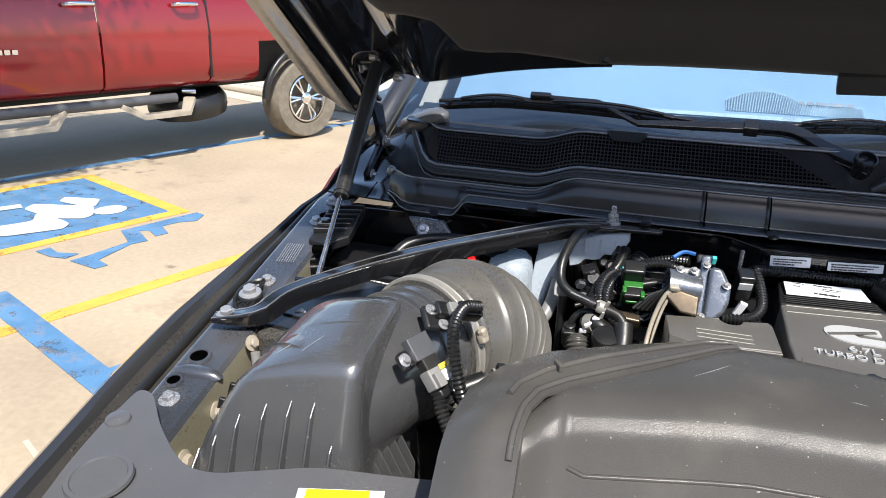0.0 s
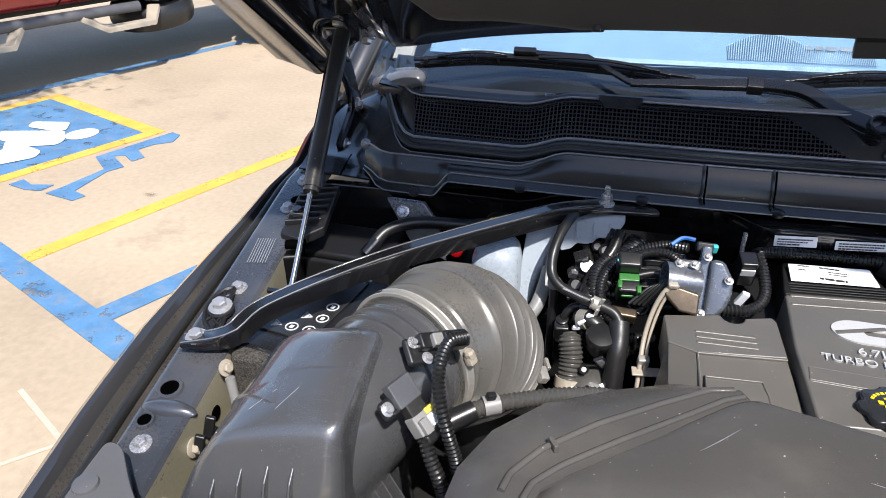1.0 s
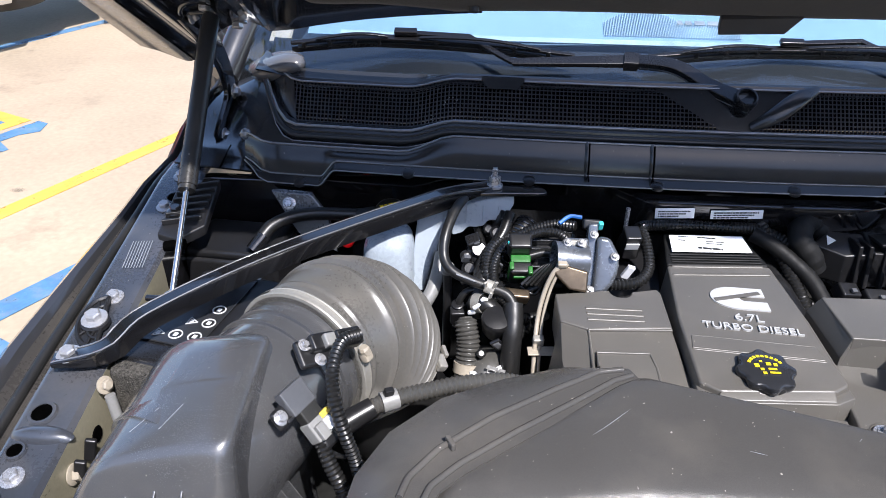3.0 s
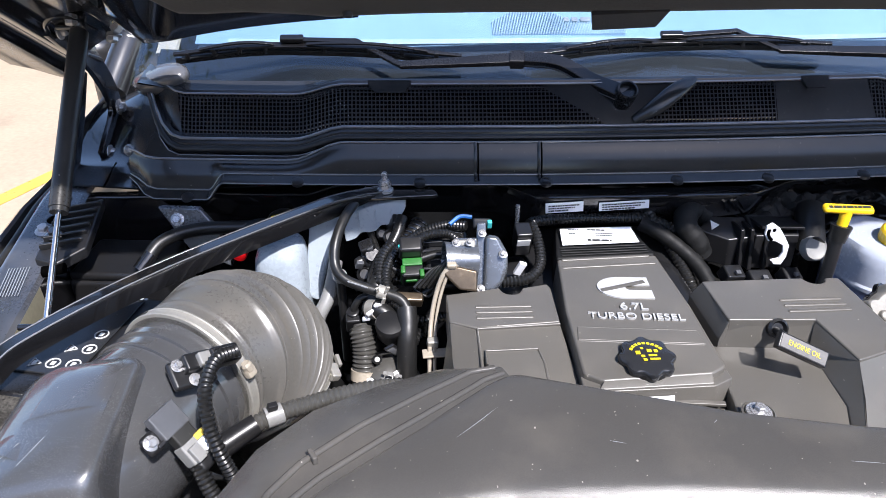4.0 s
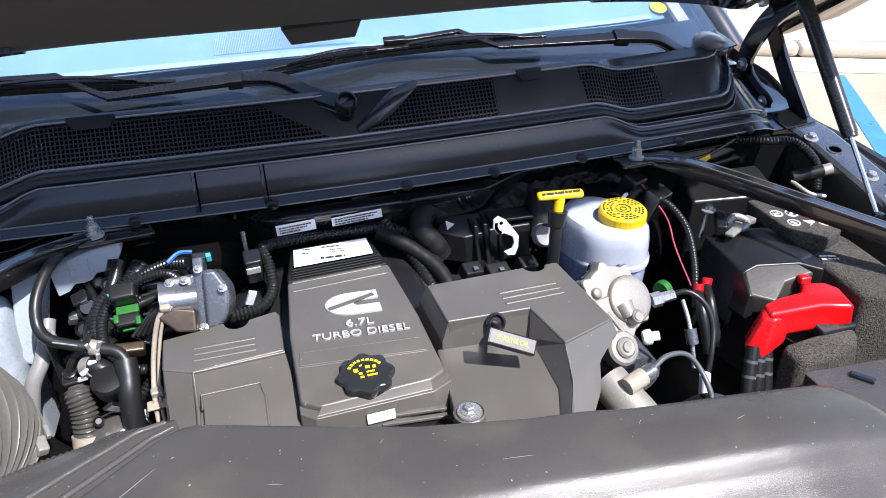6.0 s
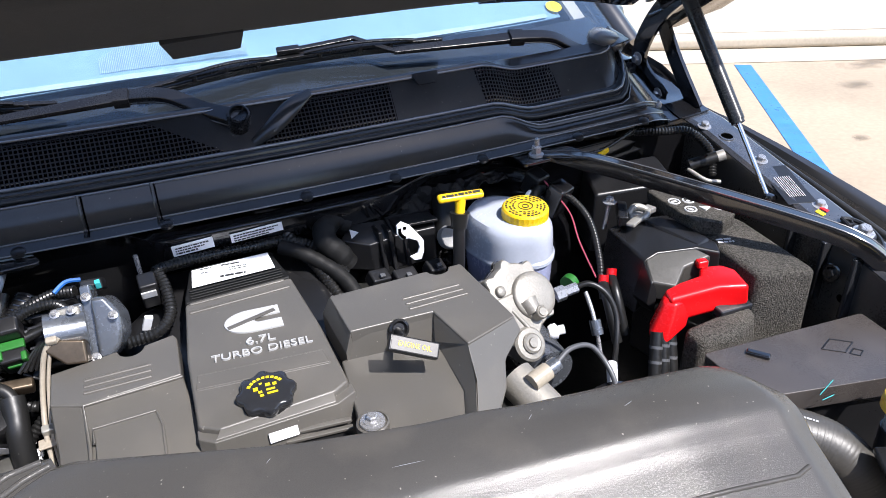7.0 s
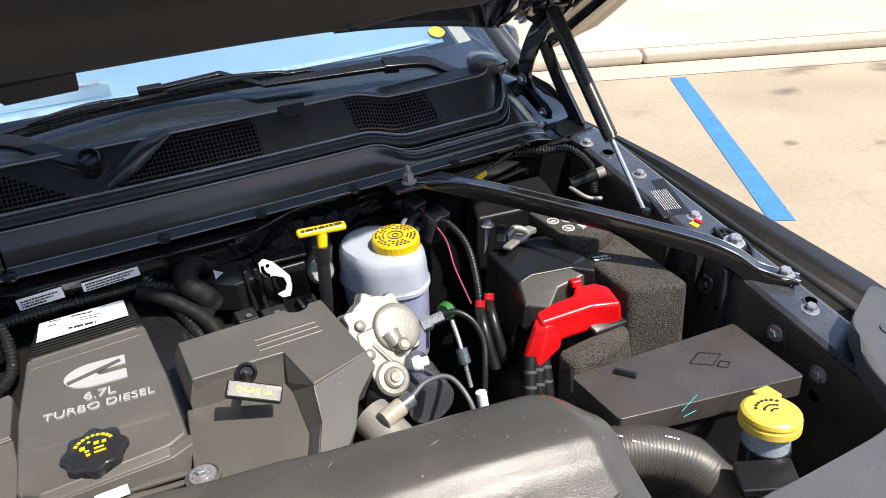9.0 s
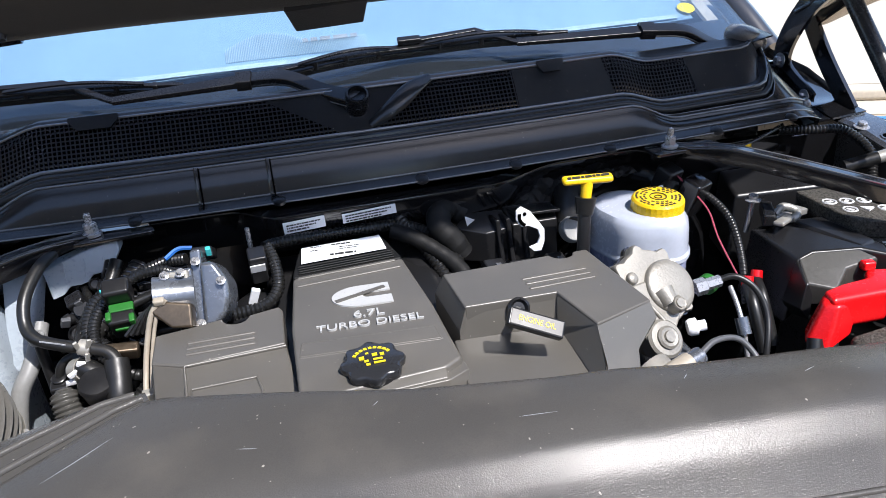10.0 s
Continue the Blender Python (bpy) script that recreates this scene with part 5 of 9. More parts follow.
# ---- wipers ----
def wiper(pivot, knee, elbow, elbow2, hub, tips, label):
    w = thing("windscreen_wiper", pivot, label, "wiper", "windscreen wipers")
    P = [Vector(p) for p in (pivot, knee, elbow, elbow2, hub)]
    up = Vector((0, -0.5, 0.87))
    sp = spline([P[0] + (P[0] - P[1]).normalized() * 0.012, P[0], P[0].lerp(P[1], 0.30) + Vector((0, 0.004, 0.002)), P[0].lerp(P[1], 0.62) + Vector((0, 0.004, 0.012)), P[1]], 8)
    base = part("arm_base", strap(BM(), sp, lambda k: 0.030 - 0.009 * sm(0.1, 0.6, k), 0.012, up), WIPER, w)
    side = (P[1] - P[0]).normalized().cross(up).normalized()
    side = side if side.y < 0 else -side
    # Pale bead painted as the highlight along the arm.
    part("arm_glint", sweep(BM(), [p + side * (0.0145 - 0.0045 * sm(0.1, 0.6, i / (len(sp) - 1))) - up * 0.004 for i, p in enumerate(sp)], 0.0013, 6), EDGE_GLINT, base)
    part("arm_hinge", strap(BM(), [P[1].lerp(P[0], 0.03) + up * 0.001, P[1].lerp(P[2], 0.09) + up * 0.001], 0.025, 0.016, up), WIPER, w)
    bm = BM()
    strap(bm, [P[1], P[1].lerp(P[2], 0.5), P[2]], lambda k: 0.020 - 0.008 * k, lambda k: 0.009 - 0.003 * k, up)
    strap(bm, spline([P[2].lerp(P[1], 0.02), P[2].lerp(P[3], 0.12), P[2].lerp(P[3], 0.9), P[3], P[3].lerp(P[4], 0.12), P[4]], 4), 0.0085, 0.0050, up)
    part("arm", bm, WIPER, w, "slim flat black arm")
    ax = frame_of((0.05, -0.62, 0.78), P[0])
    cap = part("pivot_cap", lathe(BM(), [(0.0165, -0.040), (0.0165, 0.008), (0.0150, 0.012), (0.0125, 0.0125), (0.0115, 0.010), (0.0105, 0.004)], ax, 28), WIPER, w, "round black pivot cap")
    part("cap_hollow", lathe(BM(), [(0.0118, 0.0035), (0.0118, 0.0050), (0, 0.0056)], ax, 24), COWL, cap)
    a, b = Vector(tips[0]), Vector(tips[1])
    mid = P[4] + Vector((0, -0.002, -0.008))
    line = spline([a, a.lerp(mid, 0.55) + Vector((0, 0, 0.004)), mid, b.lerp(mid, 0.5) + Vector((0, 0, 0.004)), b], 10)
    n = len(line) - 1
    blade = part("blade_bridge", strap(BM(), line, lambda k: 0.0055 + 0.0055 * math.sin(math.pi * k), 0.0045, up), WIPER, w)
    part("rubber_blade", strap(BM(), [p + Vector((0, 0.006, -0.0125)) for p in line], 0.0035, 0.010, up), WIPER, blade)
    part("blade_spine", strap(BM(), [p + Vector((0, 0.004, -0.0070)) for p in line[1:-1]], 0.0085, 0.0020, up), COWL, blade)
    for k0, k1 in ((0.10, 0.44), (0.56, 0.90)):
        seg = line[int(k0 * n):int(k1 * n) + 1]
        part("blade_lever", strap(BM(), [p + up * (0.004 + 0.005 * math.sin(math.pi * i / (len(seg) - 1))) + Vector((0, -0.003, 0)) for i, p in enumerate(seg)], 0.0050, 0.0028, up), WIPER, blade)
    for k in (0.06, 0.16, 0.27, 0.38, 0.62, 0.73, 0.84, 0.94):
        p = line[int(k * n)]
        part("blade_claw", box(BM(), p + Vector((0, 0.002, -0.004)), (0.007, 0.010, 0.014), (25, 0, 0), 0.0015), WIPER, blade)
    part("hub_clip", box(BM(), P[4] + Vector((0, -0.001, 0.002)), (0.036, 0.012, 0.0085), (25, 0, 0), 0.002), WIPER, blade)
    return w


wiper((-0.033, 0.097, 1.392), (-0.173, 0.190, 1.418), (-0.357, 0.186, 1.412), (-0.425, 0.234, 1.436), (-0.524, 0.238, 1.438), ((-0.705, 0.225, 1.421), (-0.262, 0.203, 1.420)), "black wiper with arm bent to the middle of the cowl")
wiper((0.607, 0.183, 1.366), (0.452, 0.198, 1.419), (0.232, 0.208, 1.423), (0.177, 0.247, 1.442), (0.070, 0.238, 1.438), ((-0.150, 0.206, 1.421), (0.320, 0.219, 1.428)), "black wiper with arm hinged at the cowl's end")

# ---- body braces ----
def brace(pts, label, bolts):
    b = thing("body_brace", pts[0], label, "brace", "engine bay braces")
    P = [Vector(p) for p in pts]
    line = resample(spline(P, 8), 0.012)
    bm = BM()
    L = len(line)
    rings = []
    for i, p in enumerate(line):
        t = (line[min(i + 1, L - 1)] - line[max(i - 1, 0)]).normalized()
        side = t.cross(Vector((0, 0, 1))).normalized()
        up = side.cross(t)
        w = 0.0112
        h = 0.009 * sm(0, 0.16, i / L) * sm(1, 0.84, i / L) + 0.0025
        rings.append([bm.verts.new(p + side * a * w + up * c * h) for a, c in ((-1, -1), (-1, 0.6), (-0.8, 1), (0.8, 1), (1, 0.6), (1, -1))])
    for a, c in zip(rings, rings[1:]):
        for j in range(6):
            bm.faces.new((a[j], a[(j + 1) % 6], c[(j + 1) % 6], c[j]))
    bm.faces.new(rings[0][::-1])
    bm.faces.new(rings[-1])
    edges = {j: [r[j].co.copy() for r in rings] for j in (2, 3)}
    bar = part("bar", bm, STEEL_BLACK, b, "gloss black steel bar")
    # Pale beads painted as highlights along the bar's top edges.
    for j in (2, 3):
        part("bar_glint", sweep(BM(), edges[j], 0.0011, 6), EDGE_GLINT, bar)
    for at, r in bolts:
        part("bolt", hexbolt(BM(), at, (0, -0.15, 1), r), BOLT, b, sharp=30)
    return b


bl = brace([(-0.372, 0.006, 1.293), (-0.44, -0.031, 1.288), (-0.638, -0.153, 1.262), (-0.772, -0.247, 1.230), (-0.806, -0.290, 1.212), (-0.862, -0.304, 1.207)], "gloss black steel brace from cowl to fender rail", [((-0.846, -0.299, 1.210), 0.0085)])
br = brace([(0.378, 0.008, 1.293), (0.462, -0.047, 1.280), (0.58, -0.171, 1.254), (0.680, -0.274, 1.228), (0.716, -0.313, 1.212), (0.738, -0.338, 1.193), (0.776, -0.376, 1.188)], "gloss black steel brace from cowl to fender rail", [((0.764, -0.362, 1.192), 0.0085)])
for b, x in ((bl, -0.378), (br, 0.381)):
    bm = lathe(BM(), [(0.0115, 0.0), (0.0115, 0.003), (0.008, 0.005)], pose(x, 0.0, 1.292), 20)
    lathe(bm, [(0.0082, 0.004), (0.0082, 0.014), (0.007, 0.016)], pose(x, 0.0, 1.292), 6)
    lathe(bm, [(0.0042, 0.014), (0.0042, 0.026), (0.003, 0.028), (0, 0.028)], pose(x, 0.0, 1.292), 12)
    part("stud_nut", bm, BOLT, b, "bright zinc stud and nut")
    bm = BM()
    plate(bm, rounded([(x - 0.03, -0.02), (x + 0.075, -0.012), (x + 0.06, 0.022), (x - 0.03, 0.025)], 0.01), 1.291, 0.006, 0.002)
    part("foot_plate", bm, STEEL_BLACK, b)

# ---- engine ----
eng = thing("engine_block", (-0.08, -0.25, 0.82), "dark engine block deep in the bay", "engine")
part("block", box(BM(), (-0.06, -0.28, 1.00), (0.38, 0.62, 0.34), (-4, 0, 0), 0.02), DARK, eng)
part("valve_cover", box(BM(), (-0.08, -0.20, 1.165), (0.22, 0.52, 0.05), (3, 0, 0), 0.015), BLACK, eng)
part("front_case", box(BM(), (0.13, -0.42, 1.06), (0.20, 0.14, 0.22), (0, 0, 0), 0.02), CAST, eng, "pale cast aluminium case")
for x, y, z, r in ((-0.20, -0.05, 1.12, 0.05), (0.02, 0.0, 1.13, 0.05)):
    part("pipe_stub", tube(BM(), [(x, y - 0.08, z), (x, y, z + 0.03), (x + 0.05, y + 0.05, z)], r, 14), BLACK, eng)

def ctop(x, y):
    return 1.2195 + 0.075 * (y + 0.32)


def rows_of(parent, material, lines, r=0.0032, zf=None, name="raised_rib"):
    for a, b in lines:
        p = [Vector((*a, zf(*a))), Vector((*b, zf(*b)))]
        part(name, sweep(BM(), [p[0], p[0].lerp(p[1], 0.02), p[0].lerp(p[1], 0.98), p[1]], lambda s, k: r * (0.3 if k in (0.0, 1.0) or k > 0.999 else 1.0), 8, flat=0.7, up=(0, 0, 1)), material, parent)


# centre cover
cc = thing("engine_cover", (-0.083, -0.18, 1.16), "grey-black moulded centre engine cover with silver emblem", "engine cover", "engine covers")
out = [(-0.1528, -0.0965), (-0.0213, -0.0905), (-0.008, -0.20), (-0.002, -0.298), (-0.020, -0.309), (-0.139, -0.316), (-0.159, -0.303), (-0.160, -0.20)]
cz = lambda x, y: ctop(x, y) - 0.010 * sm(-0.03, 0.0, y)
cbody = part("body", plate(BM(), out, cz, 0.05, 0.0035, 2, 1.035), COVER, cc)
# front chamfer and louvred face
bm = prism(BM(), [(-0.139, -0.3145, 1.2188), (-0.020, -0.3075, 1.2192), (-0.021, -0.3185, 1.2145), (-0.146, -0.3235, 1.2140)], [(-0.139, -0.300, 1.17), (-0.020, -0.298, 1.17), (-0.019, -0.330, 1.165), (-0.147, -0.335, 1.165)], 0.0012)
part("front_chamfer", bm, COVER, cc)
wall = [(-0.161, -0.300), (0.001, -0.295), (0.002, -0.309), (-0.020, -0.3205), (-0.146, -0.3255), (-0.161, -0.314)]
part("front_wall", prism(BM(), [(x, y, 1.2132) for x, y in wall], [(x, y - 0.014, 1.15) for x, y in wall], 0.0015), COVER, cc)
bm = BM()
for k in range(3):
    box(bm, (-0.045, -0.327 - 0.003 * k, 1.196 - 0.008 * k), (0.07, 0.006, 0.004), (0, 0, -5.7), 0.001)
part("louvre", bm, COVER, cc)
part("front_patch", box(BM(), (-0.080, -0.3285, 1.2010), (0.030, 0.0016, 0.011), (-14, 0, 2.3), 0.0005), LABEL, cc, "small white patch")
rows_of(cbody, COVER, [((-0.148, -0.100), (-0.030, -0.094)), ((-0.150, -0.117), (-0.026, -0.110))], 0.0028, ctop)
rows_of(cbody, COVER, [((-0.152, -0.230), (-0.016, -0.241)), ((-0.155, -0.253), (-0.013, -0.265))], 0.0010, ctop)
bm = plate(BM(), [(-0.152, -0.231), (-0.016, -0.242), (-0.014, -0.264), (-0.155, -0.252)], lambda x, y: ctop(x, y) + 0.0012, 0.004, 0.001)
part("raised_band", bm, COVER, cbody)
bm = plate(BM(), [(-0.141, -0.012), (-0.034, -0.008), (-0.022, -0.083), (-0.0213, -0.0895), (-0.1528, -0.0955), (-0.152, -0.083)], cz, 0.05, 0.003, 2, 1.035)
rear = part("rear_panel", bm, TAPE, cc, "ribbed black rear panel of the cover")
rows_of(rear, TAPE, [((-0.146, -0.0735 - 0.0055 * k), (-0.029, -0.0690 - 0.0055 * k)) for k in range(4)], 0.0014, lambda x, y: cz(x, y) + 0.001)
up = Vector((0, -0.075, 1))
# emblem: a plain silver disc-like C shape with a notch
ex, ey = -0.079, -0.161
def ep(px, py):
    return (ex + 0.86 * px, ey + 0.86 * (py - 0.06 * px))
ring = []
for a in lin(math.radians(90), math.radians(270), 20):
    ring.append(ep(-0.004 + 0.036 * math.cos(a), 0.024 * math.sin(a)))
outer = [ep(0.036, 0.024)] + ring + [ep(0.036, -0.024)]
inner = [ep(0.036, -0.006), ep(0.008, -0.006)] + [ep(0.006 + 0.006 * math.cos(a), 0.006 * math.sin(a)) for a in lin(math.radians(270), math.radians(90), 8)] + [ep(0.036, 0.006)]
bm = plate(BM(), outer + inner, lambda x, y: ctop(x, y) + 0.0018, 0.003)
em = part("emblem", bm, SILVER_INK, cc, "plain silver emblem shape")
part("emblem_band", sweep(BM(), [Vector((*ep(-0.036, -0.008), ctop(*ep(-0.036, -0.008)) + 0.002)), Vector((*ep(0.030, 0.014), ctop(*ep(0.03, 0.014)) + 0.002))], 0.0035, 6, flat=0.25, up=(0, 0, 1)), COVER, em)
xa = Vector((1, -0.075, 0))
lettering("capacity_lettering", "6.7L", (-0.078, -0.198, ctop(0, -0.198) + 0.001), xa, up, 0.0172, SILVER_INK, cc, 0.0014, "raised silver lettering", 1.15)
lettering("type_lettering", "TURBO DIESEL", (-0.079, -0.216, ctop(0, -0.216) + 0.001), xa, up, 0.0150, SILVER_INK, cc, 0.0014, "raised silver lettering", 1.15)
# part number label at the back
bm = plate(BM(), [(-0.138, -0.030), (-0.039, -0.026), (-0.036, -0.064), (-0.141, -0.068)], lambda x, y: cz(x, y) + 0.0024, 0.0012)
lb = part("part_label", bm, LABEL, cc, "white printed part label")
bars("print", (-0.088, -0.047, cz(0, -0.047) + 0.0029), xa, up, [(-0.014, 0.010, 0.012, 0.0022), (-0.04, -0.026, 0.011, 0.0016), (-0.04, -0.030, 0.002, 0.0016), (-0.004, 0.020, 0.004, 0.0012), (-0.004, 0.018, -0.001, 0.0012), (-0.016, 0.016, -0.013, 0.0036)], BLACK_INK, lb, "", 5)

# oil filler cap
cap = thing("oil_filler_cap", (-0.089, -0.318, 1.222), "black lobed oil filler cap with yellow print", "filler cap")
m = frame_of((0, -0.06, 1), (-0.087, -0.288, 1.2190)) @ Matrix.Diagonal((1, 1, 0.72, 1))
wavy = lambda a, r: 1 + (0.075 * math.cos(8 * a) if r > 0.0255 else 0)
part("knob", lathe(BM(), [(0.026, 0), (0.0290, 0.003), (0.0298, 0.012), (0.0285, 0.0155), (0.024, 0.017), (0, 0.0175)], m, 64, wavy), GRILLE, cap, "", 50)
part("neck", lathe(BM(), [(0.028, -0.02), (0.028, 0.006)], m, 24), BLACK, cap)
ct = (-0.087, -0.2888, 1.2318)
bm = BM()
for k in range(9):
    a = math.radians(150 - 15 * k)
    box(bm, (ct[0] + 0.0185 * math.cos(a), ct[1] + 0.0185 * math.sin(a), ct[2] + 0.0004), (0.0034, 0.0034, 0.0008), (0, 0, math.degrees(a)))
for x, y, w, h in ((-0.010, 0.003, 0.005, 0.005), (0.003, 0.006, 0.005, 0.004), (0.010, 0.005, 0.004, 0.004), (-0.006, -0.003, 0.004, 0.003), (0.005, -0.002, 0.009, 0.0022), (-0.005, -0.009, 0.004, 0.003), (0.006, -0.008, 0.011, 0.0022), (-0.004, 0.010, 0.003, 0.002)):
    box(bm, (ct[0] + x, ct[1] + y, ct[2] + 0.0004), (w, h, 0.0008))
part("cap_print", bm, YELLOW_INK, cap, "yellow pictograms as plain bars")

# left cover
lc = thing("engine_cover", (-0.22, -0.22, 1.15), "grey-black moulded side engine cover with three raised ribs", "engine cover", "engine covers")
lz = lambda x, y: 1.222 + 0.045 * (x + 0.163) * -1 + 0.03 * (y + 0.2)
notch = [(-0.219 + 0.014 * math.cos(a), -0.146 + 0.014 * math.sin(a)) for a in lin(radians(180), radians(360), 8)]
o = [(-0.301, -0.163), (-0.262, -0.154), *notch, (-0.172, -0.136), (-0.168, -0.145), (-0.168, -0.213), (-0.268, -0.227), (-0.299, -0.216)]
lbody = part("body", plate(BM(), o, lz, 0.05, 0.0022, 2), COVER, lc)
rows_of(lbody, COVER, [((-0.267, -0.188 - 0.0105 * k), (-0.198, -0.184 - 0.0105 * k)) for k in range(3)], 0.0026, lz)
prism(bm := BM(), [(-0.268, -0.225, 1.2235), (-0.167, -0.211, 1.2170), (-0.160, -0.275, 1.1985), (-0.157, -0.40, 1.185), (-0.262, -0.40, 1.187), (-0.265, -0.272, 1.204)], [(-0.280, -0.22, 1.15), (-0.167, -0.21, 1.15), (-0.160, -0.27, 1.15), (-0.157, -0.40, 1.14), (-0.285, -0.40, 1.14), (-0.285, -0.272, 1.15)], 0.002)
part("front_slope", bm, COVER, lc)
prism(bm := BM(), [(-0.260, -0.254, 1.2135), (-0.199, -0.248, 1.2100), (-0.194, -0.268, 1.2055), (-0.192, -0.39, 1.192), (-0.254, -0.39, 1.194), (-0.258, -0.272, 1.2085)], [(-0.261, -0.252, 1.19), (-0.198, -0.246, 1.19), (-0.193, -0.267, 1.185), (-0.191, -0.392, 1.17), (-0.256, -0.392, 1.17), (-0.260, -0.271, 1.185)], 0.0016)
part("raised_field", bm, COVER, lc)
# Thin beads added along the folds so that sunlight draws bright lines.
for pts, r in (([(-0.168, -0.2120, 1.2175), (-0.267, -0.2262, 1.2237), (-0.264, -0.272, 1.2042), (-0.262, -0.33, 1.1955)], 0.0022), ([(-0.259, -0.272, 1.2085), (-0.2595, -0.2545, 1.2137), (-0.199, -0.2482, 1.2102), (-0.194, -0.268, 1.2057), (-0.193, -0.33, 1.199)], 0.0017)):
    part("edge_bead", sweep(BM(), [Vector(p) for p in pts], r, 8), COVER, lc)
prism(bm := BM(), [(-0.299, -0.216, 1.2265), (-0.268, -0.226, 1.2235), (-0.264, -0.273, 1.204), (-0.261, -0.40, 1.187), (-0.285, -0.40, 1.17), (-0.296, -0.25, 1.195)], [(-0.308, -0.216, 1.14), (-0.27, -0.226, 1.14), (-0.266, -0.273, 1.14), (-0.265, -0.40, 1.12), (-0.30, -0.40, 1.12), (-0.308, -0.25, 1.13)], 0.002)
part("side_wall", bm, COVER, lc)

# right cover
rc = thing("engine_cover", (0.09, -0.28, 1.15), "grey-black moulded engine cover with a recess for the dipstick", "engine cover", "engine covers")
rz = lambda x, y: 1.245 - 0.025 * (x - 0.01) + 0.02 * (y + 0.2)
notch = [(0.154 + 0.014 * math.cos(a), -0.162 + 0.012 * math.sin(a)) for a in lin(radians(180), radians(360), 8)]
o = [(0.011, -0.169), *notch, (0.186, -0.161), (0.200, -0.290), (0.130, -0.316), (0.116, -0.246), (0.016, -0.246)]
rbody = part("top", plate(BM(), o, rz, 0.032, 0.0022, 2), COVER, rc)
rows_of(rbody, COVER, [((0.090 + 0.0007 * k, -0.209 - 0.011 * k), (0.166 + 0.001 * k, -0.206 - 0.0105 * k)) for k in range(3)], 0.0026, rz)
# recess: back wall, side wall, floor; then the grained outer rim
prism(bm := BM(), [(0.016, -0.244, 1.2425), (0.117, -0.244, 1.2405), (0.118, -0.254, 1.203), (0.009, -0.249, 1.203)], [(0.016, -0.234, 1.2405), (0.117, -0.234, 1.2385), (0.118, -0.242, 1.18), (0.009, -0.238, 1.18)], 0.0012)
part("recess_wall", bm, COVER, rc)
prism(bm := BM(), [(0.116, -0.244, 1.2405), (0.1305, -0.315, 1.2385), (0.124, -0.348, 1.2150), (0.094, -0.425, 1.196), (0.084, -0.418, 1.196), (0.112, -0.345, 1.203), (0.113, -0.254, 1.203)], [(0.124, -0.244, 1.19), (0.140, -0.315, 1.18), (0.140, -0.348, 1.17), (0.100, -0.43, 1.16), (0.084, -0.422, 1.16), (0.112, -0.345, 1.17), (0.113, -0.254, 1.17)], 0.0015)
part("recess_side", bm, COVER, rc)
prism(bm := BM(), [(0.002, -0.246, 1.2075), (0.118, -0.252, 1.2050), (0.116, -0.345, 1.2010), (0.088, -0.425, 1.194), (0.045, -0.430, 1.194), (-0.010, -0.385, 1.199), (-0.004, -0.33, 1.203)], [(0.002, -0.246, 1.16), (0.12, -0.252, 1.16), (0.118, -0.345, 1.15), (0.088, -0.425, 1.15), (0.045, -0.430, 1.15), (-0.010, -0.385, 1.15), (-0.004, -0.33, 1.15)], 0.0025)
part("recess_floor", bm, COVER, rc)
prism(bm := BM(), [(0.130, -0.314, 1.2380), (0.200, -0.290, 1.2370), (0.207, -0.294, 1.2180), (0.190, -0.298, 1.2060), (0.176, -0.316, 1.2000), (0.160, -0.352, 1.1960), (0.100, -0.432, 1.188), (0.094, -0.424, 1.195), (0.126, -0.348, 1.2140)], [(0.128, -0.300, 1.18), (0.190, -0.28, 1.18), (0.192, -0.282, 1.17), (0.180, -0.288, 1.17), (0.168, -0.300, 1.16), (0.150, -0.34, 1.15), (0.095, -0.425, 1.15), (0.090, -0.418, 1.15), (0.118, -0.34, 1.16)], 0.002)
part("outer_rim", bm, COVER, rc, "coarsely grained rim")
prism(bm := BM(), [(0.011, -0.169, 1.2440), (0.017, -0.246, 1.2420), (0.008, -0.250, 1.2180), (0.001, -0.165, 1.2220)], [(0.02, -0.169, 1.15), (0.02, -0.246, 1.15), (0.008, -0.250, 1.15), (0.001, -0.165, 1.15)], 0.0015)
part("side_slope", bm, COVER, rc)
bm = lathe(BM(), [(0.0130, 0), (0.0125, 0.002), (0.008, 0.003)], pose(0.0035, -0.369, 1.2205), 28)
part("bolt_boss", lathe(BM(), [(0.0165, -0.04), (0.0165, -0.001), (0.0150, 0.0), (0.0140, -0.002), (0, -0.002)], pose(0.0035, -0.369, 1.2215), 28), COVER, rc)
part("washer", bm, BOLT, rc, "steel washer")
bolt(rc, (0.0035, -0.369, 1.2225), (0, 0, 1), 0.0058)

# engine oil dipstick
ds = thing("oil_dipstick", (0.072, -0.287, 1.20), "black dipstick handle lettered in yellow", "dipstick")
hn = Vector((0.10, -0.72, 0.68)).normalized()
hx = Vector((0.040, -0.024, -0.002))
hx = (hx - hn * hx.dot(hn)).normalized()
hm = Matrix((hx, hn.cross(hx), hn)).transposed().to_4x4()
c = Vector((0.0715, -0.303, 1.2445))
part("handle", box(BM(), c, (0.057, 0.0185, 0.010), hm, 0.0018), BLACK, ds)
part("handle_plate", box(BM(), c + hn * 0.0048, (0.053, 0.0150, 0.002), hm, 0.0006), HANDLE, ds)
lettering("handle_lettering", "ENGINE OIL", c + hn * 0.0060, hx, hn, 0.0080, YELLOW_INK, ds, 0.0003, "yellow lettering", 0.88)
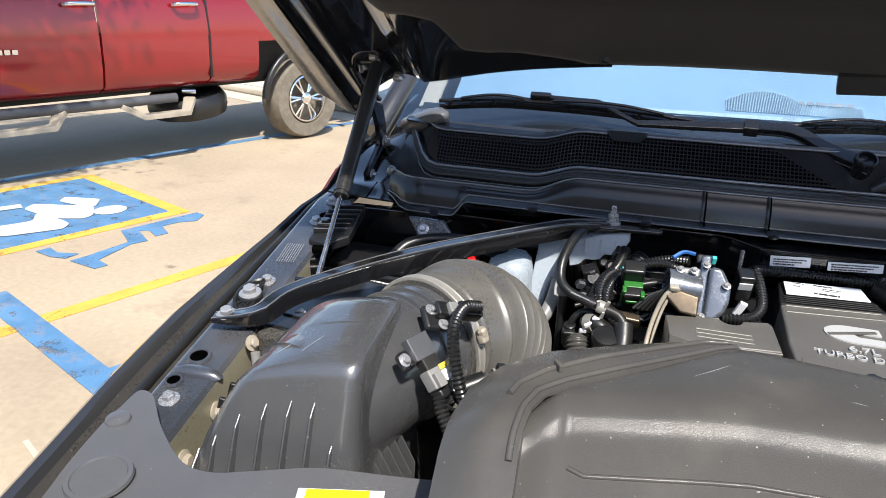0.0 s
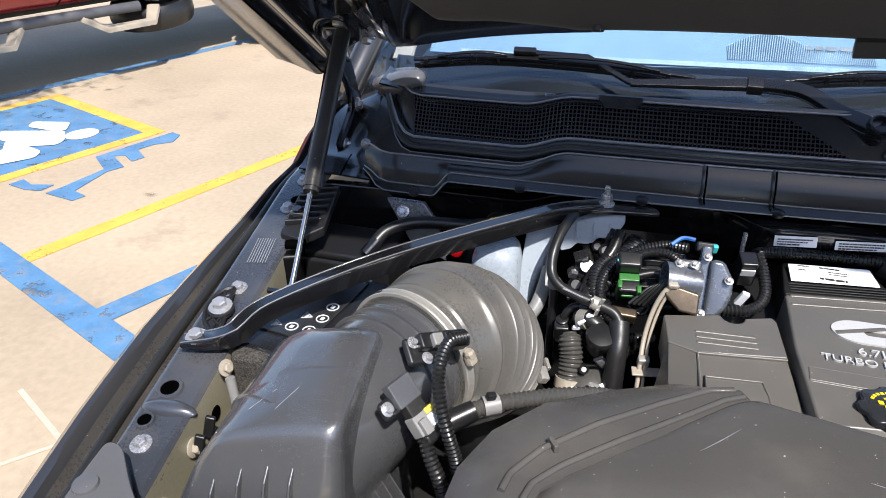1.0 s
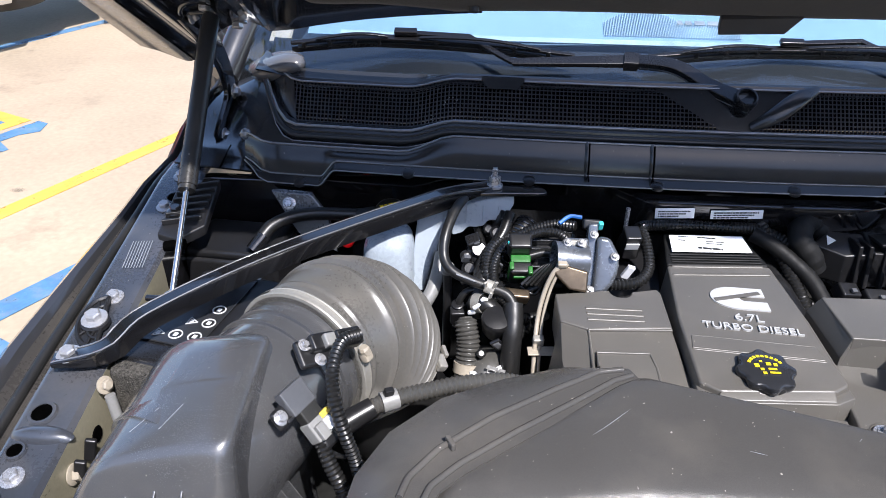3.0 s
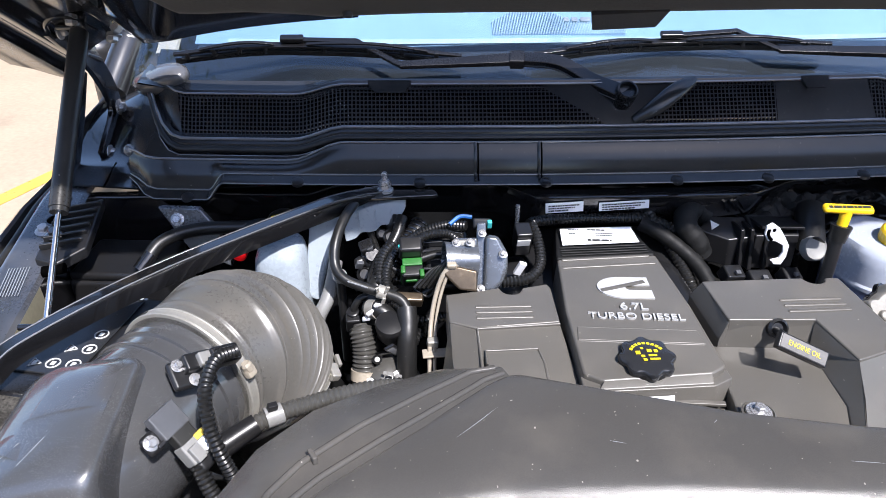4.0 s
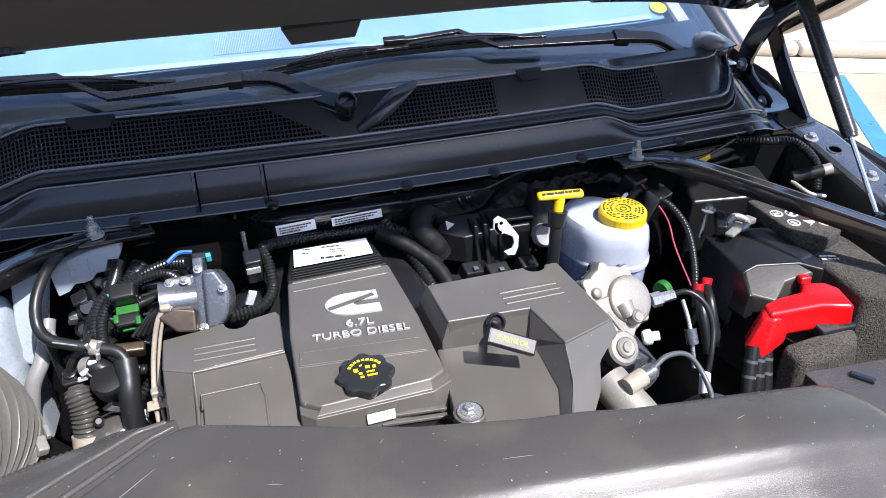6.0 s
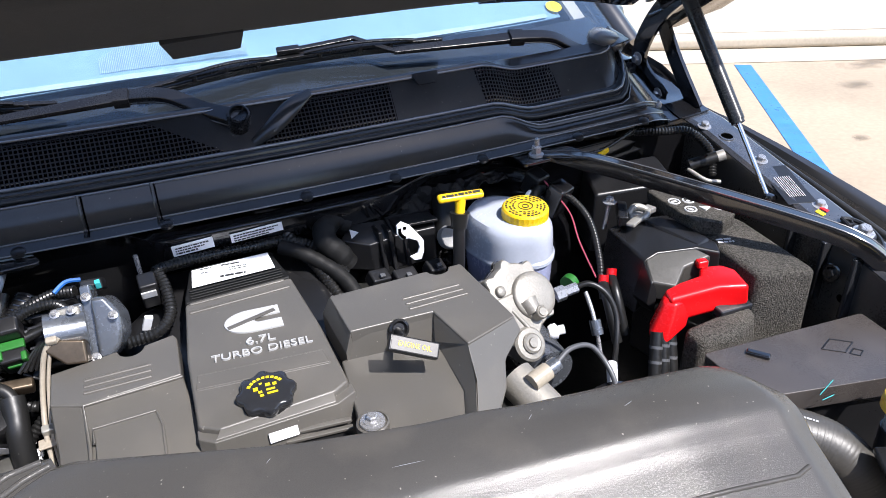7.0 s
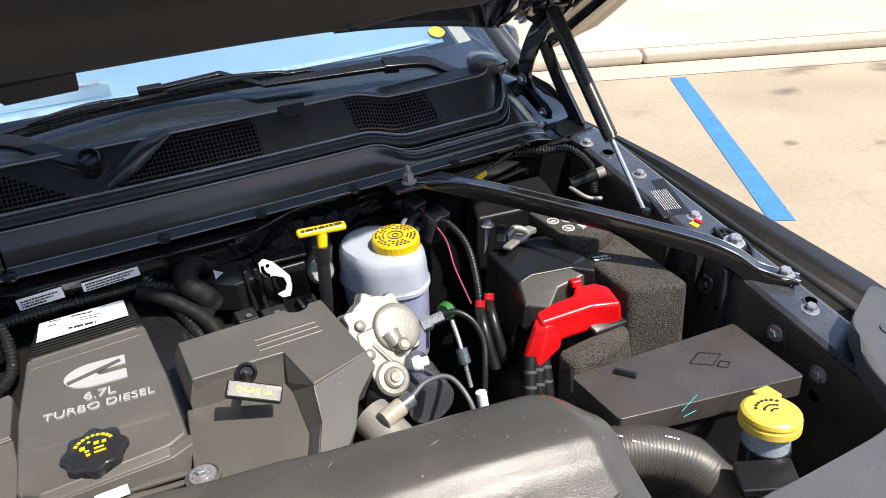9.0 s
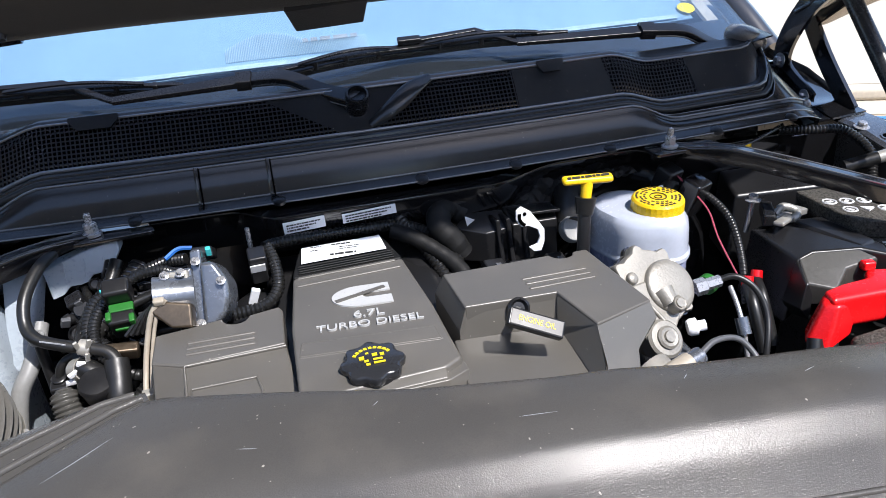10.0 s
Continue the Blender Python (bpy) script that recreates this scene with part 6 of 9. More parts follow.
part("tube", sweep(BM(), [c + Vector((-0.008, 0.006, 0.002)), Vector((0.070, -0.262, 1.235)), Vector((0.070, -0.250, 1.230))], 0.0050, 12), BLACK, ds)
part("tube_mouth", lathe(BM(), [(0.0115, -0.004), (0.0118, 0.003), (0.009, 0.005), (0.0065, 0.001)], frame_of((0, -0.85, 0.5), (0.072, -0.250, 1.233)), 20), BLACK, ds)

# ---- fan shroud across the front ----
sh = thing("fan_shroud", (-0.08, -0.60, 1.05), "broad grained black plastic fan shroud cover across the front", "shroud")


BACK = [(-0.436, -0.560), (-0.428, -0.540), (-0.405, -0.521), (-0.33, -0.463), (-0.275, -0.415), (-0.260, -0.405), (-0.244, -0.404), (-0.162, -0.439), (-0.074, -0.468), (0.015, -0.487), (0.10, -0.497), (0.20, -0.499), (0.274, -0.503), (0.30, -0.513), (0.318, -0.54)]
BACK_Z = [(-0.436, 1.312), (-0.30, 1.313), (-0.244, 1.3135), (-0.162, 1.3215), (0.06, 1.322), (0.164, 1.311), (0.274, 1.302), (0.318, 1.296)]
CREST = [(-0.44, -0.570), (-0.40, -0.541), (-0.27, -0.522), (-0.15, -0.525), (0.05, -0.545), (0.20, -0.557), (0.32, -0.569)]
CREST_Z = [(-0.44, 1.316), (-0.30, 1.322), (0.0, 1.327), (0.20, 1.323), (0.32, 1.313)]


def shroud_pt(x, v):
    """v runs from 0 at the back edge over the crest at 0.4 to 1 low at the front."""
    yb, yc = lerp_tab(BACK, x), lerp_tab(CREST, x)
    zb, zc = lerp_tab(BACK_Z, x), lerp_tab(CREST_Z, x)
    yc = min(yc, yb - 0.012)
    edge = 0.012 * sm(0.034, 0.0, min(x + 0.438, 0.320 - x)) + 0.016 * sm(0.006, 0.0, min(x + 0.438, 0.320 - x))
    if v < 0.4:
        t = v / 0.4
        lip = 0.006 * sm(0.10, 0.0, t)
        return (x, yb + (yc - yb) * t, zb + (zc - zb) * math.sin(t * math.pi / 2) - lip - edge)
    s = (v - 0.4) / 0.6 * 0.30
    # a rounded shoulder, a hollow below it, then an even slope to the grille
    R, a1, R2, a2 = 0.036, radians(46), 0.036, radians(27)
    e1, e2 = R * a1, R * a1 + R2 * (a1 - a2)
    a = min(s, e1) / R
    dy, dz = R * math.sin(a), R * (1 - math.cos(a))
    if s > e1:
        a = a1 - (min(s, e2) - e1) / R2
        dy, dz = dy + R2 * (math.sin(a1) - math.sin(a)), dz + R2 * (math.cos(a) - math.cos(a1))
    if s > e2:
        dy, dz = dy + (s - e2) * math.cos(a2), dz + (s - e2) * math.sin(a2)
    return (x * (1 - 0.03 * s), yc - dy, zc - dz - edge)


bm = BM()
xs = sorted(set([round(v, 4) for v in lin(-0.438, 0.320, 110) + lin(-0.438, -0.40, 16) + lin(0.285, 0.320, 14)]))
vs = lin(0, 0.04, 5) + lin(0.08, 0.4, 9) + lin(0.42, 1.0, 40)
R = [[bm.verts.new(shroud_pt(a, b)) for b in vs] for a in xs]
for i in range(len(xs) - 1):
    for j in range(len(vs) - 1):
        bm.faces.new((R[i][j], R[i + 1][j], R[i + 1][j + 1], R[i][j + 1]))
rim = [r[0] for r in R]
low = [bm.verts.new(v.co + Vector((0, -0.008, -0.11))) for v in rim]
for i in range(len(xs) - 1):
    bm.faces.new((rim[i + 1], rim[i], low[i], low[i + 1]))
for row in (R[0], R[-1]):
    lw = [bm.verts.new((v.co.x, v.co.y, v.co.z - 0.14)) for v in row]
    for j in range(len(vs) - 1):
        bm.faces.new((row[j], row[j + 1], lw[j + 1], lw[j]))
part("top", bm, SHROUD, sh, "grained sloping top", 50)
for k in range(2):
    y0 = 0.541 + 0.060 * k
    for xa, xb in ((-0.397 + 0.02 * k, 0.287 - 0.01 * k),):
        pts = [Vector(shroud_pt(x, y0 - (0.012 * (1 - (x - xa) / 0.012) if x - xa < 0.012 else 0) - (0.010 * (1 - (xb - x) / 0.014) if xb - x < 0.014 else 0))) for x in [xa, xa + 0.004, xa + 0.012] + lin(xa + 0.02, xb - 0.02, 24) + [xb - 0.014, xb - 0.005, xb]]
        part("front_rib", sweep(BM(), pts, 0.0020, 8), SHROUD, sh)
# lower shoulder with its sunken band
OUT = [(-0.490, -0.680), (-0.492, -0.600), (-0.491, -0.562), (-0.486, -0.518), (-0.465, -0.470), (-0.425, -0.425), (-0.370, -0.393), (-0.318, -0.372), (-0.268, -0.376)]
INN = [(-0.432, -0.680), (-0.434, -0.600), (-0.430, -0.570), (-0.422, -0.547), (-0.402, -0.526), (-0.36, -0.490), (-0.31, -0.449), (-0.275, -0.419), (-0.256, -0.408)]


def shoulder(k, t):
    k *= len(OUT) - 1
    i = min(int(k), len(OUT) - 2)
    f = k - i
    o = Vector(OUT[i]).lerp(Vector(OUT[i + 1]), f)
    n = Vector(INN[i]).lerp(Vector(INN[i + 1]), f)
    p = n.lerp(o, t)
    front = sm(-0.57, -0.68, p.y)
    return (p.x, p.y, 1.312 + 0.006 * sm(0.9, 0.4, k / (len(OUT) - 1)) - 0.004 * t - 0.036 * max(0, t - 0.30) ** 1.6 - 0.05 * front)


bm = BM()
shell(bm, lambda k, t: shoulder(k, t), lin(0, 1, 48), lin(-0.05, 1, 16), 0.003)
part("shoulder", bm, SHROUD, sh, "", 50)
bm = BM()
shell(bm, lambda k, t: Vector(shoulder(k, 1)) + Vector((-0.012 * t * (k < 0.8), 0.006 * t * (k > 0.3), -0.12 * t)), lin(0, 1, 40), lin(0, 1, 3), 0.003)
part("shoulder_wall", bm, SHROUD, sh, "", 50)
# raised edge of the band
bm = BM()
L1 = [Vector(shoulder(k, 0.32)) + Vector((0, 0, 0.001)) for k in lin(0.30, 0.97, 40)]
sweep(bm, L1, 0.0028, 8)
sweep(bm, [Vector(shoulder(k, 0.06)) + Vector((0, 0, 0.0012)) for k in lin(0.10, 0.98, 50)], 0.0026, 8)
part("shoulder_rib", bm, SHROUD, sh)
part("shoulder_hook", box(BM(), Vector(shoulder(0.52, 0.29)) + Vector((0, 0, 0.003)), (0.004, 0.012, 0.008), (0, 0, 30), 0.001), SHROUD, sh)
# clip bracket at the duct's lower left
br2 = part("duct_bracket", box(BM(), (-0.466, -0.590, 1.220), (0.05, 0.03, 0.05), (0, 0, 10), 0.006), BLACK, sh)
for k in range(2):
    part("bracket_claw", box(BM(), (-0.478 + 0.022 * k, -0.578, 1.252), (0.008, 0.012, 0.030), (10, 0, 10), 0.002), BLACK, br2)
for x0, v0, x1, v1 in ((-0.305, 0.22, -0.270, 0.16), (-0.10, 0.12, -0.104, 0.15), (0.10, 0.16, 0.094, 0.21), (-0.19, 0.30, -0.178, 0.31), (-0.02, 0.34, 0.004, 0.345), (0.17, 0.30, 0.18, 0.27)):
    line = [Vector(shroud_pt(x0 + (x1 - x0) * k, v0 + (v1 - v0) * k)) + Vector((0, 0, 0.0002)) for k in lin(0, 1, 6)]
    part("scratch", sweep(BM(), line, lambda s, k: 0.00022 * math.sin(math.pi * min(1, 0.05 + 0.9 * k)), 4), GREY_INK, sh)

# ---- air intake ----
ab = thing("air_filter_box", (-0.69, -0.40, 0.98), "smooth black plastic air filter box with ribbed front", "air filter box")
bm = BM()
def ab_ring(s):
    """s from 0 at the lower rim to 1 at the top."""
    z = [0.98, 1.08, 1.15, 1.205, 1.242, 1.267, 1.279, 1.285, 1.289][s]
    l = [-0.798, -0.790, -0.777, -0.759, -0.743, -0.728, -0.716, -0.705, -0.688][s]
    r = [-0.575, -0.582, -0.588, -0.594, -0.597, -0.5985, -0.600, -0.603, -0.610][s]
    f = [-0.565, -0.545, -0.528, -0.512, -0.498, -0.490, -0.484, -0.476, -0.455][s]
    b = [-0.285, -0.292, -0.302, -0.312, -0.322, -0.328, -0.332, -0.338, -0.355][s]
    ring = rounded([(l, f), (r, f + 0.004), (r, b), (l + 0.010, b + 0.002)], (0.040, 0.036, 0.030, 0.024, 0.020, 0.018, 0.018, 0.018, 0.018)[s], 6)
    n = len(ring) // 4
    dense = []
    for k, p in enumerate(ring):
        dense.append(p)
        if k % n == n - 1:
            q = ring[(k + 1) % len(ring)]
            dense += [(p[0] + (q[0] - p[0]) * t / 10, p[1] + (q[1] - p[1]) * t / 10) for t in range(1, 10)]
    return [(x, y, lid_z(x, y, z, s / 8)) for x, y in dense]


def lid_z(x, y, z, w):
    """The lid arches down to the outer side and falls a little to the front."""
    d = max(0, -0.60 - x)
    return z - w * (1.5 * d * d + 0.06 * d) + 0.10 * w * min(0, y + 0.36)


top = ab_ring(8)
ym = (top[0][1] + top[len(top) // 2][1]) / 2
rows8 = [ab_ring(s) for s in range(9)]
for q in (0.25, 0.5, 0.75, 0.96):
    rows8.append([(x, ym + (y - ym) * (1 - q), lid_z(x, ym + (y - ym) * (1 - q), 1.289 + 0.001 * q, 1)) for x, y, z in top])
rings = [[bm.verts.new(p) for p in row] for row in rows8]
for a, b in zip(rings, rings[1:]):
    for j in range(len(a)):
        bm.faces.new((a[j], a[(j + 1) % len(a)], b[(j + 1) % len(b)], b[j]))
bm.faces.new(rings[-1])
bm.faces.new(rings[0][::-1])
lid = part("lid", bm, AIRBOX, ab, "smooth black lid", 60)
for k, (x, zt) in enumerate(((-0.782, 1.135), (-0.762, 1.165), (-0.740, 1.195), (-0.717, 1.216), (-0.690, 1.229), (-0.664, 1.236), (-0.640, 1.238), (-0.618, 1.208), (-0.600, 1.16))):
    y0 = -0.499 - (1.238 - zt) * 0.26
    a = [(x - 0.0015, y0 + 0.012, zt + 0.004), (x - 0.0015, y0 - 0.007, zt - 0.012), (x - 0.0015, -0.612, 1.00), (x - 0.0015, -0.53, 1.00)]
    bm = prism(BM(), a, [(p[0] + 0.003, p[1], p[2]) for p in a], 0.0009, 1)
    part("rib", bm, AIRBOX, ab)
for k in range(9):
    y = -0.525 + 0.0150 * k
    a = [(-0.600, y, 1.165 + 0.0035 * k), (-0.562, y - 0.004, 1.095 + 0.0035 * k), (-0.565, y - 0.004, 1.02), (-0.60, y, 1.02)]
    part("side_rib", prism(BM(), a, [(p[0], p[1] + 0.0016, p[2]) for p in a], 0.0005, 1), AIRBOX, ab)
part("blue_clip", lathe(BM(), [(0.013, 0), (0.012, 0.006), (0, 0.009)], pose(-0.668, -0.585, 1.10, 60), 16), CYAN, ab, "small pale blue clip")
for a, b in (((-0.697, -0.455), (-0.678, -0.432)), ((-0.668, -0.458), (-0.655, -0.432))):
    part("scratch", sweep(BM(), [Vector((*p, lid_z(*p, 1.2902, 1))) for p in (a, ((a[0] + b[0]) / 2, (a[1] + b[1]) / 2), b)], 0.0003, 4), GREY_INK, ab)
# outlet tube and bellows: a bend from nearly level to straight down
A1, d0 = Vector((-0.595, -0.268, 1.192)), Vector((0.40, 0.915, -0.03)).normalized()
E1, d1 = Vector((-0.526, -0.207, 1.146)), Vector((0.12, 0.19, -0.97)).normalized()
part("outlet_tube", sweep(BM(), [A1 - d0 * 0.19 - Vector((0, 0, 0.012)), A1 - d0 * 0.13 - Vector((0, 0, 0.004)), A1 - d0 * 0.08, A1 - d0 * 0.03, A1 + d0 * 0.01], lambda s, k: 0.083 - 0.006 * k, 56), AIRBOX, ab, "round black outlet", 60)
part("tube_collar", lathe(BM(), [(0.078, -0.006), (0.0815, -0.005), (0.0815, 0.004), (0.078, 0.005)], frame_of(d0, A1 - d0 * 0.020), 56), AIRBOX, ab)
part("mould_seam", lathe(BM(), [(0.080, -0.0015), (0.0822, -0.001), (0.0822, 0.001), (0.080, 0.0015)], frame_of(d0, A1 - d0 * 0.046), 56), AIRBOX, ab)


def lbox(m, c, s, w=0.002, bm=None):
    """A bevelled box in the axes of a matrix."""
    bm = bm or BM()
    tmp = BM()
    box(tmp, c, s, None, w)
    bmesh.ops.transform(tmp, matrix=m, verts=tmp.verts[:])
    merge(bm, tmp)
    return bm


bel = thing("intake_hose", (-0.53, -0.23, 1.10), "ribbed grey rubber intake hose with steel clamps", "intake hose")


def bel_r(k):
    """Radius along the bend: a plain cuff, a raised lip, then flat-topped ribs and a cuff."""
    kk = min(1, max(0, (k - 0.10) / 0.80))
    base = 0.0835 + 0.0125 * math.sin(math.pi * kk) ** 0.7
    lip = 0.0035 * math.exp(-((k - 0.27) / 0.022) ** 2) + 0.0016 * math.exp(-((k - 0.11) / 0.012) ** 2)
    if 0.31 < k < 0.87:
        w = ((k - 0.31) / 0.08) % 1.0
        lip += -0.0125 + 0.0195 * (0.5 + 0.5 * math.cos(2 * math.pi * w)) ** 1.5
    return base + lip


bm = BM()
NR, NS = 220, 72
rings = []
for i in range(NR + 1):
    k = i / NR
    q1, q2 = A1 + d0 * 0.0703, E1 - d1 * 0.0457
    c = A1 * (1 - k) ** 3 + q1 * 3 * (1 - k) ** 2 * k + q2 * 3 * (1 - k) * k * k + E1 * k ** 3
    d = (d0 * (1 - k) + d1 * k).normalized()
    u = d.cross(Vector((0.3, -0.9, 0.2))).normalized()
    v = d.cross(u)
    rings.append([bm.verts.new(c + (u * math.cos(th) + v * math.sin(th)) * bel_r(k)) for th in (2 * math.pi * j / NS for j in range(NS))])
for a, b in zip(rings, rings[1:]):
    for j in range(NS):
        bm.faces.new((a[j], a[(j + 1) % NS], b[(j + 1) % NS], b[j]))
bm.faces.new(rings[0][::-1])
bm.faces.new(rings[-1])
part("bellows", bm, BELLOWS, bel, "", 60)


def band(c, d, r, w):
    return lathe(BM(), [(r, -w / 2), (r + 0.0022, -w / 2), (r + 0.0030, -w * 0.36), (r + 0.0018, -w * 0.28), (r + 0.0018, w * 0.28), (r + 0.0030, w * 0.36), (r + 0.0022, w / 2), (r, w / 2)], frame_of(d, c), 72)


cc = A1 + d0 * 0.007
c1 = part("hose_clamp", band(cc, d0, 0.0850, 0.014), CLAMP, bel, "bright steel band clamp")
c2 = part("hose_clamp", band(E1 - d1 * 0.006, d1, 0.0858, 0.013), CLAMP, bel, "bright steel band clamp")
w1 = cc + Vector((0.074, -0.034, 0.035)).normalized() * 0.0925
part("clamp_screw", lbox(frame_of(w1 - cc, w1), (0, 0, 0.002), (0.013, 0.013, 0.010), 0.003), TAN, c1, "pale clamp screw housing", 30)
part("screw_head", lathe(BM(), [(0.0058, 0), (0.0062, 0.007), (0.0045, 0.010), (0, 0.010)], frame_of((-0.35, -0.1, 0.93), w1 + Vector((0.002, -0.001, 0.004))), 8), TAN, c1, sharp=30)
for k in range(11):
    q = Matrix.Rotation(0.62 + 0.042 * k, 3, d0) @ d0.cross(Vector((0, 0, 1))).normalized()
    if q.z < 0:
        q = -q
    part("clamp_slot", box(BM(), cc + q * 0.0876, (0.0020, 0.007, 0.0010), Matrix((d0.cross(q), d0, q)).transposed(), 0), DARK, c1)
w2 = E1 - d1 * 0.006 + (Vector((0.90, -0.15, 0.10))).normalized() * 0.091
part("clamp_screw", box(BM(), w2, (0.012, 0.020, 0.012), (20, 20, 30), 0.002), CLAMP, c2)
part("screw_tail", box(BM(), w2 + Vector((0.004, 0.016, 0.004)), (0.005, 0.016, 0.007), (20, 20, 30), 0.001), CLAMP, c2)
part("elbow", tube(BM(), [E1 - d1 * 0.01, E1 + d1 * 0.03, E1 + Vector((0.022, 0.014, -0.08)), E1 + Vector((0.06, 0.02, -0.14)), E1 + Vector((0.10, 0.02, -0.18))], 0.078, 40), RUBBER, bel, "black outlet elbow")

# flow sensor and plug
fs = thing("air_flow_sensor", (-0.552, -0.344, 1.27), "black air flow sensor with a bolted flange and harness plug", "sensor")


def axes(z, x, at):
    z = Vector(z).normalized()
    x = (Vector(x) - z * Vector(x).dot(z)).normalized()
    m = Matrix((x, z.cross(x), z)).transposed().to_4x4()
    m.translation = at
    return m


mm = axes((0.59, -0.24, 0.77), (0.83, 0.55, 0.0), (-0.553, -0.343, 1.270))
part("flange", lbox(mm, (0, 0, -0.004), (0.046, 0.030, 0.009), 0.004), BLACK, fs)
part("neck", lbox(mm, (0.004, 0.006, 0.005), (0.030, 0.018, 0.014), 0.003), BLACK, fs)
part("housing", lbox(mm, (0.012, 0.004, 0.012), (0.022, 0.014, 0.012), 0.002), GREY_CONN, fs)
pg = part("plug", lbox(mm, (0.028, 0.002, 0.014), (0.030, 0.019, 0.016), 0.003), BLACK, fs)
for o in (-0.006, 0.0, 0.006):
    part("plug_rib", lbox(mm, (0.028, 0.002 + o, 0.0225), (0.024, 0.002, 0.002), 0.0005), BLACK, pg)
for x, y in ((-0.002, -0.010), (-0.014, 0.008)):
    part("bolt", hexbolt(BM(), mm @ Vector((x, y, 0.001)), mm.to_3x3() @ Vector((0, 0, 1)), 0.0042), BOLT, fs, sharp=30)

fm = thing("filter_gauge", (-0.565, -0.405, 1.25), "grey plastic sensor with a pale plug on the air box", "sensor")
mm = axes((0.66, -0.34, 0.67), (0.54, -0.26, -0.75), (-0.565, -0.403, 1.257))
part("body", lbox(mm, (-0.002, 0.002, 0.004), (0.026, 0.030, 0.012), 0.0015), GREY_SLATE, fm)
part("ear", lbox(mm, (0.004, -0.019, -0.001), (0.020, 0.018, 0.008), 0.004), BLACK, fm)
part("gusset", lbox(mm, (0.010, -0.012, 0.003), (0.004, 0.016, 0.006), 0.001), BLACK, fm)
part("bolt", hexbolt(BM(), mm @ Vector((0.003, -0.022, 0.003)), mm.to_3x3() @ Vector((0, 0, 1)), 0.0045), BOLT, fm, sharp=30)
part("socket", lbox(mm, (0.018, 0.004, 0.003), (0.018, 0.022, 0.013), 0.002), DARK, fm)
pl = part("plug", lbox(mm, (0.034, 0.005, 0.002), (0.022, 0.027, 0.016), 0.002), GREY_CONN, fm, "pale grey plug")
part("plug_lock", lbox(mm, (0.037, -0.001, 0.012), (0.016, 0.010, 0.006), 0.001), GREY_CONN, pl)
part("plug_lock", lbox(mm, (0.036, 0.011, 0.011), (0.012, 0.008, 0.005), 0.001), LABEL, pl)
part("lock_strip", lbox(mm, (0.026, 0.014, 0.009), (0.006, 0.012, 0.005), 0.001), YELLOW_PALE, pl, "yellow locking strip")
part("plug_tail", lbox(mm, (0.050, 0.005, 0.0), (0.014, 0.020, 0.014), 0.004), BLACK, fm)
# harness loops in front of the bellows
hs = thing("wiring_harness", (-0.53, -0.42, 1.20), "black corrugated wiring sleeve beside the air box", "wiring harness")
part("sleeve", sleeve(BM(), [(-0.514, -0.332, 1.284), (-0.526, -0.352, 1.290), (-0.530, -0.382, 1.282), (-0.525, -0.404, 1.262), (-0.515, -0.418, 1.235), (-0.506, -0.422, 1.205), (-0.498, -0.43, 1.17)], 0.0058, 0.0045, 0.0013), HARNESS, hs)
part("sleeve", sleeve(BM(), [(-0.540, -0.414, 1.226), (-0.529, -0.428, 1.205), (-0.517, -0.436, 1.18), (-0.505, -0.44, 1.12)], 0.0066, 0.0045, 0.0013), HARNESS, hs)
part("sleeve", sleeve(BM(), [(-0.512, -0.354, 1.200), (-0.482, -0.336, 1.203), (-0.449, -0.321, 1.203), (-0.41, -0.306, 1.203), (-0.36, -0.292, 1.198), (-0.32, -0.285, 1.18)], 0.0082, 0.0055), SLEEVE_GREY, hs)
part("y_joint", sweep(BM(), [Vector((-0.532, -0.368, 1.192)), Vector((-0.500, -0.347, 1.202))], lambda s, k: 0.013 - 0.002 * k, 12), BLACK, hs)
part("tape_wrap", sweep(BM(), [Vector((-0.492, -0.341, 1.2025)), Vector((-0.476, -0.333, 1.203))], 0.0112, 12), GREY_CONN, hs)
part("tie", box(BM(), (-0.484, -0.339, 1.2165), (0.010, 0.007, 0.008), (10, 10, 30), 0.001), BLACK, hs)
for k in range(4):
    part("wire", tube(BM(), [(-0.532, -0.418 - 0.002 * k, 1.212), (-0.515 + 0.004 * k, -0.41, 1.19), (-0.50 + 0.003 * k, -0.40 - 0.004 * k, 1.165), (-0.49, -0.40, 1.12)], 0.0022, 6), HARNESS, hs)

# ---- left side of the bay ----
bt = thing("battery", (-0.72, -0.19, 1.0), "battery in a felt jacket with a printed dark label", "battery", "batteries")
M1 = pose(-0.722, -0.198, 1.12, 0, 0, -12)
part("case", lbox(M1, (0, 0, -0.02), (0.14, 0.20, 0.19), 0.008), BLACK, bt)
part("felt_jacket", lbox(M1, (0.012, -0.01, -0.01), (0.150, 0.215, 0.165), 0.006), FOAM, bt, "coarse dark felt jacket")
part("top_label", lbox(M1, (-0.022, 0.012, 0.0765), (0.078, 0.150, 0.003), 0.001), COWL, bt)
for k, (x, y) in enumerate(((-0.042, -0.048), (-0.020, -0.046), (0.004, -0.044), (-0.016, -0.018), (0.006, -0.016), (0.004, 0.012))):
    n = 22 if k % 3 else 3
    part("pictogram", sweep(BM(), [M1 @ Vector((x + 0.0078 * math.cos(q), y + 0.0078 * math.sin(q), 0.0785)) for q in lin(0, 2 * math.pi, n)], 0.0009, 5), WHITE_INK, bt, "small white warning pictogram")
    part("pictogram_core", lbox(M1, (x, y, 0.0785), (0.005, 0.006, 0.0006), 0), WHITE_INK, bt)
bars("label_print", (-0.722, -0.17, 1.1995), (1, -0.2, 0), (0, 0, 1), [(-0.04, 0.03, 0.06, 0.004)], WHITE_INK, bt, "", 9)
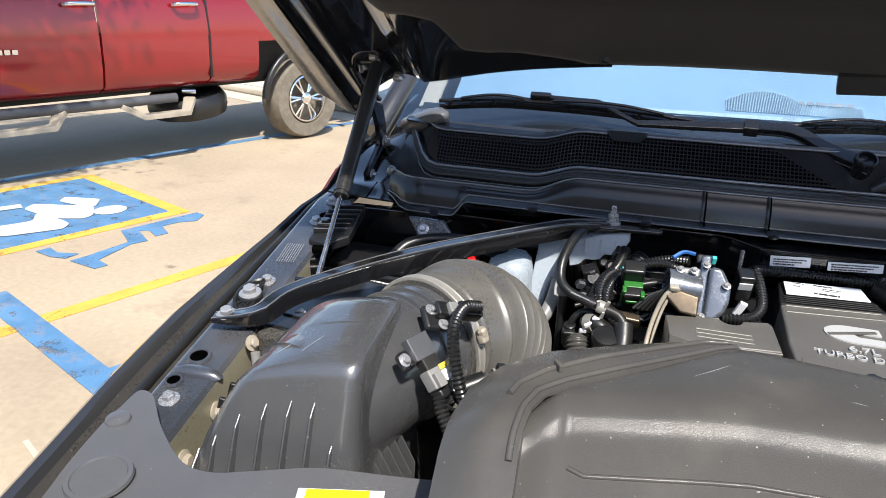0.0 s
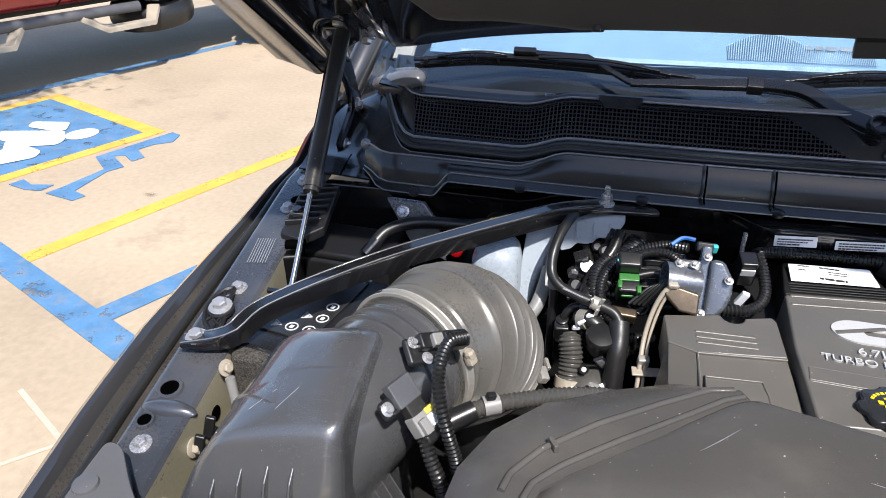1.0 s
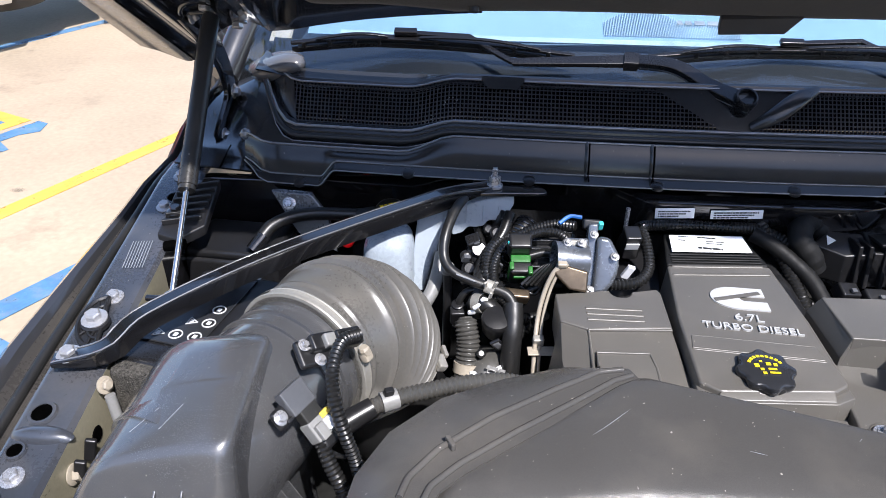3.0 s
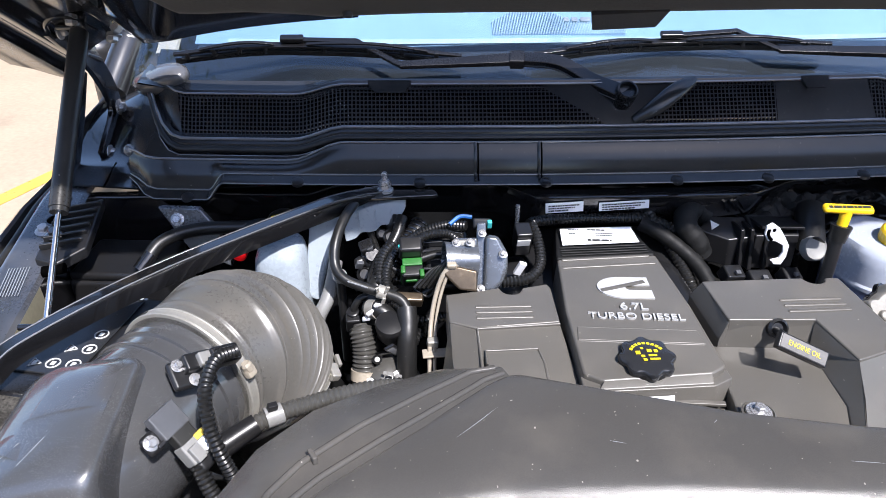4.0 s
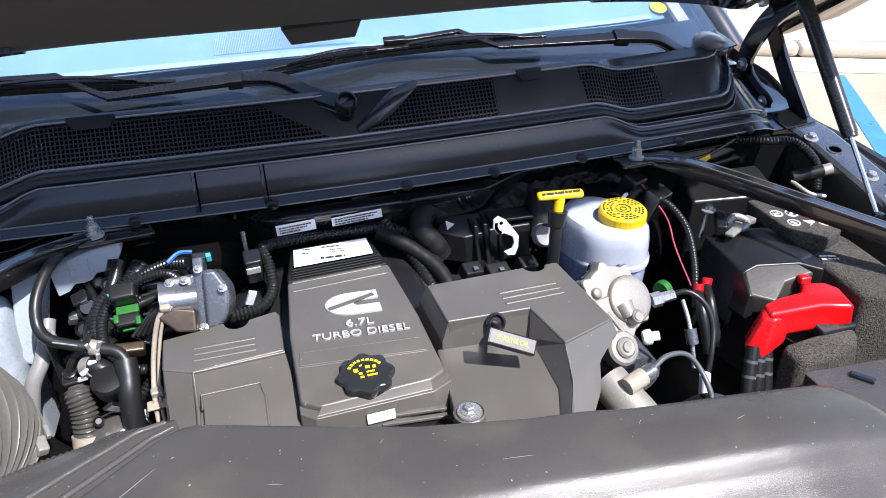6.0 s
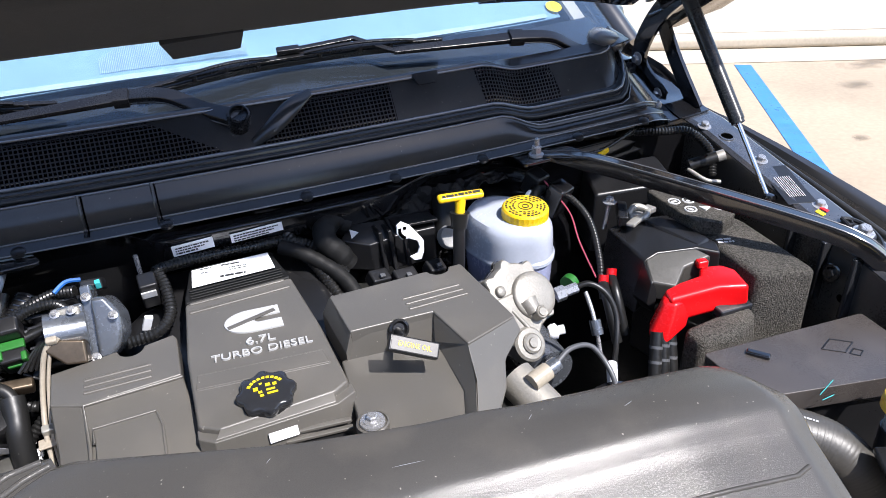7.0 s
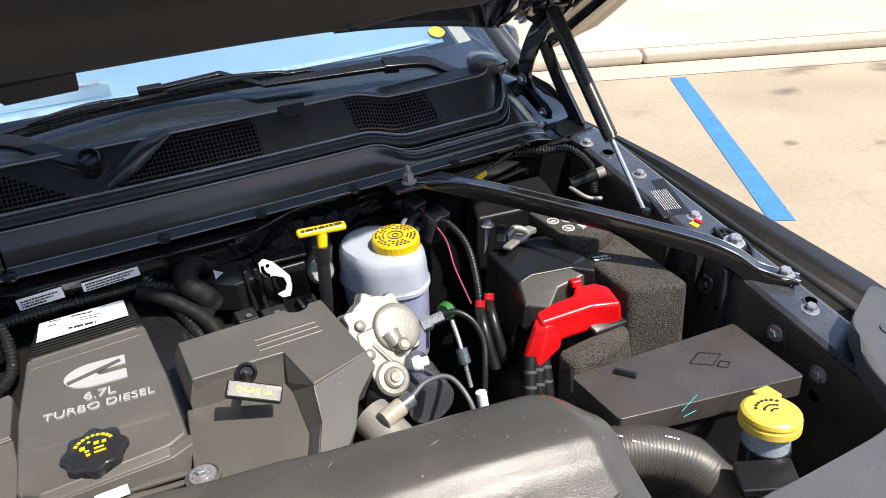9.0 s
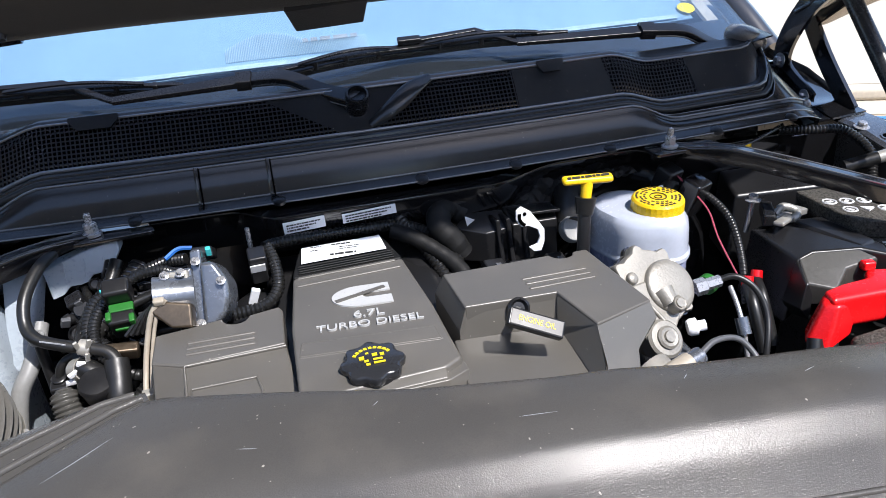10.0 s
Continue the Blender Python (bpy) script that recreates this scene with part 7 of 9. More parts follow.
b2 = thing("relay_box", (-0.745, -0.01, 1.05), "flat black relay box in the shade", "relay box")
part("body", box(BM(), (-0.742, -0.010, 1.13), (0.14, 0.10, 0.12), (0, 0, -5), 0.008), BLACK, b2)
part("lid", box(BM(), (-0.742, -0.010, 1.195), (0.13, 0.095, 0.014), (0, 0, -5), 0.005), BLACK, b2)

# coolant bottles
cb = thing("coolant_bottle", (-0.525, -0.04, 1.05), "white plastic coolant bottle with a ribbed shoulder", "bottle")
bm = BM()
def ring_at(z, l, r, f, b, rad=0.016):
    return [(x, y, z) for x, y in rounded([(l, f), (r, f), (r, b), (l, b)], rad, 5)]
def loft(rings, cap=True):
    bm = BM()
    V = [[bm.verts.new(p) for p in r] for r in rings]
    for a, b in zip(V, V[1:]):
        for j in range(len(a)):
            bm.faces.new((a[j], a[(j + 1) % len(a)], b[(j + 1) % len(b)], b[j]))
    if cap:
        bm.faces.new(V[0][::-1])
        bm.faces.new(V[-1])
    return bm
part("tank", loft([ring_at(1.05, -0.560, -0.480, -0.10, -0.005, 0.024), ring_at(1.165, -0.557, -0.482, -0.096, -0.008, 0.026), ring_at(1.172, -0.554, -0.485, -0.092, -0.011, 0.026), ring_at(1.180, -0.556, -0.484, -0.092, -0.010, 0.028), ring_at(1.222, -0.554, -0.486, -0.084, -0.011, 0.030), ring_at(1.236, -0.549, -0.489, -0.076, -0.013, 0.030), ring_at(1.243, -0.540, -0.496, -0.066, -0.018, 0.028), ring_at(1.245, -0.528, -0.506, -0.054, -0.026, 0.012)]), WHITE_TANK, cb, "", 50)
part("spout", lathe(BM(), [(0.020, 0), (0.020, 0.010), (0.023, 0.012), (0.023, 0.022), (0, 0.024)], pose(-0.545, -0.035, 1.238), 24), BLACK, cb)
dg = thing("degas_tank", (-0.42, -0.02, 1.10), "translucent white plastic tank tucked under the cowl", "tank")
part("upright", prism(BM(), [(-0.482, -0.022, 1.268), (-0.440, -0.016, 1.272), (-0.435, 0.0, 1.266), (-0.475, 0.005, 1.265)], [(-0.493, -0.066, 1.165), (-0.472, -0.070, 1.158), (-0.464, -0.04, 1.15), (-0.486, -0.03, 1.15)], 0.005), WHITE_TANK, dg)
sx = [(-0.440, 1.262), (-0.392, 1.277), (-0.351, 1.286), (-0.350, 1.272), (-0.360, 1.256), (-0.372, 1.250), (-0.385, 1.249), (-0.391, 1.242), (-0.401, 1.240), (-0.412, 1.240), (-0.420, 1.232), (-0.434, 1.228)]
part("shoulder", prism(BM(), [(x, -0.014 - 0.35 * (1.27 - z), z) for x, z in sx], [(x, 0.014, z) for x, z in sx], 0.0025), WHITE_TANK, dg)
for x in (-0.415, -0.392, -0.370):
    part("tank_seam", sweep(BM(), [Vector((x, -0.015 - 0.35 * (1.27 - 1.270), 1.270)), Vector((x, -0.0155 - 0.35 * (1.27 - 1.248), 1.248))], 0.0012, 6), WHITE_TANK, dg)
rc1 = thing("round_clip", (-0.435, -0.100, 1.225), "small round grey clip on a black post", "clip")
part("post", sweep(BM(), [Vector((-0.436, -0.10, 1.08)), Vector((-0.436, -0.10, 1.218))], 0.006, 10), BLACK, rc1)
part("head", lathe(BM(), [(0.009, 0), (0.009, 0.008), (0.006, 0.010), (0.004, 0.008), (0, 0.008)], pose(-0.436, -0.10, 1.216, 25), 18), GREY_CONN, rc1)

# hoses on the left of the engine
hz = thing("heater_hose", (-0.40, -0.10, 1.2), "black rubber heater hose held by a spring clamp", "hose")
part("hose", tube(BM(), [(-0.413, -0.012, 1.288), (-0.429, -0.052, 1.281), (-0.440, -0.085, 1.262), (-0.441, -0.105, 1.240), (-0.430, -0.119, 1.228), (-0.405, -0.127, 1.219), (-0.375, -0.133, 1.212), (-0.358, -0.138, 1.207), (-0.350, -0.146, 1.198), (-0.349, -0.158, 1.186)], 0.0068, 12, 8), RUBBER, hz)
part("hose_end", tube(BM(), [(-0.350, -0.146, 1.199), (-0.349, -0.160, 1.184), (-0.350, -0.174, 1.165), (-0.351, -0.188, 1.12), (-0.351, -0.19, 1.05)], 0.0128, 16, 8), RUBBER, hz, "thicker brownish pipe")
cl = part("spring_clamp", sweep(BM(), [Vector((-0.386, -0.1305, 1.2150)), Vector((-0.374, -0.1335, 1.2120))], 0.0090, 12), CLAMP, hz, "bright spring clamp")
for dx, dz in ((-0.006, 0.0), (0.006, 0.0), (0.001, -0.016)):
    part("clamp_ear", box(BM(), (-0.380 + dx, -0.140, 1.222 + dz), (0.005, 0.003, 0.012), (20, 15 * dx / 0.006, 30), 0.001), CLAMP, cl)
part("hose_print", sweep(BM(), [Vector((-0.424, -0.128, 1.2285)), Vector((-0.398, -0.1345, 1.2225))], 0.0009, 4), GREY_INK, hz, "worn white print")
h2 = thing("coolant_hose", (-0.455, -0.09, 1.1), "grey rubber coolant hose below the white tank", "hose")
part("hose", tube(BM(), [(-0.447, -0.052, 1.212), (-0.450, -0.072, 1.196), (-0.457, -0.094, 1.178), (-0.470, -0.110, 1.155), (-0.482, -0.125, 1.10)], 0.0095, 12, 8), GREY_CONN, h2)
h3 = thing("vent_boot", (-0.405, -0.165, 1.10), "ribbed grey rubber boot with a pale clamp", "hose")
part("boot", sweep(BM(), resample(spline([(-0.410, -0.148, 1.176), (-0.408, -0.156, 1.167), (-0.405, -0.165, 1.152), (-0.405, -0.175, 1.133), (-0.406, -0.186, 1.105)], 8), 0.0009), lambda s, k: 0.0145 * sm(-0.10, 0.10, k) + 0.0012 * math.cos(2 * math.pi * s / 0.0052), 20), SLEEVE_GREY, h3, "grey ribbed boot")
part("clamp", sweep(BM(), [Vector((-0.405, -0.178, 1.127)), Vector((-0.406, -0.183, 1.115))], 0.0178, 20), TAN, h3, "pale clamp")
part("clamp_ear", box(BM(), (-0.396, -0.197, 1.124), (0.012, 0.006, 0.006), (20, 10, 20), 0.001), LABEL, h3)
part("neck", sweep(BM(), [Vector((-0.406, -0.185, 1.112)), Vector((-0.408, -0.20, 1.07))], 0.0155, 18), CAST, h3, "bright cast neck")
h4 = thing("thin_hose", (-0.41, -0.12, 1.12), "thin black hose looping between brackets", "hose")
part("hose", tube(BM(), [(-0.423, -0.122, 1.142), (-0.420, -0.121, 1.166), (-0.418, -0.119, 1.184), (-0.408, -0.116, 1.195), (-0.390, -0.115, 1.196), (-0.374, -0.120, 1.187)], 0.0048, 10, 8), RUBBER, h4)
foot = part("foot", box(BM(), (-0.421, -0.122, 1.160), (0.020, 0.016, 0.026), (20, 0, 5), 0.003), BLACK, h4)
part("foot_collar", lathe(BM(), [(0.0085, 0), (0.0085, 0.006), (0.006, 0.008)], frame_of((0, -0.3, 1), (-0.421, -0.119, 1.171)), 14), BLACK, foot)
fp = thing("pump_body", (-0.38, -0.19, 1.05), "dusty grey cast pump body between the hoses", "pump")
pb = Vector((-0.377, -0.178, 1.105))
pdir = Vector((0.15, -0.62, 0.77)).normalized()
part("housing", lathe(BM(), [(0.0, -0.05), (0.036, -0.048), (0.0385, -0.004), (0.034, 0.016), (0.024, 0.025), (0.010, 0.028), (0, 0.0285)], frame_of(pdir, pb), 36), SLEEVE_GREY, fp, "", 40)
part("stud_ring", lathe(BM(), [(0.0062, 0), (0.0062, 0.003), (0.0045, 0.0042), (0.0034, 0.002), (0, 0.002)], frame_of(pdir, (-0.388, -0.183, 1.146)), 18), RUBBER, fp)
part("flange", lathe(BM(), [(0.040, -0.022), (0.043, -0.020), (0.043, -0.012), (0.039, -0.010)], frame_of(pdir, pb), 36, lambda a, r: 1 + 0.10 * max(0, math.cos(3 * a)) ** 3), SLEEVE_GREY, fp)
bars("casting_marks", pb + Vector((0.010, -0.026, 0.030)), (1, 0.1, -0.5), pdir, [(-0.014, 0.012, 0.003, 0.0036), (-0.010, 0.010, -0.005, 0.0030)], BLACK_INK, fp, "", 21)
for a in (0.6, 2.6, 4.7):
    q = frame_of(pdir, pb) @ Vector((0.041 * math.cos(a), 0.041 * math.sin(a), -0.010))
    part("bolt", hexbolt(BM(), q, pdir, 0.0045), BOLT, fp, sharp=30)
part("tag", box(BM(), (-0.366, -0.176, 1.155), (0.013, 0.004, 0.040), (32, -28, 8), 0.001), BLACK, fp, "black printed tag")
part("tag_print", box(BM(), (-0.3665, -0.1785, 1.156), (0.008, 0.002, 0.028), (32, -28, 8), 0.0004), GREY_INK, fp)
part("tag_strip", box(BM(), (-0.376, -0.170, 1.172), (0.005, 0.003, 0.022), (32, -20, 8), 0.001), LABEL, fp, "narrow white strip")
part("bright_clip", box(BM(), (-0.360, -0.188, 1.124), (0.007, 0.005, 0.024), (25, -35, 5), 0.001), LABEL, fp)
eb = thing("elbow_hose", (-0.38, -0.14, 1.15), "black rubber elbow hose with a wide spring clamp", "hose")
part("hose", tube(BM(), [(-0.400, -0.128, 1.184), (-0.388, -0.136, 1.191), (-0.374, -0.143, 1.184), (-0.364, -0.150, 1.168), (-0.361, -0.156, 1.145), (-0.361, -0.160, 1.11)], 0.0115, 18, 8), RUBBER, eb)
cl = part("clamp", sweep(BM(), [Vector((-0.397, -0.130, 1.1865)), Vector((-0.387, -0.1365, 1.191))], 0.0132, 20), CLAMP, eb, "crumpled bright spring clamp")
for dx, dy, dz, a in ((0.006, -0.008, 0.010, 30), (-0.004, -0.012, 0.002, -20), (0.010, -0.010, -0.004, 60), (-0.010, -0.008, -0.010, 10)):
    part("clamp_ear", box(BM(), Vector((-0.392, -0.134, 1.190)) + Vector((dx, dy, dz)), (0.011, 0.004, 0.006), (20, a, 25), 0.001), LABEL, cl)
part("cup", lathe(BM(), [(0.010, -0.030), (0.0165, -0.016), (0.0185, 0.0), (0.0195, 0.006), (0.0175, 0.010), (0.010, 0.0115), (0, 0.0115)], frame_of((0.05, -0.35, 0.94), (-0.371, -0.160, 1.180)), 26), BLACK, eb, "black moulded cup")
part("foil_bracket", box(BM(), (-0.347, -0.128, 1.199), (0.036, 0.014, 0.018), (25, 8, 5), 0.003), BRONZE, eb, "dusty bracket")
wp = thing("coated_pipes", (-0.31, -0.18, 1.15), "pair of tan coated metal pipes curving down", "pipe")
for o, r in ((0.0, 0.0031), (0.0062, 0.0022)):
    part("pipe", tube(BM(), [(-0.292 + o, -0.140, 1.258), (-0.303 + o, -0.143, 1.246), (-0.312 + o, -0.148, 1.222), (-0.319 + o, -0.163, 1.192), (-0.322 + o, -0.188, 1.160), (-0.322 + o, -0.21, 1.10)], r, 8, 8), TAN, wp)
part("pipe_bracket", box(BM(), (-0.314, -0.190, 1.160), (0.034, 0.014, 0.003), (8, 0, 5), 0.001), TAN, wp)
part("pipe_clip", box(BM(), (-0.318, -0.182, 1.170), (0.014, 0.010, 0.014), (20, 0, 5), 0.002), CLAMP, wp)
part("pipe_clip", box(BM(), (-0.293, -0.142, 1.258), (0.012, 0.008, 0.008), (20, 0, 0), 0.002), TAN, wp)
V = Vector((0.077, 0.855, -0.513))


def block(pts, depth, w=0.004, seg=3):
    a = [Vector(p) for p in pts]
    return prism(BM(), [tuple(p) for p in a], [tuple(p + V * depth) for p in a], w, seg, 12)


hr = thing("heat_shield", (-0.29, -0.15, 1.22), "small bronze-tinted metal heat shield", "heat shield")
part("sheet", block([(-0.306, -0.144, 1.250), (-0.286, -0.142, 1.257), (-0.261, -0.146, 1.252), (-0.262, -0.160, 1.230), (-0.284, -0.158, 1.232)], 0.02, 0.003), BRONZE, hr)
gc = thing("wiring_plug", (-0.34, -0.11, 1.2), "green and black wiring plug", "plug")
part("housing", box(BM(), (-0.344, -0.092, 1.254), (0.030, 0.022, 0.030), (32, 0, 4), 0.004), BLACK, gc)
part("housing", box(BM(), (-0.342, -0.108, 1.222), (0.028, 0.016, 0.034), (32, 0, 4), 0.003), BLACK, gc)
for x, z, w, h in ((-0.354, 1.226, 0.006, 0.034), (-0.330, 1.222, 0.006, 0.034), (-0.342, 1.239, 0.026, 0.007), (-0.342, 1.222, 0.018, 0.006)):
    part("green_lock", box(BM(), (x, -0.113 + 0.62 * (z - 1.222), z), (w, 0.011, h), (32, 0, 4), 0.0015), GREEN, gc, "bright green lock")
part("loop", tube(BM(), [(-0.340, -0.112, 1.204), (-0.322, -0.118, 1.196), (-0.312, -0.116, 1.212), (-0.318, -0.108, 1.228)], 0.0022, 8), HARNESS, gc)
part("strip", box(BM(), (-0.352, -0.098, 1.262), (0.016, 0.004, 0.004), (0, 0, 20), 0.001), CYAN, gc)
h5 = thing("wiring_harness", (-0.34, -0.06, 1.2), "bundled black wiring sleeves behind the engine", "wiring harness")
part("sleeve", sleeve(BM(), [(-0.350, -0.145, 1.19), (-0.372, -0.125, 1.205), (-0.375, -0.095, 1.225), (-0.360, -0.065, 1.238), (-0.335, -0.050, 1.25), (-0.30, -0.048, 1.262), (-0.27, -0.06, 1.268)], 0.0058, 0.0045, 0.0013), HARNESS, h5)
part("sleeve", sleeve(BM(), [(-0.345, -0.095, 1.255), (-0.325, -0.075, 1.262), (-0.295, -0.070, 1.262), (-0.275, -0.090, 1.255)], 0.0052, 0.0045, 0.0012), HARNESS, h5)
part("sleeve", sleeve(BM(), [(-0.365, -0.115, 1.20), (-0.385, -0.10, 1.215), (-0.375, -0.06, 1.235), (-0.33, -0.02, 1.24)], 0.0068, 0.005, 0.0015), HARNESS, h5)
for k in range(5):
    part("wire", tube(BM(), [(-0.34 + 0.006 * k, -0.125, 1.215), (-0.315 + 0.004 * k, -0.115 - 0.004 * k, 1.236 + 0.004 * k), (-0.285, -0.105, 1.24 + 0.005 * k)], 0.0024, 6), HARNESS, h5)
part("wire", tube(BM(), [(-0.292, -0.062, 1.272), (-0.278, -0.052, 1.278), (-0.262, -0.050, 1.276)], 0.0028, 6), BLUE_INK, h5, "thin blue wire")
for pts in ([(-0.40, -0.03, 1.20), (-0.37, -0.08, 1.20), (-0.33, -0.06, 1.19), (-0.28, -0.02, 1.19)], [(-0.42, -0.11, 1.15), (-0.38, -0.09, 1.17), (-0.34, -0.12, 1.16), (-0.30, -0.10, 1.15)], [(-0.37, -0.18, 1.12), (-0.34, -0.15, 1.15), (-0.31, -0.13, 1.17)]):
    part("sleeve", sleeve(BM(), pts, 0.006, 0.005), HARNESS, h5)
for pts, r in (([(-0.355, -0.02, 1.262), (-0.365, -0.045, 1.242), (-0.385, -0.066, 1.222), (-0.395, -0.09, 1.205), (-0.392, -0.115, 1.18)], 0.0082), ([(-0.40, -0.015, 1.235), (-0.385, -0.05, 1.215), (-0.36, -0.06, 1.20), (-0.335, -0.085, 1.195)], 0.005), ([(-0.335, -0.09, 1.235), (-0.31, -0.085, 1.240), (-0.29, -0.088, 1.238)], 0.006), ([(-0.33, -0.105, 1.212), (-0.31, -0.10, 1.222), (-0.285, -0.10, 1.222)], 0.006), ([(-0.33, -0.112, 1.196), (-0.31, -0.108, 1.205), (-0.285, -0.108, 1.206)], 0.006)):
    part("cable", tube(BM(), pts, r, 10, 8), HARNESS, h5)
for x, y, z, a in ((-0.372, -0.075, 1.212, 40), (-0.402, -0.045, 1.226, -20), (-0.318, -0.045, 1.225, 10), (-0.365, -0.018, 1.248, 25)):
    part("connector", box(BM(), (x, y, z), (0.020, 0.018, 0.028), (25, a, 10), 0.003), BLACK, h5)
    part("connector_clip", box(BM(), (x + 0.004, y - 0.010, z + 0.004), (0.008, 0.003, 0.012), (25, a, 10), 0.001), GREY_SLATE, h5)
# dense small hoses and fittings in the gap
gh = thing("breather_hose", (-0.37, -0.07, 1.2), "thick black hose wound with shiny tape", "hose")
gl = spline([(-0.330, -0.018, 1.250), (-0.338, -0.030, 1.243), (-0.354, -0.050, 1.229), (-0.371, -0.075, 1.216), (-0.386, -0.095, 1.206), (-0.394, -0.112, 1.190), (-0.396, -0.122, 1.16)], 10)
part("hose", sweep(BM(), gl, 0.0130, 18), RUBBER, gh)
bm = BM()
pts = []
for i, p in enumerate(resample(gl, 0.0004)[:230]):
    a = i * 0.40
    pts.append((p, a))
line = []
for i in range(1, len(pts) - 1):
    p, a = pts[i]
    t = (pts[i + 1][0] - pts[i - 1][0]).normalized()
    n1 = t.cross(Vector((0.2, 0.1, 1))).normalized()
    line.append(p + (n1 * math.cos(a) + t.cross(n1) * math.sin(a)) * 0.0128)
sweep(bm, line, 0.0021, 6, flat=0.7)
part("tape_winding", bm, STEEL_BLACK, gh, "gloss black tape winding")
# Pale bars painted as glints on the tape winding.
for k, r in ((0.22, 0.4), (0.38, 1.5), (0.52, 0.7), (0.63, 1.2), (0.74, 0.2)):
    p = gl[int(k * (len(gl) - 1))]
    part("tape_glint", box(BM(), p + Vector((0.004 * math.cos(3 * r), -0.0115, 0.0075)), (0.013, 0.0012, 0.0022), (40, 25 * r - 20, 30), 0.0004), CLAMP, gh, "pale bar for a glint on the tape")
vh = thing("valve_fitting", (-0.41, -0.05, 1.15), "black valve with pipe stubs beside the tank", "valve")
part("body", lathe(BM(), [(0, -0.02), (0.016, -0.018), (0.018, 0.0), (0.014, 0.010), (0.009, 0.012), (0.009, 0.020), (0, 0.020)], frame_of((0.1, -0.7, 0.7), (-0.398, -0.045, 1.212)), 20), GRILLE, vh)
for d in ((0.9, -0.2, 0.2), (-0.7, -0.5, 0.2), (0.2, -0.8, -0.3)):
    part("stub", lathe(BM(), [(0.006, 0), (0.006, 0.018), (0.0075, 0.020), (0.005, 0.026), (0, 0.026)], frame_of(d, (-0.398, -0.047, 1.210)), 14), BLACK, vh)
for x, y, z, r in ((-0.372, -0.030, 1.236, 0.010), (-0.384, -0.024, 1.238, 0.008), (-0.408, -0.060, 1.195, 0.011)):
    part("round_cap", lathe(BM(), [(r, -0.012), (r, 0.003), (r * 0.75, 0.005), (r * 0.6, 0.003), (0, 0.003)], frame_of((0.0, -0.75, 0.65), (x, y, z)), 18), BLACK, vh)
for pts in ([(-0.350, -0.040, 1.232), (-0.360, -0.062, 1.218), (-0.385, -0.080, 1.204), (-0.418, -0.098, 1.196)], [(-0.345, -0.035, 1.246), (-0.352, -0.056, 1.232), (-0.366, -0.072, 1.215), (-0.402, -0.09, 1.197)], [(-0.335, -0.030, 1.242), (-0.322, -0.050, 1.236), (-0.306, -0.066, 1.228), (-0.29, -0.085, 1.222)], [(-0.34, -0.05, 1.232), (-0.325, -0.07, 1.226), (-0.305, -0.085, 1.215), (-0.29, -0.10, 1.205)]):
    part("thin_line", tube(BM(), pts, 0.0036, 8, 8), RUBBER, vh)
for x, y, z in ((-0.413, -0.072, 1.218), (-0.331, -0.075, 1.232), (-0.362, -0.055, 1.225)):
    part("clip", box(BM(), (x, y, z), (0.010, 0.006, 0.012), (25, 15, 20), 0.001), GREY_SLATE, vh)
# ribbed black manifold behind the plug
mf = thing("intake_manifold", (-0.30, -0.07, 1.2), "ribbed black plastic manifold behind the throttle valve", "manifold")
part("body", box(BM(), (-0.296, -0.050, 1.205), (0.060, 0.070, 0.070), (30, 0, 0), 0.008), BLACK, mf)
for k in range(5):
    part("fin", box(BM(), (-0.300, -0.094 + 0.010 * k, 1.222 + 0.0075 * k), (0.056, 0.0035, 0.014), (35, 0, 3), 0.001), GRILLE, mf)
# throttle valve
tv = thing("throttle_valve", (-0.25, -0.11, 1.18), "cast aluminium throttle valve with an electric actuator", "throttle valve")
part("actuator", block([(-0.249, -0.112, 1.284), (-0.233, -0.112, 1.282), (-0.221, -0.124, 1.262), (-0.222, -0.134, 1.244), (-0.228, -0.142, 1.230), (-0.240, -0.147, 1.220), (-0.254, -0.146, 1.219)], 0.055, 0.006), ALU, tv, "grey domed actuator")
part("side_plate", block([(-0.259, -0.094, 1.291), (-0.247, -0.094, 1.292), (-0.249, -0.139, 1.214), (-0.264, -0.138, 1.215)], 0.030, 0.003), ALU, tv, "upright flange plate")
part("valve_body", block([(-0.289, -0.106, 1.276), (-0.258, -0.107, 1.277), (-0.259, -0.135, 1.225), (-0.285, -0.133, 1.226)], 0.05, 0.004), ALU, tv)
part("nut_block", block([(-0.292, -0.112, 1.277), (-0.262, -0.114, 1.278), (-0.262, -0.122, 1.262), (-0.292, -0.120, 1.262)], 0.018, 0.003), CLAMP, tv)
part("plug", block([(-0.262, -0.066, 1.283), (-0.238, -0.068, 1.283), (-0.237, -0.075, 1.271), (-0.262, -0.073, 1.271)], 0.025, 0.003), BLACK, tv)
part("plug_strip", box(BM(), (-0.241, -0.078, 1.280), (0.006, 0.006, 0.011), (20, 0, 5), 0.001), CYAN, tv)
for x, y, z in ((-0.286, -0.118, 1.276), (-0.269, -0.119, 1.277), (-0.253, -0.106, 1.282), (-0.256, -0.144, 1.224), (-0.228, -0.128, 1.264)):
    part("bolt", hexbolt(BM(), (x, y, z), (-0.05, -0.6, 0.8), 0.0034), BOLT, tv, sharp=30)
part("bore", lathe(BM(), [(0.022, -0.03), (0.024, 0.012), (0.019, 0.012), (0.018, 0.0), (0, 0.0)], frame_of((-1, -0.1, 0.1), (-0.290, -0.118, 1.250)), 28), ALU, tv)
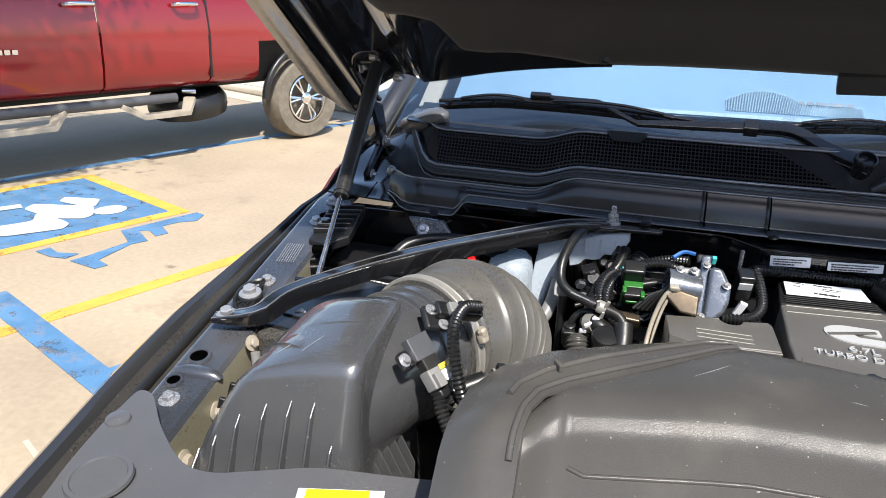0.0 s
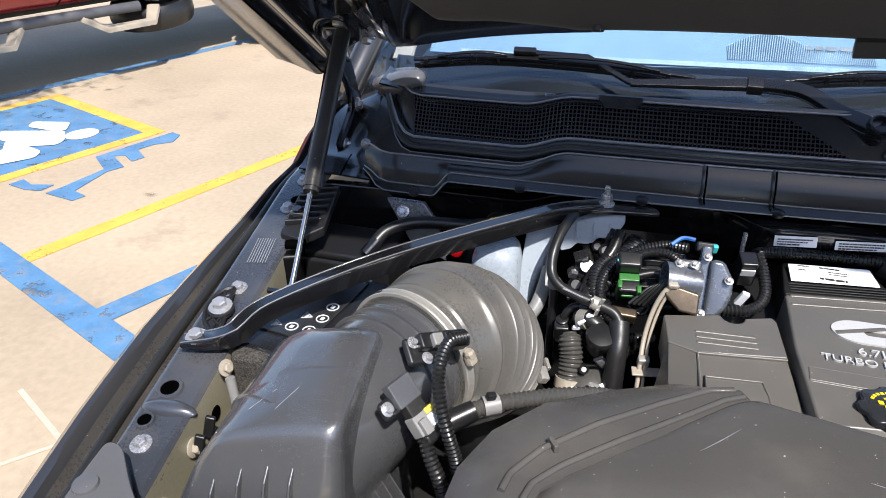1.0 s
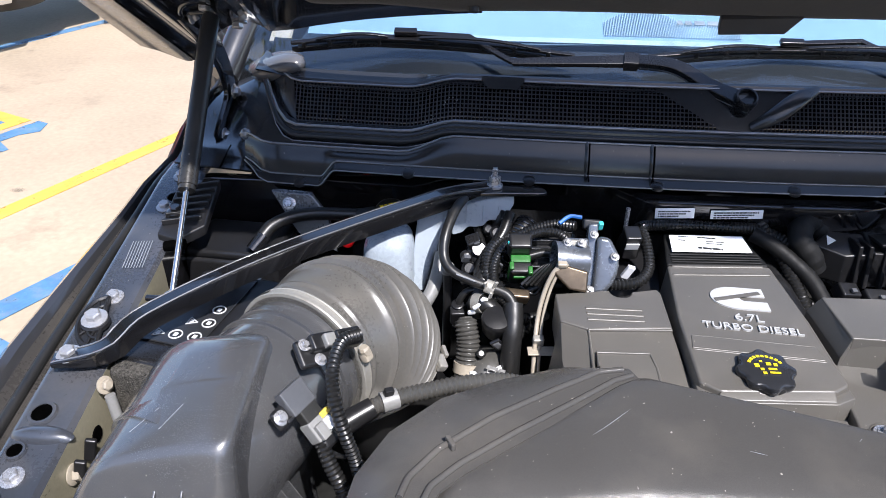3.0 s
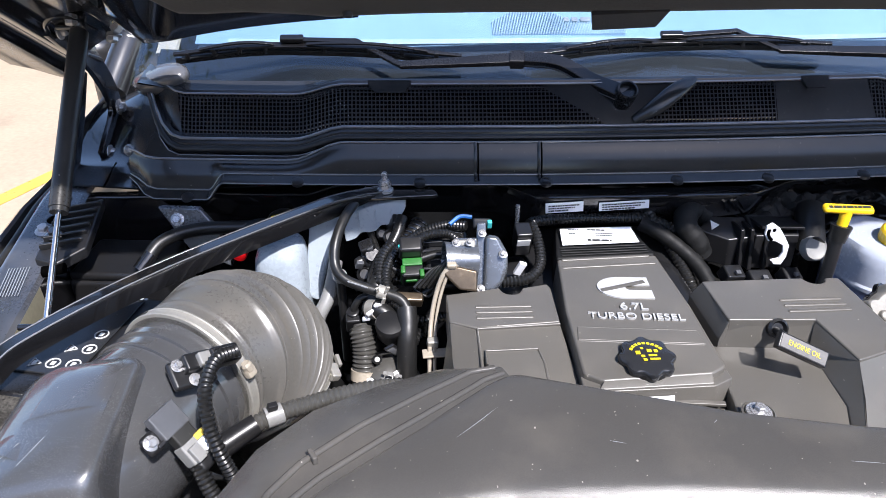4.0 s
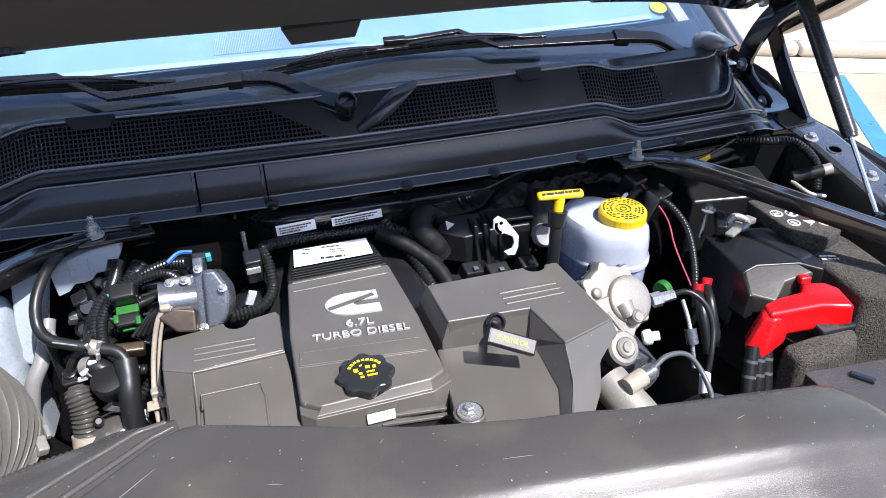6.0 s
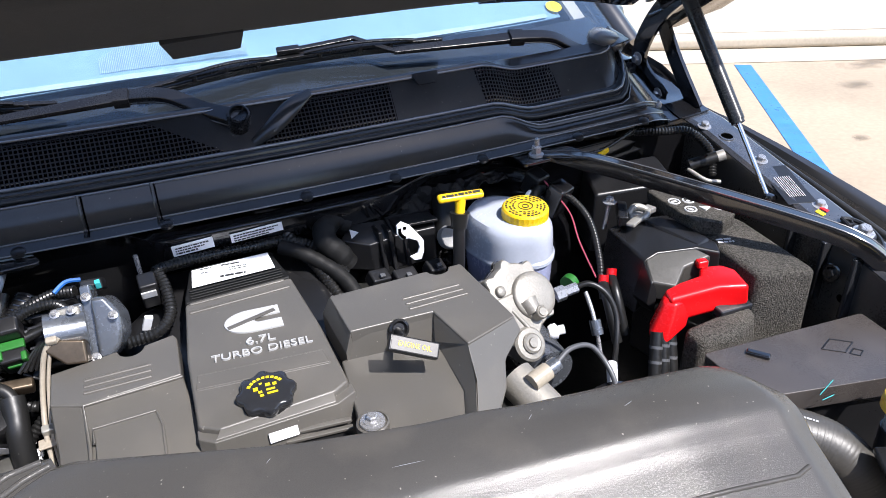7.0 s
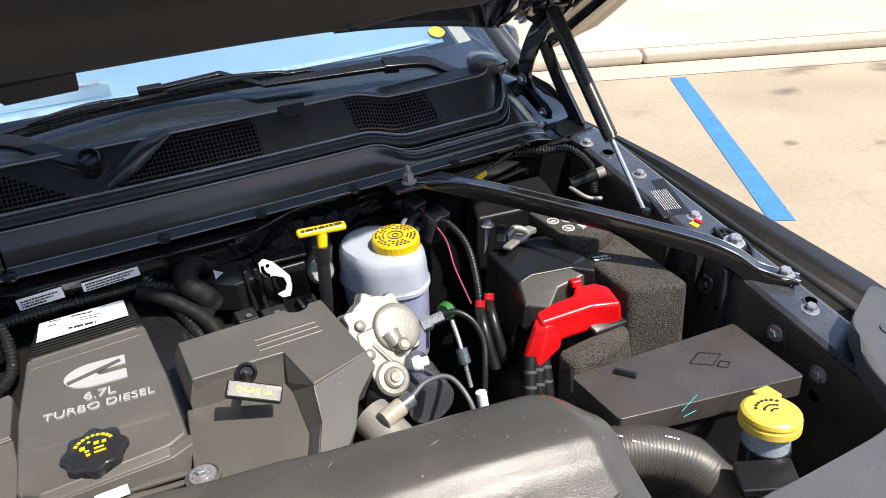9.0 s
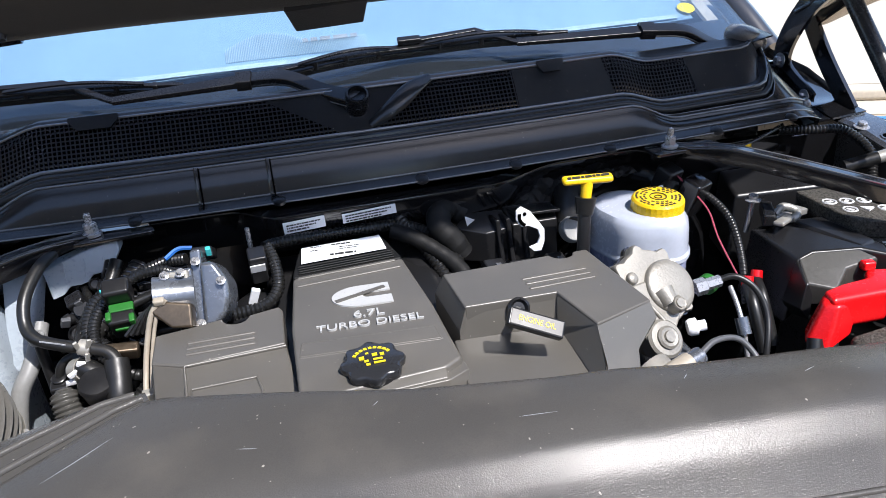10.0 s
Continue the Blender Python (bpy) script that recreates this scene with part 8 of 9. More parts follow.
# connectors between throttle and centre cover
c3 = thing("wiring_harness", (-0.18, -0.05, 1.2), "black sleeve and plugs beside the centre cover", "wiring harness")
part("plug", box(BM(), (-0.192, -0.045, 1.238), (0.022, 0.026, 0.040), (15, 0, 5), 0.003), BLACK, c3)
part("plug_mark", box(BM(), (-0.192, -0.060, 1.240), (0.018, 0.002, 0.012), (25, 0, 5), 0.0005), WHITE_INK, c3)
part("plug_clip", box(BM(), (-0.200, -0.092, 1.220), (0.010, 0.006, 0.022), (15, 20, 5), 0.001), LABEL, c3)
part("sleeve", sleeve(BM(), [(-0.182, -0.035, 1.255), (-0.165, -0.024, 1.254), (-0.11, -0.012, 1.250), (-0.05, -0.010, 1.248), (-0.01, -0.006, 1.244), (0.03, -0.02, 1.230), (0.06, -0.05, 1.195)], 0.0066, 0.005), HARNESS, c3)
part("sleeve", sleeve(BM(), [(-0.178, -0.035, 1.255), (-0.172, -0.055, 1.240), (-0.172, -0.085, 1.222), (-0.190, -0.105, 1.212), (-0.225, -0.110, 1.210)], 0.0064, 0.005), HARNESS, c3)
part("sleeve", sleeve(BM(), [(-0.01, 0.005, 1.253), (0.02, -0.035, 1.215), (0.04, -0.075, 1.18), (0.05, -0.11, 1.15)], 0.0075, 0.006, 0.0015), HARNESS, c3)
part("stud", sweep(BM(), [Vector((-0.198, -0.03, 1.25)), Vector((-0.198, -0.03, 1.282))], 0.003, 8), BOLT, c3)
# shade-side items by the firewall, left
fb = thing("firewall_bracket", (-0.66, 0.03, 1.22), "galvanised steel bracket on the firewall", "bracket")
part("plate", prism(BM(), [(-0.700, 0.020, 1.262), (-0.640, 0.014, 1.262), (-0.615, 0.0, 1.235), (-0.600, -0.01, 1.18), (-0.66, 0.0, 1.205)], [(-0.700, 0.030, 1.262), (-0.640, 0.024, 1.262), (-0.615, 0.010, 1.235), (-0.600, 0.0, 1.18), (-0.66, 0.010, 1.205)], 0.002), ALU, fb)
part("bolt", hexbolt(BM(), (-0.672, 0.012, 1.247), (0, -0.8, 0.5), 0.006), BOLT, fb, sharp=30)
ah = thing("ac_line", (-0.62, -0.01, 1.23), "black hose with a steel end running along the firewall", "hose")
part("hose", tube(BM(), [(-0.705, -0.045, 1.215), (-0.685, -0.022, 1.232), (-0.64, -0.005, 1.240), (-0.56, -0.004, 1.242), (-0.49, 0.0, 1.245), (-0.43, 0.01, 1.25)], 0.0095, 10, 8), RUBBER, ah)
part("end_fitting", sweep(BM(), [Vector((-0.712, -0.055, 1.205)), Vector((-0.698, -0.038, 1.220))], 0.0108, 12), STEEL_BLACK, ah)
wl = thing("filler_cap", (-0.525, 0.0, 1.25), "black cap with yellow print", "cap")
part("cap", lathe(BM(), [(0.022, 0), (0.022, 0.010), (0.018, 0.014), (0, 0.014)], pose(-0.525, 0.012, 1.236, 20), 24), BLACK, wl)
bars("cap_print", (-0.525, 0.006, 1.2512), (1, 0.3, 0.2), (0, -0.34, 0.94), [(-0.014, 0.014, 0.004, 0.004), (-0.012, 0.012, -0.005, 0.004)], YELLOW_INK, wl, "", 4)
rcap = thing("terminal_cap", (-0.59, -0.01, 1.21), "small red rubber terminal cap", "cap")
part("cap", lathe(BM(), [(0.010, 0), (0.011, 0.012), (0.008, 0.018), (0, 0.020)], pose(-0.585, -0.020, 1.205, 20, 20), 16), RED, rcap)
# labels on the firewall lip
for x0, x1, z, h, lab in ((-0.156, -0.103, 1.2660, 0.015, "crinkled white printed label"), (-0.081, -0.011, 1.2675, 0.0125, "white printed barcode label")):
    lbt = thing("firewall_label", ((x0 + x1) / 2, 0.0, z), lab, "label")
    n = Vector((0, -1, 0.1)).normalized()
    m = pose((x0 + x1) / 2, -0.0085, z, -6, -3, 0)
    w = x1 - x0
    part("paper", lbox(m, (0, 0, 0), (w, 0.0012, h), 0.0004), LABEL, lbt)
    bars("print", ((x0 + x1) / 2, -0.0093, z), (1, 0, 0.05), n, [(0.004 - w / 2, w / 2 - 0.006, 0.0030, 0.0018), (0.004 - w / 2, w / 2 - 0.012, -0.0005, 0.0018), (0.004 - w / 2, w / 2 - 0.02, -0.004, 0.002)], BLACK_INK, lbt, "", int(abs(x0) * 1000))

# ---- right side of the bay ----
rv = thing("brake_fluid_reservoir", (0.306, -0.06, 1.08), "milky plastic brake fluid reservoir with a yellow cap", "reservoir")
def rring(z, g):
    cx, cy = 0.308, -0.058
    base = [(0.244, -0.030), (0.262, -0.112), (0.330, -0.134), (0.362, -0.100), (0.366, -0.030), (0.312, 0.020), (0.270, 0.012)]
    return [(x, y, z) for x, y in rounded([(cx + (x - cx) * g, cy + (y - cy) * g) for x, y in base], 0.03, 5)]
part("tank", loft([rring(1.180, 1.0), rring(1.181, 1.04), rring(1.186, 1.04), rring(1.189, 1.0), rring(1.215, 0.99), rring(1.229, 0.96), rring(1.237, 0.88), rring(1.2405, 0.7)]), MILKY, rv, "", 40)
part("tank_base", loft([rring(1.06, 0.86), rring(1.12, 0.94), rring(1.160, 0.98), rring(1.1795, 0.99)]), MILKY_LOW, rv, "lower half tinted by the fluid", 40)
capm = pose(0.322, -0.078, 1.236, 4)
cp = part("cap", lathe(BM(), [(0.033, 0), (0.0335, 0.002), (0.0335, 0.017), (0.031, 0.020), (0.012, 0.0205), (0.010, 0.0195), (0, 0.0195)], capm, 60, lambda a, r: 1 + (0.014 * math.cos(30 * a) if r > 0.033 else 0)), YELLOW, rv, "yellow ribbed screw cap", 30)
bm = BM()
for r, n in ((0.0275, 30), (0.0225, 24), (0.0175, 18)):
    for k in range(n):
        if (k * 7 + int(r * 1e4)) % 5:
            a = 2 * math.pi * k / n
            tmp = BM()
            box(tmp, (r * math.cos(a), r * math.sin(a), 0.0206), (0.0026, 0.0040, 0.0005), (0, 0, math.degrees(a)))
            bmesh.ops.transform(tmp, matrix=capm, verts=tmp.verts[:])
            merge(bm, tmp)
sweep(bm, [capm @ Vector((0.0105 * math.cos(a), 0.0105 * math.sin(a), 0.0207)) for a in lin(0, 2 * math.pi, 24)], 0.0007, 4)
sweep(bm, [capm @ Vector((0.0045 * math.cos(a), 0.0045 * math.sin(a), 0.0201)) for a in lin(0, 2 * math.pi, 14)], 0.0008, 4)
part("cap_print", bm, BLACK_INK, cp, "ring of fine black print as plain bars")
part("master_cylinder", sweep(BM(), [Vector((0.30, 0.06, 1.06)), Vector((0.305, -0.20, 1.05))], 0.035, 20), ALU, rv)
part("green_tape", sweep(BM(), [Vector((0.358, -0.145, 1.150)), Vector((0.368, -0.140, 1.151))], 0.013, 16), GREEN, rv, "lime green tape band")
bo = thing("brake_booster", (0.33, 0.0, 1.0), "black round brake booster against the firewall", "brake booster")
part("drum", lathe(BM(), [(0.13, 0), (0.135, 0.03), (0.12, 0.05), (0.06, 0.065), (0, 0.068)], frame_of((0, -1, 0), (0.34, 0.066, 1.09)), 40), STEEL_BLACK, bo)

td = thing("transmission_dipstick", (0.21, -0.105, 1.1), "yellow T-shaped dipstick handle on a black tube", "dipstick")
part("handle", lbox(axes((0.05, -0.45, 0.9), (1, -0.05, 0), (0.217, -0.094, 1.301)), (0, 0, 0), (0.066, 0.013, 0.009), 0.004), YELLOW, td)
part("stem", sweep(BM(), [Vector((0.217, -0.093, 1.298)), Vector((0.212, -0.099, 1.270))], lambda s, k: 0.0075 - 0.001 * k, 12), YELLOW, td)
part("collar", sweep(BM(), [Vector((0.2135, -0.097, 1.279)), Vector((0.211, -0.100, 1.262)), Vector((0.210, -0.101, 1.258))], lambda s, k: 0.0135 - 0.003 * k, 16), RUBBER, td)
part("tube", tube(BM(), [(0.2115, -0.099, 1.268), (0.205, -0.110, 1.215), (0.198, -0.118, 1.17), (0.19, -0.12, 1.05)], 0.0085, 12), BLACK, td)
bars("handle_print", (0.2175, -0.0965, 1.3055), (1, 0, 0), (0.05, -0.45, 0.9), [(-0.028, 0.028, 0.0, 0.0035)], BLACK_INK, td, "small black print", 8)

pm = thing("vacuum_pump", (0.24, -0.25, 1.10), "pale cast aluminium pump housing with a scalloped rim", "pump")
pax = Vector((0.20, -0.72, 0.66)).normalized()
pc = Vector((0.241, -0.225, 1.212))
pmat = frame_of(pax, pc)
eu = Vector((0.95, 0.0, -0.29)).normalized()
eu = (eu - pax * eu.dot(pax)).normalized()
ev = eu.cross(pax)
ev = ev if ev.z < 0 else -ev
on = lambda u, v, h=0.0: pc + eu * u + ev * v + pax * h
scal = lambda a, r: 1 + (0.17 * max(0, math.cos(8 * a)) ** 1.2 if r > 0.037 else 0)
part("rear_plate", lathe(BM(), [(0.030, -0.022), (0.0475, -0.022), (0.0475, -0.015), (0.03, -0.014)], pmat, 90, scal), STEEL_BLACK, pm, "black gasket edge")
part("housing", lathe(BM(), [(0.030, -0.016), (0.0455, -0.015), (0.0455, -0.003), (0.0435, 0.0), (0.036, 0.0005), (0, 0.0005)], pmat, 90, scal), CAST, pm, "", 40)
arm = [(-0.036, 0.004), (-0.031, 0.034), (-0.018, 0.066), (0.0, 0.075), (0.018, 0.066), (0.022, 0.044), (0.036, 0.014), (0.0, -0.010)]
part("arm", prism(BM(), [tuple(on(u, v, 0.003)) for u, v in arm], [tuple(on(u, v, -0.030)) for u, v in arm], 0.003, 3), CAST, pm, "", 40)
part("domed_disc", lathe(BM(), [(0.032, -0.010), (0.0315, 0.004), (0.029, 0.007), (0.022, 0.0085), (0, 0.009)], frame_of(pax, on(0.018, -0.002)), 48), CAST, pm, "", 40)
part("ridge", sweep(BM(), [on(0.006, 0.006, 0.004), on(0.013, 0.022, 0.008)], lambda s, k: 0.013 - 0.004 * k, 20), CAST, pm)
part("shaft_boss", lathe(BM(), [(0.0095, 0.0), (0.009, 0.016), (0.0075, 0.018), (0.0055, 0.017), (0.005, 0.019), (0, 0.019)], frame_of(pax, on(0.018, 0.022)), 28), CAST, pm)
part("web", sweep(BM(), [on(-0.016, 0.018, 0.002), on(0.004, 0.040, 0.004)], 0.0028, 8), CAST, pm)
part("port_boss", lathe(BM(), [(0.0225, -0.012), (0.022, 0.004), (0.019, 0.007), (0.013, 0.0075), (0.013, 0.010), (0.0105, 0.012), (0.007, 0.0115), (0.006, 0.014), (0, 0.014)], frame_of(pax, on(0.003, 0.060)), 40), CAST, pm, "", 40)
for u, v in ((-0.030, -0.006), (-0.022, 0.030)):
    part("bolt_boss", lathe(BM(), [(0.0075, -0.012), (0.007, 0.004), (0.005, 0.006), (0, 0.006)], frame_of(pax, on(u, v)), 18), CAST, pm)
nm = frame_of((0.95, -0.25, 0.15), (0.262, -0.262, 1.175))
part("nipple", lathe(BM(), [(0.008, 0), (0.010, 0.004), (0.010, 0.010), (0.006, 0.012), (0.006, 0.020), (0, 0.020)], nm, 16), LABEL, pm)
part("fitting", lathe(BM(), [(0.010, 0), (0.010, 0.012), (0.007, 0.014), (0.007, 0.03), (0, 0.03)], frame_of((0.95, -0.1, 0.2), (0.292, -0.225, 1.200)), 6), BOLT, pm)
# filter housing under the right cover with a cable
ff = thing("cast_housing", (0.20, -0.37, 1.12), "bright cast housing with a brass fitting and cable", "housing")
part("housing", sweep(BM(), [Vector((0.185, -0.32, 1.175)), Vector((0.205, -0.375, 1.155)), Vector((0.225, -0.42, 1.13))], 0.023, 24), CAST, ff)
part("collar", sweep(BM(), [Vector((0.190, -0.352, 1.190)), Vector((0.214, -0.345, 1.194))], 0.0105, 20), TAN, ff)
part("neck", sweep(BM(), [Vector((0.214, -0.345, 1.194)), Vector((0.228, -0.341, 1.196))], 0.0095, 16), ALU, ff)
part("cable", tube(BM(), [(0.226, -0.341, 1.196), (0.252, -0.330, 1.202), (0.280, -0.330, 1.196), (0.292, -0.352, 1.175), (0.286, -0.378, 1.160), (0.262, -0.395, 1.150)], 0.0032, 8, 8), GREY_SLATE, ff)
for a in range(4):
    part("spring_turn", tube(BM(), [(0.236 + 0.012 * a, -0.398, 1.14), (0.240 + 0.012 * a, -0.385, 1.155), (0.244 + 0.012 * a, -0.372, 1.14)], 0.0022, 6), BOLT, ff)
part("pulley", lathe(BM(), [(0.0, 0.0), (0.055, 0.0), (0.06, 0.006), (0.055, 0.012), (0.055, 0.02), (0.03, 0.022), (0, 0.022)], frame_of((0, -1, 0.35), (0.285, -0.37, 1.10)), 36), STEEL_BLACK, ff)
# lines between pump and battery
ln = thing("vacuum_lines", (0.32, -0.24, 1.1), "thin black vacuum lines and wires behind the pump", "hose")
part("line", tube(BM(), [(0.315, -0.228, 1.206), (0.335, -0.235, 1.212), (0.352, -0.250, 1.200), (0.357, -0.268, 1.175), (0.345, -0.29, 1.14), (0.335, -0.30, 1.08)], 0.0038, 8, 8), RUBBER, ln)
part("line", tube(BM(), [(0.330, -0.235, 1.20), (0.328, -0.255, 1.185), (0.326, -0.272, 1.165), (0.327, -0.285, 1.13)], 0.0030, 8, 8), BOLT, ln)
part("joint", sweep(BM(), [Vector((0.327, -0.264, 1.176)), Vector((0.3265, -0.275, 1.160))], 0.0075, 10), ALU, ln)
part("joint", sweep(BM(), [Vector((0.333, -0.300, 1.130)), Vector((0.334, -0.305, 1.10))], 0.007, 10), LABEL, ln)
part("pink_wire", tube(BM(), [(0.392, 0.015, 1.255), (0.398, -0.03, 1.238), (0.403, -0.07, 1.220), (0.396, -0.11, 1.195), (0.392, -0.165, 1.165)], 0.0012, 6, 8), PINK, ln)
part("sleeve", sleeve(BM(), [(0.40, 0.03, 1.235), (0.425, -0.02, 1.225), (0.435, -0.07, 1.205), (0.425, -0.12, 1.17), (0.41, -0.16, 1.12)], 0.0046, 0.005, 0.0010), HARNESS, ln)
part("plug", box(BM(), (0.405, -0.025, 1.225), (0.034, 0.030, 0.055), (20, 0, 25), 0.005), STEEL_BLACK, ln)
part("plug", box(BM(), (0.388, 0.015, 1.24), (0.030, 0.030, 0.04), (20, 0, 25), 0.005), BLACK, ln)
part("hose_stub", tube(BM(), [(0.362, -0.02, 1.225), (0.378, -0.005, 1.235), (0.395, 0.01, 1.23)], 0.010, 12), RUBBER, ln)
part("white_ring", lathe(BM(), [(0.011, -0.003), (0.013, 0), (0.011, 0.003)], pose(0.366, -0.015, 1.23, 60, 30), 20), LABEL, ln)

# battery on the right
b3 = thing("battery", (0.56, -0.2, 1.0), "battery in a coarse felt jacket with a red terminal cover", "battery", "batteries")
part("case", prism(BM(), [(0.475, -0.145, 1.100), (0.600, -0.065, 1.100), (0.640, -0.265, 1.100), (0.520, -0.285, 1.100)], [(0.475, -0.145, 1.0), (0.600, -0.065, 1.0), (0.655, -0.275, 1.0), (0.520, -0.300, 1.0)], 0.008), BLACK, b3)
part("felt_jacket", prism(BM(), [(0.585, -0.010, 1.187), (0.640, -0.010, 1.187), (0.668, -0.150, 1.184), (0.664, -0.296, 1.180), (0.577, -0.274, 1.182)], [(0.585, -0.010, 1.0), (0.640, -0.010, 1.0), (0.668, -0.150, 1.0), (0.664, -0.300, 1.0), (0.577, -0.278, 1.0)], 0.010, 3), FOAM, b3, "coarse grey-black felt jacket")
part("felt_jacket", prism(BM(), [(0.452, -0.287, 1.140), (0.502, -0.281, 1.140), (0.566, -0.280, 1.142), (0.562, -0.300, 1.140), (0.511, -0.322, 1.134), (0.460, -0.318, 1.134)], [(0.445, -0.290, 1.0), (0.502, -0.281, 1.0), (0.57, -0.28, 1.0), (0.57, -0.320, 1.0), (0.511, -0.335, 1.0), (0.452, -0.330, 1.0)], 0.010, 3), FOAM, b3)
part("label_flap", prism(BM(), [(0.560, -0.040, 1.213), (0.612, -0.045, 1.213), (0.640, -0.155, 1.208), (0.600, -0.172, 1.207), (0.566, -0.150, 1.208)], [(0.562, -0.040, 1.187), (0.612, -0.045, 1.187), (0.640, -0.155, 1.184), (0.600, -0.170, 1.184), (0.568, -0.150, 1.184)], 0.004), FOAM, b3, "felt flap with white pictograms")
for k in range(6):
    x, y = 0.576 + 0.022 * (k % 3) + 0.008 * (k // 3), -0.090 - 0.030 * (k // 3) - 0.006 * (k % 3)
    zz = 1.2132 + 0.045 * (y + 0.04)
    part("pictogram", sweep(BM(), [Vector((x + 0.0085 * math.cos(q), y + 0.0085 * math.sin(q), zz)) for q in lin(0, 2 * math.pi, 20 if k != 4 else 3)], 0.0014, 5), WHITE_INK, b3, "white warning pictogram")
    part("pictogram_core", box(BM(), (x, y, zz), (0.009, 0.005, 0.0008), (0, 0, 40 * k)), WHITE_INK, b3)
bars("flap_print", (0.598, -0.185, 1.1845), (1, -0.3, 0), (0, 0, 1), [(-0.012, 0.012, 0.004, 0.004), (-0.012, 0.012, -0.004, 0.004)], WHITE_INK, b3, "", 6)
# black terminal shroud and red cover
part("terminal_shroud", prism(BM(), [(0.464, -0.080, 1.186), (0.497, -0.076, 1.190), (0.560, -0.090, 1.192), (0.578, -0.190, 1.190), (0.566, -0.214, 1.188), (0.540, -0.196, 1.192), (0.480, -0.184, 1.192), (0.458, -0.186, 1.187)], [(0.452, -0.080, 1.09), (0.49, -0.076, 1.09), (0.565, -0.090, 1.09), (0.578, -0.190, 1.09), (0.57, -0.214, 1.12), (0.540, -0.196, 1.12), (0.480, -0.184, 1.12), (0.446, -0.190, 1.10)], 0.004), BLACK, b3, "smooth black moulded terminal shroud")
part("shroud_ridge", prism(BM(), [(0.520, -0.094, 1.1945), (0.558, -0.098, 1.1955), (0.570, -0.180, 1.1935), (0.545, -0.190, 1.1935)], [(0.518, -0.090, 1.186), (0.562, -0.096, 1.186), (0.574, -0.184, 1.186), (0.542, -0.196, 1.186)], 0.002), BLACK, b3)
part("pale_bar", prism(BM(), [(0.508, -0.072, 1.199), (0.548, -0.062, 1.201), (0.556, -0.076, 1.200), (0.526, -0.082, 1.198), (0.514, -0.094, 1.196), (0.504, -0.090, 1.196)], [(0.508, -0.072, 1.19), (0.548, -0.062, 1.19), (0.556, -0.076, 1.19), (0.526, -0.082, 1.19), (0.514, -0.094, 1.19), (0.504, -0.090, 1.19)], 0.002), GREY_CONN, b3, "pale grey bar")
part("shroud_face", prism(BM(), [(0.457, -0.187, 1.190), (0.480, -0.184, 1.1935), (0.535, -0.196, 1.1935), (0.549, -0.214, 1.187), (0.503, -0.216, 1.181), (0.478, -0.234, 1.166), (0.450, -0.215, 1.170)], [(0.457, -0.187, 1.15), (0.480, -0.184, 1.15), (0.535, -0.196, 1.15), (0.549, -0.214, 1.15), (0.503, -0.214, 1.15), (0.478, -0.230, 1.14), (0.450, -0.212, 1.14)], 0.003), SLEEVE_GREY, b3, "grained grey lip")
part("shroud_side", prism(BM(), [(0.456, -0.184, 1.188), (0.449, -0.216, 1.169), (0.440, -0.222, 1.140), (0.446, -0.180, 1.13)], [(0.468, -0.184, 1.188), (0.462, -0.216, 1.169), (0.455, -0.222, 1.12), (0.456, -0.180, 1.11)], 0.002), BLACK, b3)
arm = [(0.446, -0.246), (0.476, -0.239), (0.512, -0.236), (0.527, -0.218), (0.557, -0.226), (0.567, -0.244), (0.556, -0.286), (0.518, -0.272), (0.440, -0.270)]
rd = part("terminal_cover", prism(BM(), [(x, y, 1.178) for x, y in arm], [(x + 0.003, y - 0.002 * (y < -0.25), 1.146 - 0.008 * (x < 0.52)) for x, y in arm], 0.006, 4), RED, b3, "bright red moulded terminal cover", 60)
part("cover_tail", prism(BM(), [(0.450, -0.244, 1.175), (0.486, -0.262, 1.166), (0.448, -0.275, 1.172), (0.434, -0.262, 1.172)], [(0.431, -0.242, 1.124), (0.468, -0.277, 1.128), (0.426, -0.290, 1.120), (0.412, -0.266, 1.123)], 0.006, 4), RED, rd, sharp=60)
part("cover_lug", box(BM(), (0.528, -0.220, 1.183), (0.016, 0.012, 0.012), (0, 0, -10), 0.003), RED, rd)
part("cover_base", prism(BM(), [(0.512, -0.262, 1.149), (0.562, -0.256, 1.149), (0.566, -0.290, 1.147), (0.514, -0.288, 1.145)], [(0.512, -0.262, 1.132), (0.562, -0.256, 1.132), (0.566, -0.288, 1.130), (0.514, -0.286, 1.130)], 0.003), GRILLE, b3)
for k in range(3):
    cab = part("cable", tube(BM(), [(0.422 + 0.010 * k, -0.272, 1.132), (0.404 + 0.014 * k, -0.300, 1.08), (0.395 + 0.014 * k, -0.315, 1.04), (0.39 + 0.014 * k, -0.33, 0.98)], 0.0085, 12), RUBBER, b3, "black taped cable")
    for q in (0.30, 0.62):
        p = Vector((0.422 + 0.010 * k, -0.272, 1.132)).lerp(Vector((0.404 + 0.014 * k, -0.300, 1.08)), q)
        part("tape_edge", sweep(BM(), [p, p + Vector((-0.0012, -0.0018, -0.0034))], 0.0092, 12), GREY_SLATE, cab)
part("hold_down", sweep(BM(), [Vector((0.475, -0.055, 1.17)), Vector((0.478, -0.060, 1.222))], 0.004, 8), BOLT, b3)
part("hold_nut", hexbolt(BM(), (0.478, -0.060, 1.218), (0, 0, 1), 0.007), BOLT, b3, sharp=30)
part("terminal_clamp", tube(BM(), [(0.503, -0.075, 1.198), (0.520, -0.070, 1.206), (0.535, -0.080, 1.200), (0.520, -0.092, 1.196), (0.503, -0.080, 1.196)], 0.0055, 8), CLAMP, b3)
